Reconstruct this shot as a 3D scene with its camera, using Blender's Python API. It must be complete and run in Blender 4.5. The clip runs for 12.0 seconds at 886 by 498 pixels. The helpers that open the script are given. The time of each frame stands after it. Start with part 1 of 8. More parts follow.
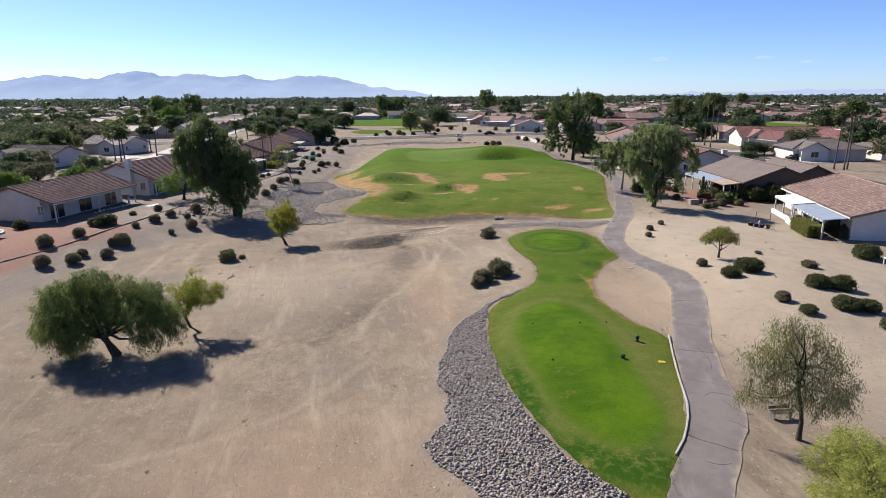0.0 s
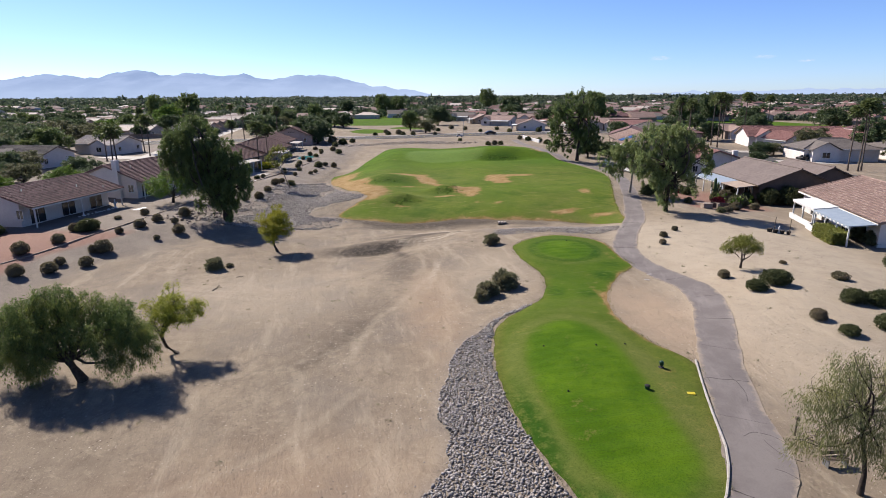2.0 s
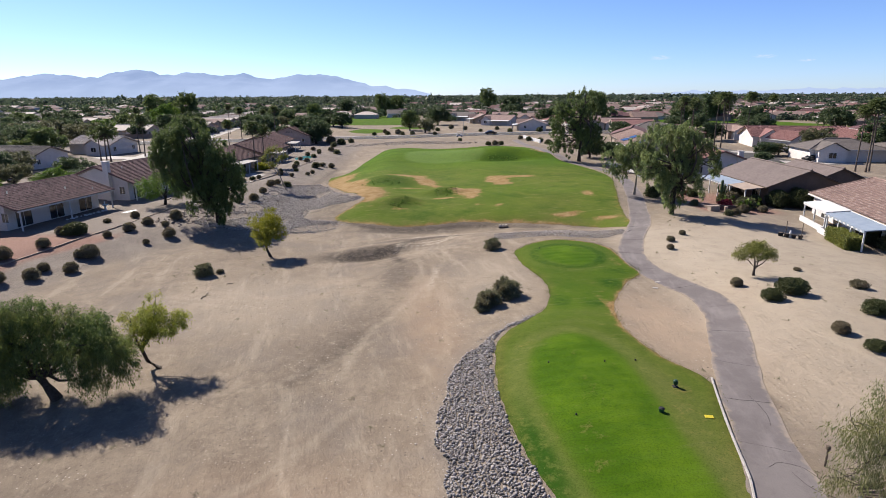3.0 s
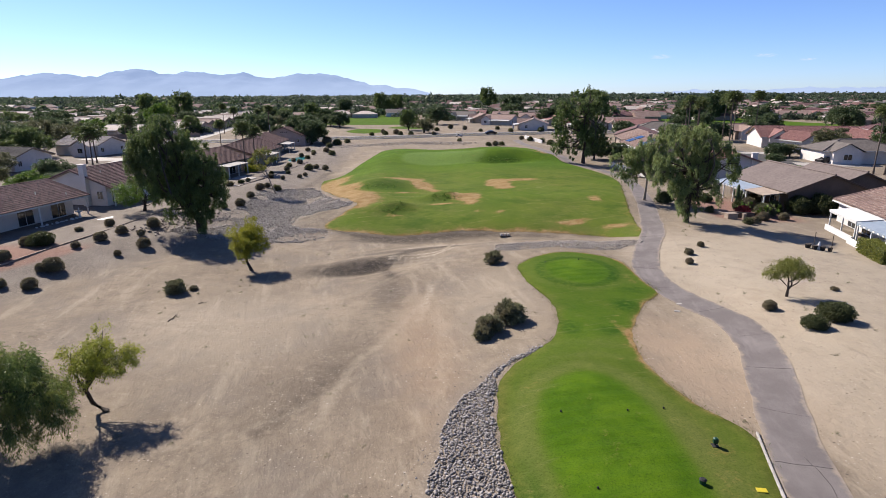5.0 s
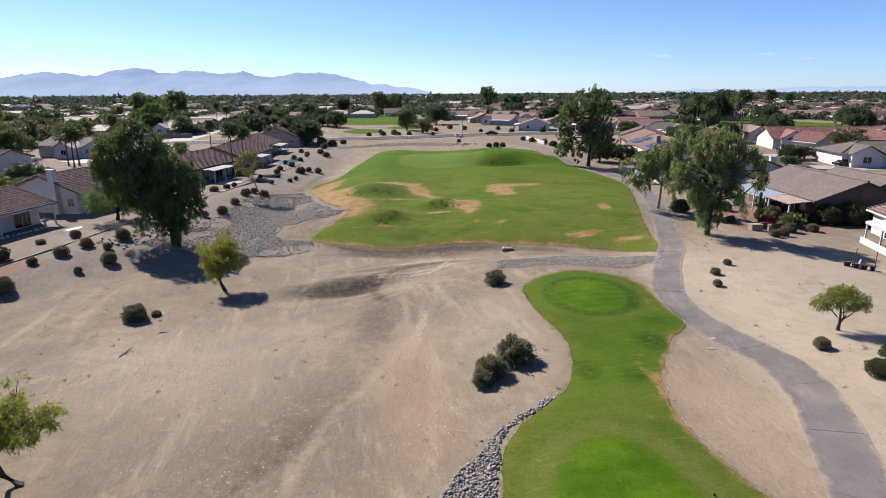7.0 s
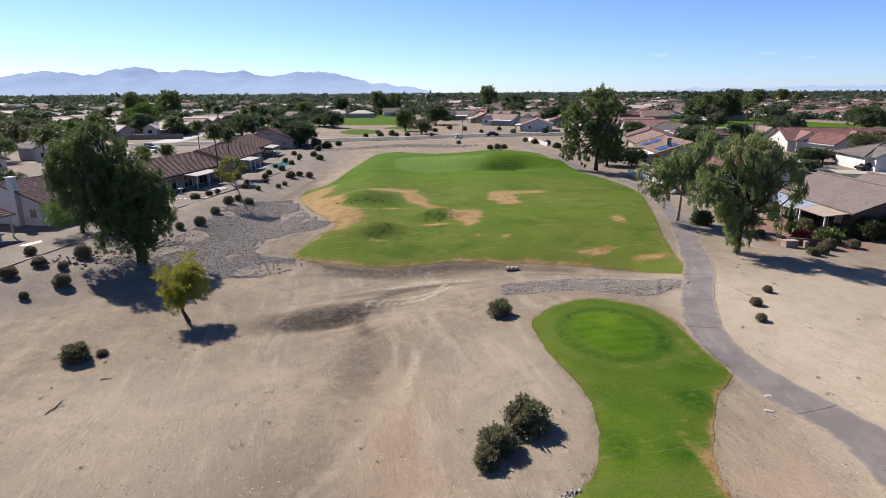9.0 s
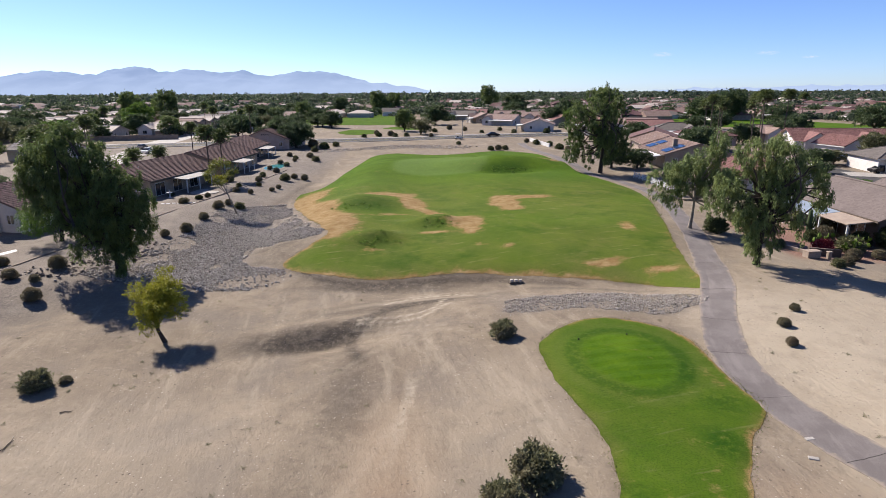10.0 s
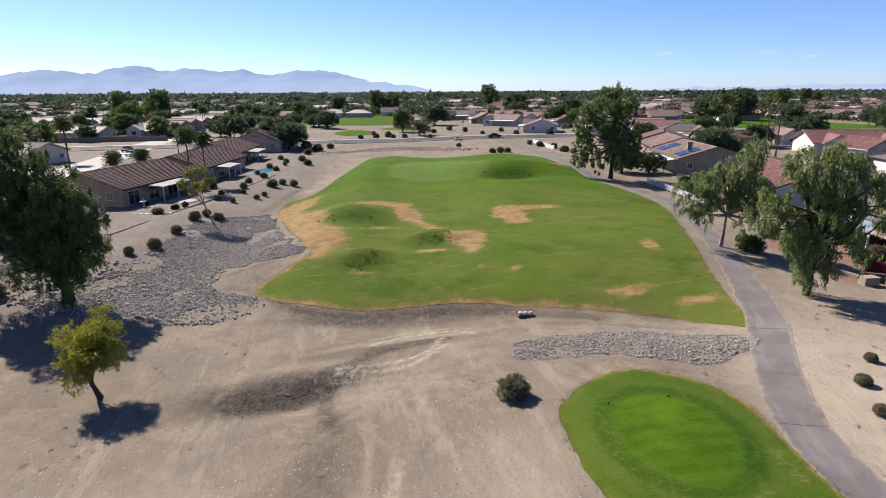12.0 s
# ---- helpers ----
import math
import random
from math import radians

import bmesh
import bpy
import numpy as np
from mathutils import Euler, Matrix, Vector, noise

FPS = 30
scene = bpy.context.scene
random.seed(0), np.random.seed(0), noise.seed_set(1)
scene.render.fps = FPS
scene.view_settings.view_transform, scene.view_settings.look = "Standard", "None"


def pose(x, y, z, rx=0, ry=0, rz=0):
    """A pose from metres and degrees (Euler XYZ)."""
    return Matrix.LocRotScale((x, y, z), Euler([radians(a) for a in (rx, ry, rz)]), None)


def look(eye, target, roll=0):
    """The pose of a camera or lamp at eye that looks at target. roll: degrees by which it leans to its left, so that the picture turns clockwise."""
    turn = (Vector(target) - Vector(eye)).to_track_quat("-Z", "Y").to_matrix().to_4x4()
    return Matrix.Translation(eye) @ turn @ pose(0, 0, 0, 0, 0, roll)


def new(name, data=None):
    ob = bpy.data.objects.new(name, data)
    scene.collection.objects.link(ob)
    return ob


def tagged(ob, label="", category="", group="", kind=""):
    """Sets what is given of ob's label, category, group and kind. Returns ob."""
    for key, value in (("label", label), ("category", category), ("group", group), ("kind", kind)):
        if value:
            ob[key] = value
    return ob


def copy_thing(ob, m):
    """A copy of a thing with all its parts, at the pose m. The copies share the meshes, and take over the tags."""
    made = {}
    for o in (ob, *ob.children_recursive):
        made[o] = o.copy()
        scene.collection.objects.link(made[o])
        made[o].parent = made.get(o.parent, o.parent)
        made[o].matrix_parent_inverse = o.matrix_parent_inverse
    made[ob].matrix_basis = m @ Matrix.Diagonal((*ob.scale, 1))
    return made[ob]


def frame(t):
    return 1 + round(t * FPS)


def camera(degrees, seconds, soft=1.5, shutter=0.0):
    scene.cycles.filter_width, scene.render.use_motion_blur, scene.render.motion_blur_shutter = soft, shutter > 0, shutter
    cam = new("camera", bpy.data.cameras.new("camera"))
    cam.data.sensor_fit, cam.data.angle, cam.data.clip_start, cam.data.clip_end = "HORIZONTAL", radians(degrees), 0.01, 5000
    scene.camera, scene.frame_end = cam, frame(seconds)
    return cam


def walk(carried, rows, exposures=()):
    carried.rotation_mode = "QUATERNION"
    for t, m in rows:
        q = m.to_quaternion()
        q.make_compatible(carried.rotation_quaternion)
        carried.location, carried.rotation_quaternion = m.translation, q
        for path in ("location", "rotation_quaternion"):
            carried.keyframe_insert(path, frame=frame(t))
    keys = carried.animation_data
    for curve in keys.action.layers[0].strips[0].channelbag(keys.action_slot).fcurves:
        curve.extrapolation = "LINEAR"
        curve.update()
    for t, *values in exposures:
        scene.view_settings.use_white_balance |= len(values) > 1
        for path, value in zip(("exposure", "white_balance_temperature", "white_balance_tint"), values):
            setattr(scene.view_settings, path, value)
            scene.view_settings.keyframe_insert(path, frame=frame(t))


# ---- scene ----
cam = camera(75.64, 12.0, soft=0.75)
PATH = [
    (0.0, look((0.000, 0.000, 16.000), (-0.000, 96.546, -10.056), -0.340)),
    (1.0, look((-0.099, 1.839, 15.947), (-0.110, 98.367, -10.174), -0.340)),
    (2.0, look((-0.061, 3.936, 15.897), (-0.084, 100.447, -10.289), -0.340)),
    (3.0, look((0.066, 6.280, 15.856), (0.031, 102.773, -10.396), -0.340)),
    (4.0, look((0.245, 8.862, 15.827), (0.199, 105.337, -10.491), -0.340)),
    (5.0, look((0.446, 11.674, 15.815), (0.389, 108.130, -10.569), -0.340)),
    (6.0, look((0.648, 14.706, 15.822), (0.580, 111.145, -10.628), -0.340)),
    (7.0, look((0.836, 17.948, 15.850), (0.756, 114.368, -10.668), -0.340)),
    (8.0, look((1.002, 21.383, 15.896), (0.911, 117.784, -10.689), -0.340)),
    (9.0, look((1.144, 24.987, 15.956), (1.042, 121.370, -10.697), -0.340)),
    (10.0, look((1.268, 28.731, 16.021), (1.154, 125.094, -10.701), -0.340)),
    (11.0, look((1.384, 32.572, 16.077), (1.258, 128.916, -10.713), -0.340)),
    (12.0, look((1.507, 36.456, 16.107), (1.370, 132.782, -10.752), -0.340)),
]
walk(cam, PATH, [(0.0, 1.0, 6700, 14), (12.0, 1.0, 6700, 14)])

# ---- world, sun, exposure ----
SUN_AZ, SUN_EL = radians(-46), radians(40)          # azimuth clockwise from +y
world = bpy.data.worlds.new("sky")
scene.world = world
world.use_nodes = True
wn = world.node_tree.nodes
sky = wn.new("ShaderNodeTexSky")
sky.sky_type, sky.sun_disc = "NISHITA", False
sky.sun_elevation, sky.sun_rotation = SUN_EL, SUN_AZ
sky.altitude, sky.air_density, sky.dust_density, sky.ozone_density = 300, 0.75, 0.2, 5.0
wn["Background"].inputs["Strength"].default_value = 0.067
tint = wn.new("ShaderNodeMix")
tint.data_type, tint.blend_type = "RGBA", "MULTIPLY"
tint.inputs[0].default_value, tint.inputs[7].default_value = 1.0, (0.87, 0.978, 1.23, 1)
world.node_tree.links.new(sky.outputs[0], tint.inputs[6])
world.node_tree.links.new(tint.outputs[2], wn["Background"].inputs["Color"])
sun = new("sun", bpy.data.lights.new("sun", "SUN"))
sun.data.energy, sun.data.angle, sun.data.color = 5.0, radians(0.53), (1.0, 0.94, 0.85)
to_sun = Vector((math.sin(SUN_AZ) * math.cos(SUN_EL), math.cos(SUN_AZ) * math.cos(SUN_EL), math.sin(SUN_EL)))
sun.matrix_world = look(to_sun * 50, (0, 0, 0))

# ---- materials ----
TONE = 0.62          # scales all base colours down; with more exposure and less sky, shade deepens


class Mat:
    """A node material with a few shortcuts."""

    def __init__(self, name, rough=0.9, metal=0.0, spec=0.3):
        self.m = bpy.data.materials.new(name)
        self.m.use_nodes = True
        self.n, self.l = self.m.node_tree.nodes, self.m.node_tree.links
        self.b = self.n["Principled BSDF"]
        self.b.inputs["Roughness"].default_value = rough
        self.b.inputs["Metallic"].default_value = metal
        self.b.inputs["Specular IOR Level"].default_value = spec
        self.geo = None

    def put(self, socket, value):
        if hasattr(value, "is_linked"):
            self.l.new(value, socket)
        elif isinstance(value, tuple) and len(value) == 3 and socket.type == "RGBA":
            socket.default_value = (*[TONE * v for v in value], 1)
        else:
            socket.default_value = value

    def pos(self):
        if not self.geo:
            self.geo = self.n.new("ShaderNodeNewGeometry")
        return self.geo.outputs["Position"]

    def noise(self, scale, detail=4.0, rough=0.55, vec=None):
        t = self.n.new("ShaderNodeTexNoise")
        t.inputs["Scale"].default_value, t.inputs["Detail"].default_value, t.inputs["Roughness"].default_value = scale, detail, rough
        self.l.new(vec or self.pos(), t.inputs["Vector"])
        return t.outputs["Fac"]

    def ramp(self, fac, a, b, low=0.0, high=1.0):
        r = self.n.new("ShaderNodeMapRange")
        r.interpolation_type = "SMOOTHSTEP"
        for key, v in (("Value", fac), ("From Min", a), ("From Max", b), ("To Min", low), ("To Max", high)):
            self.put(r.inputs[key], v)
        return r.outputs[0]

    def math(self, op, a, b=0.0):
        r = self.n.new("ShaderNodeMath")
        r.operation = op
        self.put(r.inputs[0], a)
        self.put(r.inputs[1], b)
        return r.outputs[0]

    def mix(self, fac, a, b):
        r = self.n.new("ShaderNodeMix")
        r.data_type = "RGBA"
        self.put(r.inputs[0], fac)
        self.put(r.inputs[6], a)
        self.put(r.inputs[7], b)
        return r.outputs[2]

    def attr(self, name):
        r = self.n.new("ShaderNodeAttribute")
        r.attribute_name = name
        return r.outputs["Fac"]

    def island(self):
        self.pos()
        return self.geo.outputs["Random Per Island"]

    def each(self):
        return self.n.new("ShaderNodeObjectInfo").outputs["Random"]

    def stretch(self, x, y, z, turn=0.0):
        r = self.n.new("ShaderNodeMapping")
        r.vector_type = "TEXTURE"
        x, y, z = 1 / x, 1 / y, 1 / z
        r.inputs["Rotation"].default_value = (0, 0, radians(turn))
        r.inputs["Scale"].default_value = (x, y, z)
        self.l.new(self.pos(), r.inputs["Vector"])
        return r.outputs[0]

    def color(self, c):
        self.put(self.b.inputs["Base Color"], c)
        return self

    def bump(self, height, strength=0.5, distance=0.05):
        r = self.n.new("ShaderNodeBump")
        r.inputs["Strength"].default_value, r.inputs["Distance"].default_value = strength, distance
        self.l.new(height, r.inputs["Height"])
        self.l.new(r.outputs[0], self.b.inputs["Normal"])
        return self


def mat_plain(name, a, b, scale=3.0, rough=0.8, metal=0.0, relief=0.2, dist=0.01, vary=0.0):
    """Two tones mixed by noise, a fine grain, and a little relief; vary: change from object to object."""
    m = Mat(name, rough, metal)
    c = m.mix(m.ramp(m.noise(scale), 0.35, 0.65), a, b)
    c = m.mix(m.ramp(m.noise(scale * 14, 3), 0.4, 0.7, 0, 0.35), c, tuple(0.6 * v for v in a))
    if vary:
        c = m.mix(m.math("MULTIPLY", m.each(), vary), c, tuple(0.45 * v for v in b))
    m.color(c)
    m.bump(m.noise(scale * 9, 3), relief, dist)
    return m.m


def mat_dirt():
    m = Mat("desert_soil", 0.95, spec=0.15)
    big, mid = m.noise(0.07, 5, 0.6), m.noise(0.6, 7, 0.65)
    c = m.mix(m.ramp(big, 0.36, 0.66), (0.252, 0.203, 0.150), (0.355, 0.290, 0.213))
    c = m.mix(m.ramp(mid, 0.42, 0.68, 0, 0.75), c, (0.215, 0.172, 0.128))
    c = m.mix(m.ramp(m.noise(1.7, 8, 0.78), 0.50, 0.66, 0, 0.5), c, (0.190, 0.152, 0.114))
    c = m.mix(m.ramp(m.noise(1.3, 8, 0.78, m.stretch(1, 0.5, 1, 65)), 0.53, 0.68, 0, 0.5), c, (0.450, 0.380, 0.285))
    c = m.mix(m.ramp(m.noise(0.16, 6, 0.65), 0.46, 0.64, 0, 0.7), c, (0.228, 0.192, 0.155))
    # long pale streaks of tyre and water marks
    streak = m.noise(1.0, 6, 0.65, m.stretch(0.55, 0.10, 1, 12))
    c = m.mix(m.ramp(streak, 0.53, 0.68, 0, 0.6), c, (0.415, 0.352, 0.266))
    rill = m.noise(1.0, 6, 0.7, m.stretch(2.4, 0.28, 1, -28))
    c = m.mix(m.ramp(rill, 0.56, 0.70, 0, 0.42), c, (0.175, 0.140, 0.104))
    c = m.mix(m.math("MULTIPLY", m.attr("red"), m.ramp(mid, 0.25, 0.6, 0.5, 1)), c, (0.420, 0.292, 0.192))
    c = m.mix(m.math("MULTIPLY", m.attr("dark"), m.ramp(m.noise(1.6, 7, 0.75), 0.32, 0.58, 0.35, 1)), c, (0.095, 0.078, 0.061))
    c = m.mix(m.math("MULTIPLY", m.attr("pale"), m.ramp(mid, 0.3, 0.6, 0.6, 1)), c, (0.490, 0.420, 0.322))
    c = m.mix(m.math("MULTIPLY", m.attr("mark"), m.ramp(m.noise(3.0, 5, 0.75), 0.32, 0.56, 0.15, 0.95)), c, (0.530, 0.460, 0.352))
    # gravel of the house lots and the bank
    grain = m.noise(9.0, 4, 0.7)
    lot = m.mix(m.ramp(grain, 0.35, 0.65), (0.150, 0.126, 0.106), (0.320, 0.275, 0.232))
    lot = m.mix(m.ramp(m.noise(0.25, 5, 0.65), 0.45, 0.68, 0, 0.5), lot, (0.360, 0.312, 0.258))
    c = m.mix(m.attr("lot"), c, lot)
    brick = m.mix(m.ramp(grain, 0.35, 0.65), (0.227, 0.125, 0.096), (0.355, 0.215, 0.168))
    c = m.mix(m.attr("brick"), c, brick)
    c = m.mix(m.math("MULTIPLY", m.attr("far"), m.ramp(m.noise(0.02, 4), 0.25, 0.5)), c, (0.085, 0.098, 0.058))
    # grit: dark and pale specks, single small pebbles, worn crust
    speck = m.noise(6.0, 5, 0.8)
    c = m.mix(m.ramp(speck, 0.58, 0.68, 0, 0.55), c, (0.135, 0.105, 0.076))
    c = m.mix(m.ramp(m.noise(7.5, 4, 0.8, m.stretch(1, 1, 1, 40)), 0.60, 0.68, 0, 0.5), c, (0.560, 0.485, 0.382))
    c = m.mix(m.ramp(m.noise(2.3, 6, 0.75), 0.60, 0.72, 0, 0.4), c, (0.490, 0.415, 0.320))
    for size, tone in ((3.4, (0.120, 0.095, 0.072)), (4.6, (0.600, 0.540, 0.450))):
        v = m.n.new("ShaderNodeTexVoronoi")
        v.inputs["Scale"].default_value = size
        m.l.new(m.pos(), v.inputs["Vector"])
        sep = m.n.new("ShaderNodeSeparateColor")
        m.l.new(v.outputs["Color"], sep.inputs[0])
        dot = m.math("MULTIPLY", m.ramp(v.outputs["Distance"], 0.14, 0.24, 1, 0), m.ramp(sep.outputs[0], 0.74, 0.80))
        c = m.mix(m.math("MULTIPLY", dot, m.ramp(m.noise(0.22, 5, 0.7), 0.42, 0.62, 0.1, 0.85)), c, tone)
    m.color(c)
    h = m.math("ADD", m.math("MULTIPLY", m.noise(4.0, 7, 0.78), 0.6), m.math("MULTIPLY", m.noise(0.9, 7, 0.7, m.stretch(1, 0.45, 1, 20)), 2.2))
    m.bump(h, 0.60, 0.18)
    return m.m


def mat_grass():
    m = Mat("mown_grass", 0.95, spec=0.05)
    big, mid, fine = m.noise(0.12, 5, 0.6), m.noise(0.9, 6, 0.7), m.noise(11.0, 5, 0.75)
    c = m.mix(m.ramp(big, 0.35, 0.65), (0.070, 0.146, 0.009), (0.106, 0.192, 0.013))
    c = m.mix(m.ramp(m.noise(0.05, 4, 0.6), 0.4, 0.65, 0, 0.3), c, (0.135, 0.165, 0.022))
    c = m.mix(m.attr("rough"), c, m.mix(m.ramp(mid, 0.35, 0.65), (0.090, 0.112, 0.020), (0.158, 0.165, 0.036)))
    c = m.mix(m.attr("fine"), c, m.mix(m.ramp(m.noise(0.28, 6, 0.65), 0.36, 0.64), (0.050, 0.118, 0.004), (0.098, 0.186, 0.008)))
    c = m.mix(m.math("MULTIPLY", m.attr("collar"), m.ramp(mid, 0.3, 0.65, 0.6, 1)), c, (0.165, 0.190, 0.046))
    c = m.mix(m.math("MULTIPLY", m.attr("olive"), m.ramp(m.noise(0.5, 6, 0.7), 0.3, 0.6, 0.5, 1)), c, (0.185, 0.188, 0.056))
    c = m.mix(m.attr("pale"), c, (0.17, 0.26, 0.07))
    # worn turf: olive streaks, brown thin places, pale scratches
    worn = m.attr("worn")
    streak = m.noise(1.0, 7, 0.7, m.stretch(0.35, 0.07, 1, 30))
    c = m.mix(m.math("MULTIPLY", m.ramp(streak, 0.46, 0.62, 0, 0.85), worn), c, (0.140, 0.182, 0.026))
    thin = m.ramp(m.noise(0.28, 8, 0.75), 0.50, 0.72, 0, 0.62)
    c = m.mix(m.math("MULTIPLY", thin, worn), c, (0.215, 0.190, 0.070))
    moss = m.ramp(m.noise(0.20, 7, 0.7, m.stretch(1, 0.7, 1, 70)), 0.50, 0.68, 0, 0.9)
    c = m.mix(m.math("MULTIPLY", moss, worn), c, (0.045, 0.105, 0.010))
    scratch = m.noise(1.0, 5, 0.7, m.stretch(0.22, 2.6, 1, 14))
    c = m.mix(m.math("MULTIPLY", m.ramp(scratch, 0.59, 0.68, 0, 0.75), worn), c, (0.300, 0.280, 0.120))
    # dark green: lush turf, and shade painted on the fairway mounds
    lush_shade = m.math("MULTIPLY", m.attr("lush_shade"), m.ramp(m.noise(2.2, 5, 0.75), 0.34, 0.56, 0.3, 1))
    c = m.mix(lush_shade, c, (0.030, 0.088, 0.008))
    dry = m.math("ADD", m.math("MULTIPLY", m.attr("dry"), 1.7), -0.40)
    dry = m.math("SUBTRACT", dry, m.math("MULTIPLY", m.math("SUBTRACT", m.noise(0.55, 8, 0.78), 0.5), 3.0))
    soil = m.mix(m.ramp(mid, 0.35, 0.65), (0.310, 0.190, 0.080), (0.440, 0.305, 0.155))
    halo = m.mix(m.ramp(mid, 0.35, 0.65), (0.200, 0.175, 0.045), (0.260, 0.215, 0.075))
    c = m.mix(m.ramp(dry, -0.15, 0.30), c, halo)
    c = m.mix(m.ramp(dry, 0.20, 0.60), c, soil)
    mow = m.n.new("ShaderNodeTexWave")
    mow.inputs["Scale"].default_value, mow.inputs["Distortion"].default_value = 0.30, 2.2
    m.l.new(m.stretch(1, 1, 1, 9), mow.inputs["Vector"])
    mow.bands_direction = "Y"
    c = m.mix(m.math("MULTIPLY", m.ramp(mow.outputs["Fac"], 0.3, 0.7, 0, 0.26), m.attr("stripe")), c, (0.13, 0.25, 0.035))
    c = m.mix(m.ramp(fine, 0.42, 0.70, 0, 0.55), c, (0.03, 0.060, 0.008))
    m.color(c)
    m.bump(m.math("ADD", fine, m.math("MULTIPLY", m.noise(2.0, 5, 0.7), m.math("ADD", m.math("MULTIPLY", m.attr("lush_shade"), 2.5), 0.35))), 0.5, 0.06)
    return m.m


def mat_asphalt(name, a, b, crack=0.5):
    m = Mat(name, 0.9, spec=0.2)
    c = m.mix(m.ramp(m.noise(0.5, 5, 0.6), 0.35, 0.65), a, b)
    c = m.mix(m.ramp(m.noise(30, 3), 0.4, 0.7, 0, 0.4), c, tuple(0.55 * v for v in a))
    v = m.n.new("ShaderNodeTexVoronoi")
    v.feature, v.inputs["Scale"].default_value = "DISTANCE_TO_EDGE", 0.28
    wob = m.n.new("ShaderNodeMix")
    wob.data_type = "VECTOR"
    wob.inputs[0].default_value = 0.12
    m.l.new(m.pos(), wob.inputs[4])
    nz = m.n.new("ShaderNodeTexNoise")
    nz.inputs["Scale"].default_value = 1.5
    m.l.new(m.pos(), nz.inputs["Vector"])
    m.l.new(nz.outputs["Color"], wob.inputs[5])
    m.l.new(wob.outputs[1], v.inputs["Vector"])
    c = m.mix(m.ramp(v.outputs["Distance"], 0.0, 0.012, crack, 0), c, (0.045, 0.04, 0.04))
    c = m.mix(m.ramp(m.noise(0.9, 6, 0.7), 0.6, 0.8, 0, 0.6), c, (0.33, 0.28, 0.235))
    rim = m.math("ADD", m.attr("rim"), m.math("MULTIPLY", m.math("SUBTRACT", m.noise(1.3, 6, 0.7), 0.5), 0.9))
    c = m.mix(m.ramp(rim, 0.80, 1.08, 0, 0.85), c, (0.385, 0.318, 0.245))
    worn = m.noise(1.0, 6, 0.7, m.stretch(1.1, 0.22, 1, -12))
    c = m.mix(m.ramp(worn, 0.52, 0.68, 0, 0.35), c, tuple(1.35 * v for v in b))
    m.color(c)
    m.bump(m.noise(25, 3), 0.3, 0.01)
    return m.m


def mat_leaf(name, a, b, c=None, let_in=0.35):
    """Leaves: colour changes leaf by leaf, some light comes through."""
    m = Mat(name, 0.6, spec=0.25)
    col = m.mix(m.island(), a, b)
    if c:
        col = m.mix(m.ramp(m.noise(0.8, 3), 0.45, 0.65, 0, 0.7), col, c)
    m.color(col)
    t = m.n.new("ShaderNodeBsdfTranslucent")
    m.l.new(col, t.inputs["Color"])
    s = m.n.new("ShaderNodeMixShader")
    s.inputs[0].default_value = let_in
    m.l.new(m.b.outputs[0], s.inputs[1])
    m.l.new(t.outputs[0], s.inputs[2])
    m.l.new(s.outputs[0], m.n["Material Output"].inputs["Surface"])
    return m.m


def mat_stone(name, a, b):
    m = Mat(name, 0.9, spec=0.2)
    tone = m.math("FRACT", m.math("ADD", m.island(), m.each()))
    c = m.mix(tone, a, b)
    c = m.mix(m.ramp(tone, 0.82, 0.95), c, tuple(0.6 * v for v in a))
    c = m.mix(m.ramp(m.noise(7, 4), 0.45, 0.7, 0, 0.5), c, tuple(1.25 * v for v in b))
    m.color(c)
    m.bump(m.noise(12, 4), 0.4, 0.03)
    return m.m


def mat_tile(name, a, b, c):
    """Roof tiles: each course and column of tiles has its own tone."""
    m = Mat(name, 0.85, spec=0.2)
    v = m.n.new("ShaderNodeTexVoronoi")
    v.inputs["Scale"].default_value = 4.2
    m.l.new(m.pos(), v.inputs["Vector"])
    sep = m.n.new("ShaderNodeSeparateColor")
    m.l.new(v.outputs["Color"], sep.inputs[0])
    col = m.mix(sep.outputs[0], a, b)
    col = m.mix(m.ramp(sep.outputs[1], 0.74, 0.84), col, c)
    col = m.mix(m.ramp(m.noise(0.4, 4), 0.45, 0.7, 0, 0.4), col, tuple(0.7 * q for q in a))
    m.color(col)
    m.bump(m.noise(20, 3), 0.3, 0.01)
    return m.m


DIRT, GRASS = mat_dirt(), mat_grass()
PATHWAY = mat_asphalt("worn_asphalt", (0.190, 0.168, 0.162), (0.248, 0.222, 0.214), 0.0)
ROADWAY = mat_asphalt("road_asphalt", (0.070, 0.068, 0.068), (0.098, 0.096, 0.094), 0.15)
CONCRETE = mat_plain("concrete", (0.42, 0.39, 0.35), (0.52, 0.49, 0.45), 1.5)
BLOCK = mat_plain("block_wall", (0.34, 0.255, 0.20), (0.42, 0.325, 0.26), 1.2)
WHITE = mat_plain("white_paint", (0.78, 0.78, 0.77), (0.85, 0.85, 0.84), 1.0, 0.6)
STUCCO = {
    "cream": mat_plain("cream_stucco", (0.56, 0.50, 0.43), (0.64, 0.58, 0.51), 0.8),
    "white": mat_plain("white_stucco", (0.80, 0.75, 0.72), (0.88, 0.83, 0.80), 0.8),
    "tan": mat_plain("tan_stucco", (0.40, 0.31, 0.25), (0.48, 0.39, 0.31), 0.8),
    "brown": mat_plain("brown_stucco", (0.145, 0.105, 0.085), (0.18, 0.13, 0.105), 0.8),
    "pink": mat_plain("pink_stucco", (0.55, 0.42, 0.36), (0.62, 0.49, 0.43), 0.8),
}
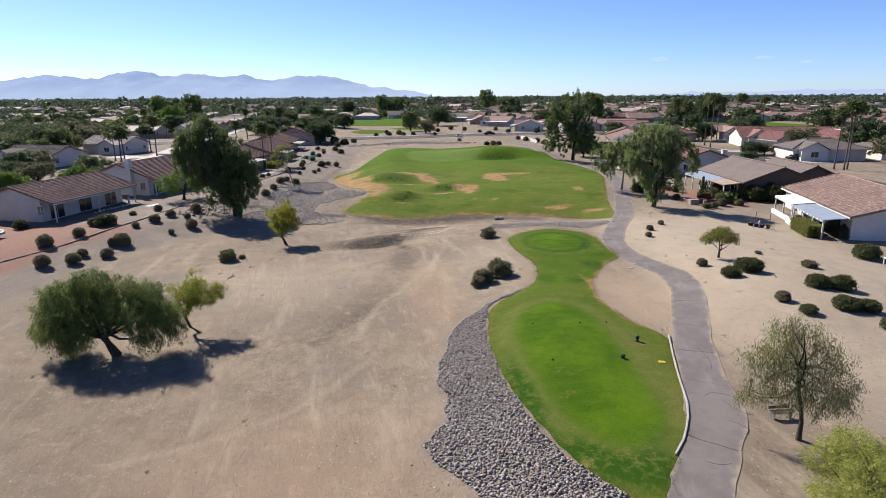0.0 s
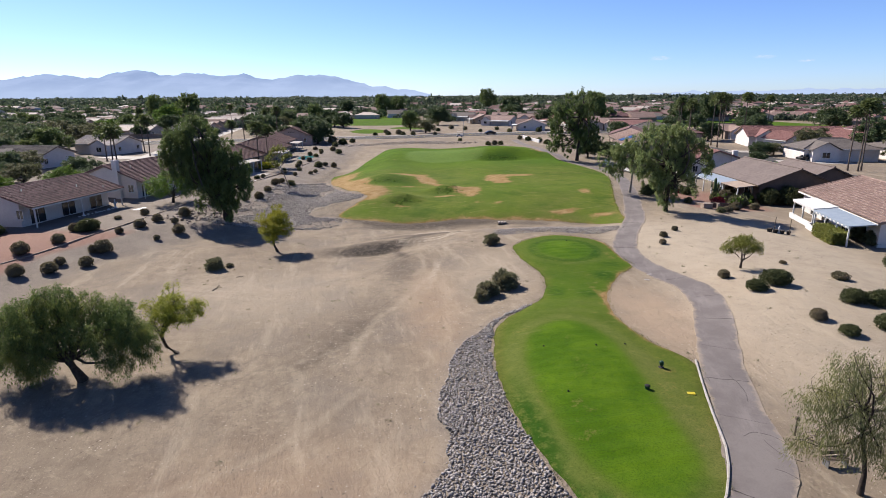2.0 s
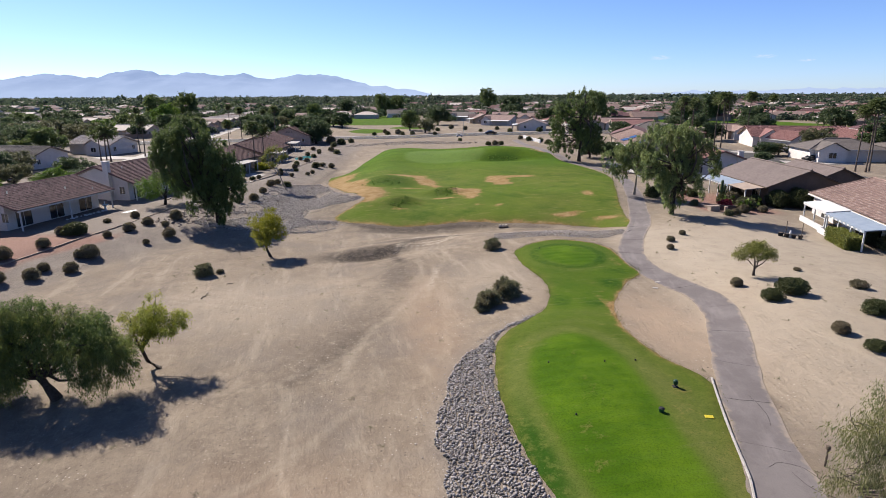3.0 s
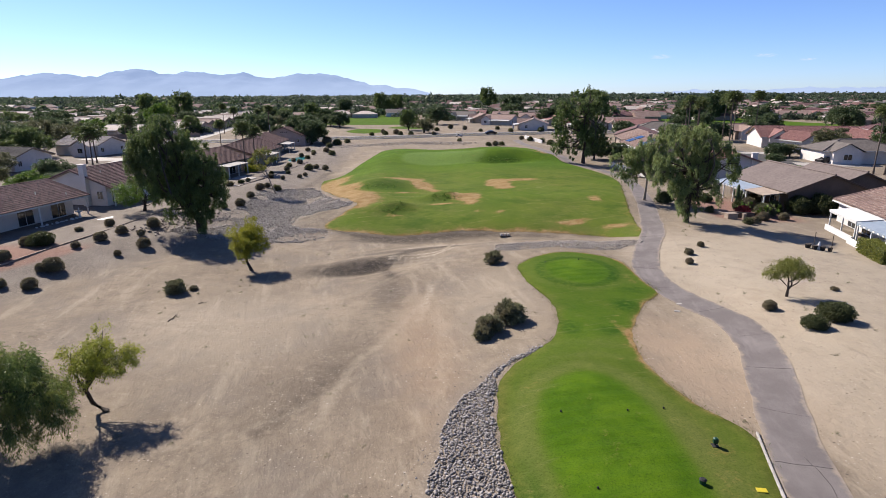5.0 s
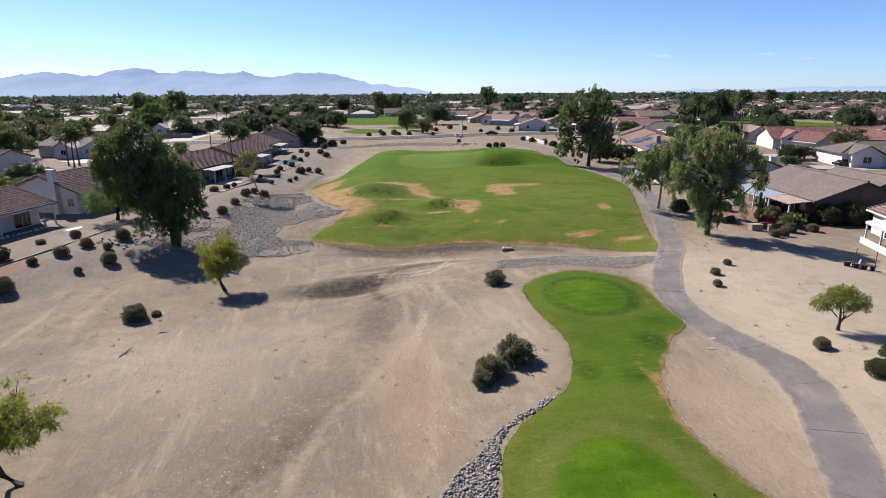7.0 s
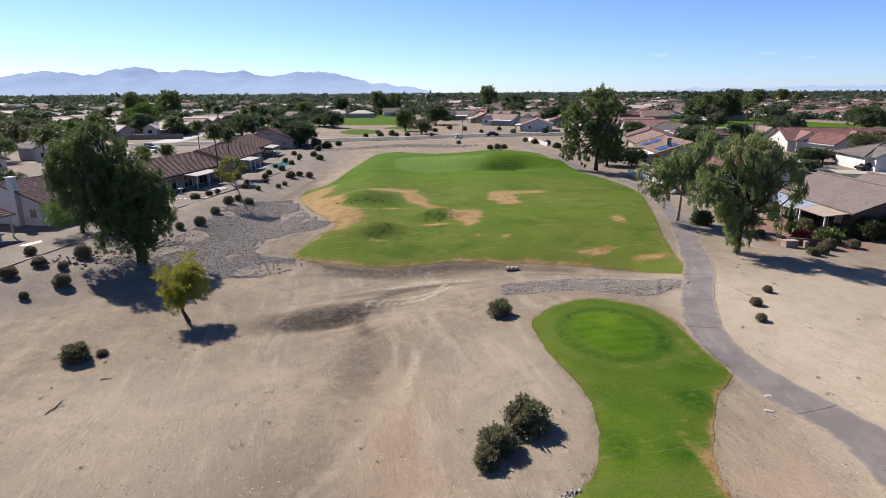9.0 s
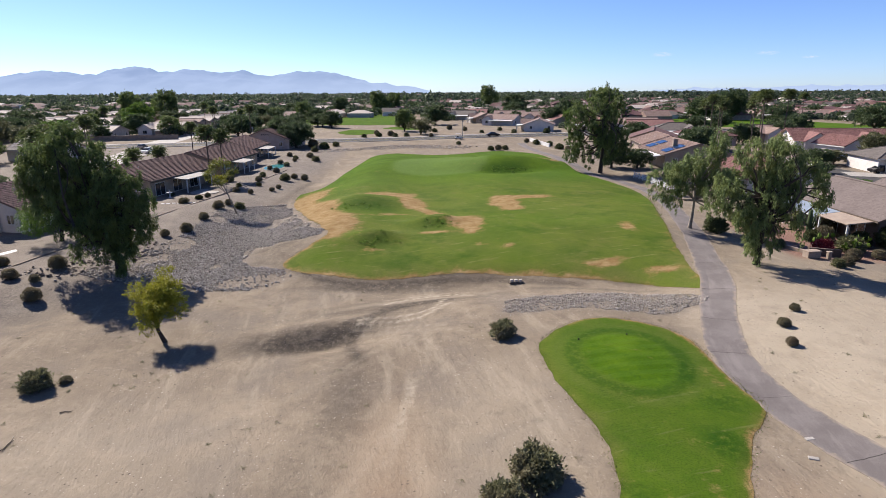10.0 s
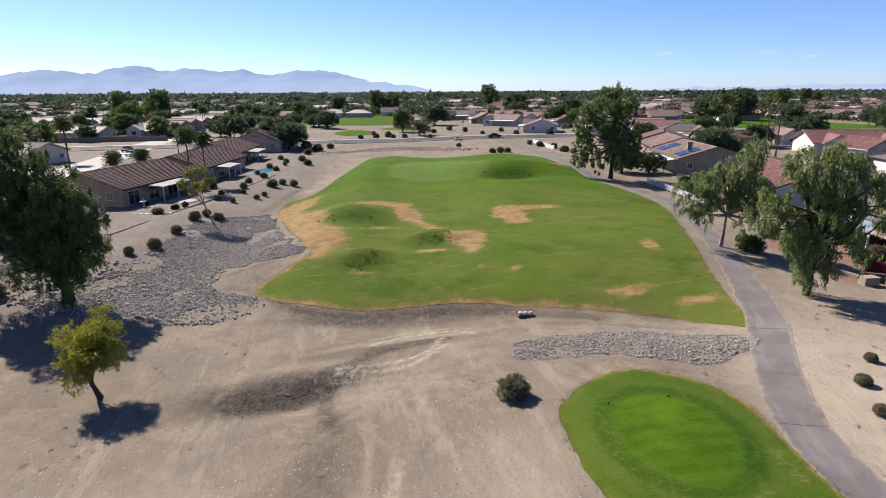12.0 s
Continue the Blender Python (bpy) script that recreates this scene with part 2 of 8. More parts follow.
TILE = {
    "maroon": mat_tile("maroon_tile", (0.135, 0.068, 0.074), (0.240, 0.132, 0.136), (0.085, 0.045, 0.048)),
    "rust": mat_tile("rust_tile", (0.160, 0.088, 0.084), (0.245, 0.142, 0.130), (0.12, 0.068, 0.064)),
    "red": mat_tile("red_tile", (0.27, 0.135, 0.125), (0.35, 0.19, 0.175), (0.20, 0.10, 0.092)),
    "pink": mat_tile("pink_tile", (0.27, 0.185, 0.160), (0.34, 0.238, 0.206), (0.42, 0.315, 0.270)),
    "grey": mat_tile("grey_shingle", (0.155, 0.135, 0.125), (0.205, 0.18, 0.165), (0.13, 0.115, 0.105)),
    "brown": mat_tile("brown_shingle", (0.195, 0.158, 0.146), (0.230, 0.188, 0.174), (0.18, 0.145, 0.132)),
    "cream": mat_tile("pale_tile", (0.60, 0.53, 0.47), (0.72, 0.64, 0.57), (0.50, 0.41, 0.35)),
}
WOOD = mat_plain("weathered_wood", (0.10, 0.075, 0.055), (0.17, 0.13, 0.10), 4)
BARK = mat_plain("dark_bark", (0.055, 0.042, 0.034), (0.11, 0.085, 0.068), 5, relief=0.8, dist=0.04)
PALE_BARK = mat_plain("pale_bark", (0.30, 0.25, 0.20), (0.46, 0.40, 0.33), 4, relief=0.6, dist=0.03)
PALM_BARK = mat_plain("palm_bark", (0.12, 0.09, 0.07), (0.20, 0.155, 0.12), 6, relief=0.8, dist=0.03)
LEAF = {
    "mesquite": mat_leaf("mesquite_leaf", (0.082, 0.140, 0.036), (0.205, 0.275, 0.080), (0.345, 0.375, 0.095), 0.38),
    "lime": mat_leaf("lime_leaf", (0.220, 0.285, 0.034), (0.520, 0.530, 0.075)),
    "willow": mat_leaf("willow_leaf", (0.180, 0.205, 0.085), (0.380, 0.385, 0.175), (0.340, 0.340, 0.120), 0.45),
    "palo": mat_leaf("palo_verde_leaf", (0.310, 0.365, 0.078), (0.600, 0.625, 0.160), None, 0.48),
    # distance haze is put into this leaf colour as a bluish tint
    "far": mat_leaf("hazed_far_leaf", (0.058, 0.088, 0.056), (0.130, 0.170, 0.104), None, 0.45),
    "blade": mat_leaf("grass_blade", (0.085, 0.130, 0.020), (0.240, 0.225, 0.070), None, 0.3),
    "yellow": mat_leaf("yellow_leaf", (0.290, 0.320, 0.030), (0.560, 0.520, 0.055)),
    "yellowish": mat_leaf("olive_leaf", (0.193, 0.227, 0.042), (0.336, 0.344, 0.084)),
    "gum": mat_leaf("gum_leaf", (0.085, 0.140, 0.044), (0.205, 0.275, 0.088), (0.235, 0.295, 0.090), 0.38),
    "gum_light": mat_leaf("light_gum_leaf", (0.135, 0.205, 0.068), (0.335, 0.415, 0.158), (0.350, 0.405, 0.136), 0.42),
    "green": mat_leaf("green_leaf", (0.095, 0.190, 0.030), (0.210, 0.330, 0.052)),
    "dark": mat_leaf("dark_leaf", (0.062, 0.104, 0.046), (0.150, 0.205, 0.086)),
    "shrub": mat_leaf("shrub_leaf", (0.150, 0.136, 0.082), (0.300, 0.268, 0.165), (0.270, 0.210, 0.140)),
    "hedge": mat_leaf("hedge_leaf", (0.060, 0.080, 0.030), (0.140, 0.155, 0.062)),
    "creosote": mat_leaf("creosote_leaf", (0.150, 0.160, 0.088), (0.315, 0.310, 0.165), (0.270, 0.230, 0.140)),
    "olive": mat_leaf("sage_leaf", (0.121, 0.137, 0.064), (0.241, 0.241, 0.121)),
    "palm": mat_leaf("palm_leaf", (0.084, 0.126, 0.037), (0.185, 0.227, 0.076)),
    "red": mat_leaf("red_leaf", (0.252, 0.028, 0.042), (0.448, 0.070, 0.084)),
}
ROCK = mat_stone("river_stone", (0.17, 0.155, 0.145), (0.50, 0.465, 0.44))
ROCK_WARM = mat_stone("wash_stone", (0.275, 0.246, 0.220), (0.60, 0.548, 0.490))
CLOD = mat_stone("dark_clod", (0.17, 0.138, 0.108), (0.42, 0.36, 0.29))
ROCK_TAN = mat_stone("tan_stone", (0.26, 0.215, 0.18), (0.42, 0.36, 0.31))


def mat_glass():
    m = Mat("window_glass", 0.08, spec=0.6)
    m.color(m.mix(m.ramp(m.noise(0.7), 0.4, 0.6), (0.02, 0.025, 0.03), (0.045, 0.05, 0.055)))
    return m.m


GLASS = mat_glass()
DARK = mat_plain("dark_void", (0.03, 0.027, 0.025), (0.05, 0.045, 0.04), 2)
METAL = mat_plain("galvanised_metal", (0.35, 0.36, 0.37), (0.45, 0.46, 0.47), 3, 0.45, 0.7)
CANVAS = mat_plain("blue_grey_awning", (0.30, 0.37, 0.45), (0.36, 0.43, 0.51), 1.2, 0.55)
SOLAR = mat_plain("solar_cell", (0.02, 0.05, 0.14), (0.03, 0.08, 0.20), 2, 0.15)
YELLOW = mat_plain("yellow_plastic", (0.65, 0.52, 0.03), (0.75, 0.62, 0.05), 2, 0.5)
CAR_DARK = mat_plain("dark_car_paint", (0.015, 0.015, 0.018), (0.03, 0.03, 0.034), 2, 0.25)
CAR_WHITE = mat_plain("white_car_paint", (0.72, 0.72, 0.72), (0.78, 0.78, 0.78), 2, 0.3)
RUBBER = mat_plain("black_rubber", (0.018, 0.018, 0.018), (0.03, 0.03, 0.03), 3)
GREEN_PLASTIC = mat_plain("green_plastic", (0.01, 0.06, 0.03), (0.02, 0.09, 0.045), 2, 0.4)
POOL = mat_plain("pool_water", (0.06, 0.30, 0.32), (0.09, 0.38, 0.40), 1, 0.1)

# ---- building blocks ----


def mesh_of(name, verts, faces, material, smooth=False):
    me = bpy.data.meshes.new(name)
    me.from_pydata([tuple(v) for v in verts], [], [tuple(f) for f in faces])
    me.materials.append(material)
    if smooth:
        me.polygons.foreach_set("use_smooth", [True] * len(me.polygons))
    me.update()
    return me


def mesh_fast(name, verts, faces, material, smooth=False):
    """verts (n, 3) and faces (m, k) as arrays, all faces with k corners."""
    me = bpy.data.meshes.new(name)
    verts, faces = np.asarray(verts, np.float32), np.asarray(faces, np.int32)
    m, k = faces.shape
    me.vertices.add(len(verts))
    me.vertices.foreach_set("co", verts.ravel())
    me.loops.add(m * k)
    me.loops.foreach_set("vertex_index", faces.ravel())
    me.polygons.add(m)
    me.polygons.foreach_set("loop_start", np.arange(0, m * k, k, dtype=np.int32))
    if smooth:
        me.polygons.foreach_set("use_smooth", np.ones(m, bool))
    me.materials.append(material)
    me.update(calc_edges=True)
    return me


def part(name, me, parent, at=None, label=""):
    """Links a mesh as one object under a thing or a part."""
    ob = new(name, me)
    ob.parent = parent
    if at is not None:
        ob.matrix_basis = at
    if label:
        ob["label"] = label
    return ob


def thing(name, at, label, category, group="", kind="", me=None):
    ob = new(name, me)
    ob.matrix_basis = at
    return tagged(ob, label, category, group, kind)


def box(sx, sy, sz, material, at=(0, 0, 0), bevel=0.0, name="box"):
    """A box whose base centre stands at the given place, with bevelled edges."""
    bm = bmesh.new()
    bmesh.ops.create_cube(bm, size=1, matrix=Matrix.Translation((at[0], at[1], at[2] + sz / 2)) @ Matrix.Diagonal((sx, sy, sz, 1)))
    if bevel:
        bmesh.ops.bevel(bm, geom=bm.edges[:], offset=bevel, segments=1, affect="EDGES")
    me = bpy.data.meshes.new(name)
    bm.to_mesh(me)
    bm.free()
    me.materials.append(material)
    return me


def tube(points, radii, sides, material, name="tube", cap=True):
    """A tapered tube along points."""
    verts, faces = [], []
    pts = [Vector(p) for p in points]
    for i, p in enumerate(pts):
        d = (pts[min(i + 1, len(pts) - 1)] - pts[max(i - 1, 0)]).normalized()
        a = d.orthogonal().normalized()
        b = d.cross(a)
        for k in range(sides):
            w = 2 * math.pi * k / sides
            verts.append(p + float(radii[i]) * (math.cos(w) * a + math.sin(w) * b))
    for i in range(len(pts) - 1):
        for k in range(sides):
            k2 = (k + 1) % sides
            faces.append((i * sides + k, i * sides + k2, (i + 1) * sides + k2, (i + 1) * sides + k))
    if cap:
        faces.append(tuple(range((len(pts) - 1) * sides, len(pts) * sides)))
    return verts, faces


def join(lists):
    verts, faces = [], []
    for v, f in lists:
        n = len(verts)
        verts += v
        faces += [tuple(i + n for i in face) for face in f]
    return verts, faces


# ---- ground ----

def sstep(a, b, v):
    u = min(1.0, max(0.0, (v - a) / (b - a)))
    return u * u * (3 - 2 * u)
def bump(x, y, cx, cy, rx, ry, h, turn=0.0):
    dx, dy = x - cx, y - cy
    c, s = math.cos(turn), math.sin(turn)
    u, v = (c * dx + s * dy) / rx, (c * dy - s * dx) / ry
    return h * math.exp(-(u * u + v * v))
def terrain(x, y):
    """Height of the bare ground."""
    # bank on the west side: house lots at 0, wash floor at -1.3
    edge = -26 - 12 * sstep(82, 55, y) + 3 * sstep(85, 125, y)
    z = -1.3 * sstep(edge - 11, edge + 1, x)
    fade = sstep(190, 150, y) * sstep(-60, -10, y)
    z *= fade
    # wash closes towards the tees and the cart path
    east = sstep(-16, 16, x)
    z += (1.3 * fade + 0.45) * east
    z += 0.55 * sstep(17, 26, x) * sstep(120, 70, y) * sstep(42, 32, x)
    z += bump(x, y, 7, 32, 5.5, 14, 0.85) + bump(x, y, 12, 59, 5.5, 7, 0.35)
    z += bump(x, y, 26, 40, 7, 9, 0.6)
    # channel between the small tee and the fairway
    z -= 0.9 * math.exp(-((y - 76 + 0.10 * (x - 8)) / 3.6) ** 2) * sstep(-12, 2, x) * sstep(26, 17, x)
    # fairway: raised slab with mounds
    fw = sstep(77, 92, y) * sstep(185, 160, y) * sstep(-24, -10, x) * sstep(36, 22, x)
    z += fw * (0.9 + 1.1 * sstep(0, -14, x))
    rim = 79.4 - 0.0125 * max(0.0, x - 2) ** 2
    z += 0.2 * sstep(rim - 0.9, rim + 0.8, y) * sstep(105, 85, y) * sstep(-15, -11, x) * sstep(23, 19, x)
    z += bump(x, y, -6.3, 89.4, 2.8, 1.5, 0.95, 0.2) + bump(x, y, 0.2, 96.2, 3.2, 1.7, 1.05)
    z += bump(x, y, -13, 96, 4, 4, 0.4) + bump(x, y, -10, 110, 6, 4, 0.95)
    z += bump(x, y, 15, 145, 11, 5.5, 1.8) + bump(x, y, -2, 150, 15, 12, 1.1) + bump(x, y, 13.5, 137, 6, 2.6, -0.9)
    z += bump(x, y, -7.5, 68.2, 5, 1.6, 0.45, 0.25) - bump(x, y, -7, 65.6, 5, 1.3, 0.45, 0.25)
    return z


def curve(points, step=0.6, closed=True, wobble=0.0, seed=0):
    """A smooth line through points (Catmull-Rom), with an uneven edge."""
    n, out = len(points), []
    for i in range(n if closed else n - 1):
        q = [points[(i + k) % n] if closed else points[min(max(i + k, 0), n - 1)] for k in (-1, 0, 1, 2)]
        p0, p1, p2, p3 = (np.array(v, float) for v in q)
        m = max(1, int(np.linalg.norm(p2 - p1) / step))
        for k in range(m):
            u = k / m
            out.append(0.5 * (2 * p1 + (p2 - p0) * u + (2 * p0 - 5 * p1 + 4 * p2 - p3) * u * u + (3 * p1 - p0 - 3 * p2 + p3) * u**3))
    if not closed:
        out.append(np.array(points[-1], float))
    if wobble:
        for i, p in enumerate(out):
            v = noise.noise_vector(Vector((p[0] * 0.9, p[1] * 0.9, seed))) + 0.5 * noise.noise_vector(Vector((p[0] * 3, p[1] * 3, seed + 5)))
            out[i] = p + wobble * np.array((v.x, v.y))
    return np.array(out)


def inside(poly, x, y):
    """Whether points lie in a polygon (arrays)."""
    x, y = np.asarray(x, float), np.asarray(y, float)
    res = np.zeros(x.shape, bool)
    x1, y1 = poly[:, 0], poly[:, 1]
    x2, y2 = np.roll(x1, -1), np.roll(y1, -1)
    for a, b, c, d in zip(x1, y1, x2, y2):
        if b != d:
            res ^= ((b > y) != (d > y)) & (x < (c - a) * (y - b) / (d - b) + a)
    return res


def off_edge(poly, x, y):
    """Distance of points from a polygon's outline (arrays)."""
    x, y = np.asarray(x, float), np.asarray(y, float)
    best = np.full(x.shape, 1e9)
    nxt = np.roll(poly, -1, 0)
    for (a, b), (c, d) in zip(poly, nxt):
        l = max((c - a) ** 2 + (d - b) ** 2, 1e-9)
        u = np.clip(((x - a) * (c - a) + (y - b) * (d - b)) / l, 0, 1)
        best = np.minimum(best, np.hypot(x - a - u * (c - a), y - b - u * (d - b)))
    return best


def soft(d, a, b):
    u = np.clip((d - a) / (b - a), 0, 1)
    return u * u * (3 - 2 * u)


def blob(x, y, cx, cy, rx, ry, turn=0.0):
    c, s = math.cos(turn), math.sin(turn)
    u, v = (c * (x - cx) + s * (y - cy)) / rx, (c * (y - cy) - s * (x - cx)) / ry
    return np.exp(-((u * u + v * v) ** 1.5))


TEE = [(7.4, 62.5), (7.3, 60.2), (7.6, 57), (8.4, 53.8), (8.7, 51), (8.3, 48.1), (7.4, 45.6), (6, 43.7), (4.5, 42.2), (3.5, 40.1), (3.1, 37.2),
       (3, 34.6), (3.1, 32.7), (3.6, 28.9), (4.6, 24.8), (6.1, 21.1), (7.7, 19), (8.3, 18.4), (8.9, 19.1), (10.1, 21.5), (11.4, 23.6),
       (12.1, 25.3), (12.8, 27.5), (13.5, 30.2), (14.6, 34.2), (13.9, 36), (13.1, 37.3), (12.5, 39.3), (12.2, 42.2), (12.7, 45.9), (13.8, 48.6),
       (15.3, 51.4), (17.3, 54.2), (17.1, 57), (17, 60.5), (16.9, 62.6), (15.6, 64.7), (13.4, 66), (11.5, 66.2), (9.2, 64.8)]
FAIRWAY = [(-14.9, 83.7), (-13, 81.4), (-9.9, 80.2), (-5, 79.3), (2, 79.6), (7.5, 78.5), (14.2, 77.1), (18.8, 75.4), (22.5, 72.2), (23.1, 76.1),
           (24.3, 83.6), (27, 94.5), (30.6, 109), (31.3, 118), (29.7, 126), (27.4, 133), (26, 142), (25.5, 156), (23, 172), (18, 181), (12, 180),
           (6, 174), (0, 174), (-6, 178), (-11.5, 182), (-16.2, 176), (-17.4, 163), (-19, 148), (-20.5, 133), (-23.4, 126), (-21.9, 116),
           (-18.4, 107), (-13.4, 94.5), (-11.6, 90.5), (-13.1, 87.3)]
CART = [(3.5, 4), (7, 12), (10, 19), (11.8, 22), (13.2, 25.3), (14.9, 30.1), (16.1, 34.1), (18, 39.1), (19.6, 43.6), (20.1, 47.6), (19.1, 51.6),
        (18.3, 55.2), (18.4, 59.5), (19.4, 63), (21, 67.2), (22.6, 70.6), (24.1, 74.3), (25.9, 80.7), (28.4, 90), (32.2, 105.5), (33.8, 117),
        (32.4, 125.8), (29.6, 132.3), (28, 140), (27.6, 150), (27.4, 163), (26, 180), (25, 196), (25, 205)]
ROCK_TEE = [(7.3, 44.6), (5.3, 43.9), (3.3, 41.8), (1.8, 39.4), (0.6, 37.6), (0.1, 34.3), (-0.3, 30.8), (0.2, 28.7), (0.2, 27.1), (-0.4, 25.2), (-0.9, 24.2),
            (-0.3, 22.8), (1.2, 21), (3, 18.5), (6, 16), (8.5, 16.5), (8.6, 18.6), (6.1, 20.9), (4.5, 24.7), (3.5, 28.9), (3, 32.7), (2.9, 36), (3.3, 40.1), (4.4, 42.4)]
ROCK_WASH = [(-33, 80), (-31, 86), (-30.6, 97), (-31, 106), (-29.5, 112), (-25, 116.5), (-22.4, 115), (-19.4, 107), (-14.5, 95.2), (-12.1, 91.2),
             (-14, 90.4), (-17.9, 90.4), (-20.2, 87), (-18, 83.8), (-13.6, 81.4), (-14.3, 79.3), (-16.5, 77.7), (-19.8, 77.3), (-23.3, 79), (-27, 79)]
ROCK_DITCH = [(5.8, 70.2), (6.7, 71.6), (9.7, 72.5), (13.8, 73), (17.6, 72.7), (21.4, 70.6), (20.4, 68.6), (17.1, 66.9), (14.7, 67.5), (11.7, 68.5), (8.5, 68.3), (6.1, 68.4)]
tee_line, fair_line = curve(TEE, 0.25, wobble=0.10, seed=1), curve(FAIRWAY, 0.4, wobble=0.16, seed=2)
cart_line = curve(CART, 0.8, closed=False)
rock_lines = [curve(p, 0.5, wobble=w, seed=s) for p, w, s in ((ROCK_TEE, 0.3, 3), (ROCK_WASH, 0.9, 4), (ROCK_DITCH, 0.5, 5))]


def spaced(lo, hi, step, end, grow):
    a = list(np.arange(lo, hi + 0.01, step))
    s, b, c = step, [a[0]], [a[-1]]
    while c[-1] < end:
        s *= grow
        c.append(c[-1] + s)
        b.append(b[-1] - s)
    return np.array([v for v in b[:0:-1]] + a + c[1:])


gx, gy = spaced(-46, 44, 0.32, 4700, 1.15), spaced(12, 110, 0.32, 4700, 1.10)
GX, GY = np.meshgrid(gx, gy)
fx, fy = GX.ravel(), GY.ravel()
near = (np.abs(fx) < 300) & (fy > -150) & (fy < 420)
fz = np.zeros(len(fx))
rough_ok = np.ones(len(fx))
for line in (tee_line, fair_line):
    rough_ok *= np.where(inside(line, fx, fy), 0.0, soft(off_edge(line, fx, fy), 0.6, 2.5))
near_path = near & (np.abs(fx) < 40) & (fy > 0) & (fy < 215)
for p, q in zip(cart_line[:-1], cart_line[1:]):
    side = near_path & (np.abs(fx - p[0]) < 4) & (np.abs(fy - p[1]) < 4)
    rough_ok[side] = np.minimum(rough_ok[side], soft(np.hypot(fx[side] - p[0], fy[side] - p[1]), 1.6, 2.8))
for i in np.nonzero(near)[0]:
    x, y = fx[i], fy[i]
    v = terrain(x, y)
    if abs(x) < 55 and 5 < y < 190:
        v += rough_ok[i] * 0.10 * noise.fractal(Vector((x * 0.16, y * 0.16, 3)), 1.0, 2.0, 4) * (0.4 + 0.6 * sstep(8, -4, x))
    fz[i] = v
for line in (tee_line, fair_line):
    within = inside(line, fx, fy) * off_edge(line, fx, fy)
    fz -= 0.14 * (within > 0.42) + 0.9 * soft(within, 2.5, 6) * soft(fy, 108, 116)
nxv = len(gx)
idx = np.arange(len(fx)).reshape(len(gy), nxv)
ground_me = mesh_fast("ground", np.c_[fx, fy, fz], np.stack([idx[:-1, :-1], idx[:-1, 1:], idx[1:, 1:], idx[1:, :-1]], -1).reshape(-1, 4), DIRT, True)


def paint(me, name, values):
    a = me.attributes.new(name, "FLOAT", "POINT")
    a.data.foreach_set("value", np.clip(values, 0, 1).astype(np.float32))


bank_edge = np.array([-33 - 9 * sstep(82, 55, v) + 3 * sstep(85, 125, v) for v in fy])
lot = soft(-(fx - bank_edge), -6.5, -2) * (fy > 0) * (fy < 200)
lot = np.maximum(lot, 0.75 * soft(-fx, 22, 30) * soft(fy, 74, 82) * (fy < 140))
lot = np.maximum(lot, 0.2 * soft(fx, 33, 40) * soft(fy, 66, 74) * (fy < 200))
rock_under = np.zeros(len(fx))
for line in rock_lines:
    rock_under = np.maximum(rock_under, soft(np.where(inside(line, fx, fy), 1, -1) * off_edge(line, fx, fy), -0.8, 0.2) * near)
paint(ground_me, "lot", np.maximum(lot, 0.6 * rock_under))
paint(ground_me, "brick", soft(-(fx + 42 - 5 * soft(fy, 60, 74)), 0, 1.5) * soft(fy, 45, 50) * soft(-fy, -74, -70) + soft(fx, 33, 35) * soft(-fx, -46, -43) * soft(fy, 78, 81) * soft(-fy, -98, -92))
paint(ground_me, "red", 0.7 * blob(fx, fy, 16, 41.5, 4, 7, 0.2) + 0.45 * blob(fx, fy, -8, 22, 8, 7) + 0.5 * blob(fx, fy, 23, 49, 2.5, 5) + 0.4 * blob(fx, fy, -1, 47, 2.5, 10, 0.1))
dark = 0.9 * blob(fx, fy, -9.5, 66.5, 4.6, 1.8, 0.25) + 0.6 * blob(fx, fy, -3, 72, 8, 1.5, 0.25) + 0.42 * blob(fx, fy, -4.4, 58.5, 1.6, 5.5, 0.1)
# strip at y 77.8: eroded rim with the ledge's shade painted in
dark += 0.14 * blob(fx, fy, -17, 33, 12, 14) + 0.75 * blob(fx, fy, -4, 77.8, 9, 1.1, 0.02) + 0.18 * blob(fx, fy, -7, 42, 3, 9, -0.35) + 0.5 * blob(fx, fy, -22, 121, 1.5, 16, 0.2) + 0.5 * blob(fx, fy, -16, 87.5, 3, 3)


def along(points, width, x=None, y=None):
    """1 on a line through points, falling to 0 at the given width."""
    line = curve(points, 0.5, closed=False)
    best = np.full(len(fx), 1e9)
    box_in = (fx > line[:, 0].min() - 4) & (fx < line[:, 0].max() + 4) & (fy > line[:, 1].min() - 4) & (fy < line[:, 1].max() + 4)
    for p in line:
        best[box_in] = np.minimum(best[box_in], np.hypot(fx[box_in] - p[0], fy[box_in] - p[1]))
    return soft(-best, -width, -0.2 * width)


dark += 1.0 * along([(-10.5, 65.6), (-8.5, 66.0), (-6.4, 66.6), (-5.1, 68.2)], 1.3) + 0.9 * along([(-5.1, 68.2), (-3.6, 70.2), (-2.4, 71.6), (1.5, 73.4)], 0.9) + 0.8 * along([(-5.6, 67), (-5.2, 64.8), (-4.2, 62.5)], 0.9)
# first line, the fairway rim: dark eroded soil plus painted ledge shade
dark += 0.65 * along([(-14, 82.4), (-10, 79.6), (-5, 78.6), (2, 78.9), (7.5, 77.8), (13, 76.4)], 0.9) + 0.5 * along([(6.2, 54), (4.6, 53.4), (3.2, 52.2)], 0.35) + 0.5 * along([(7.2, 56), (5.5, 55.2), (3.8, 54.8)], 0.35)
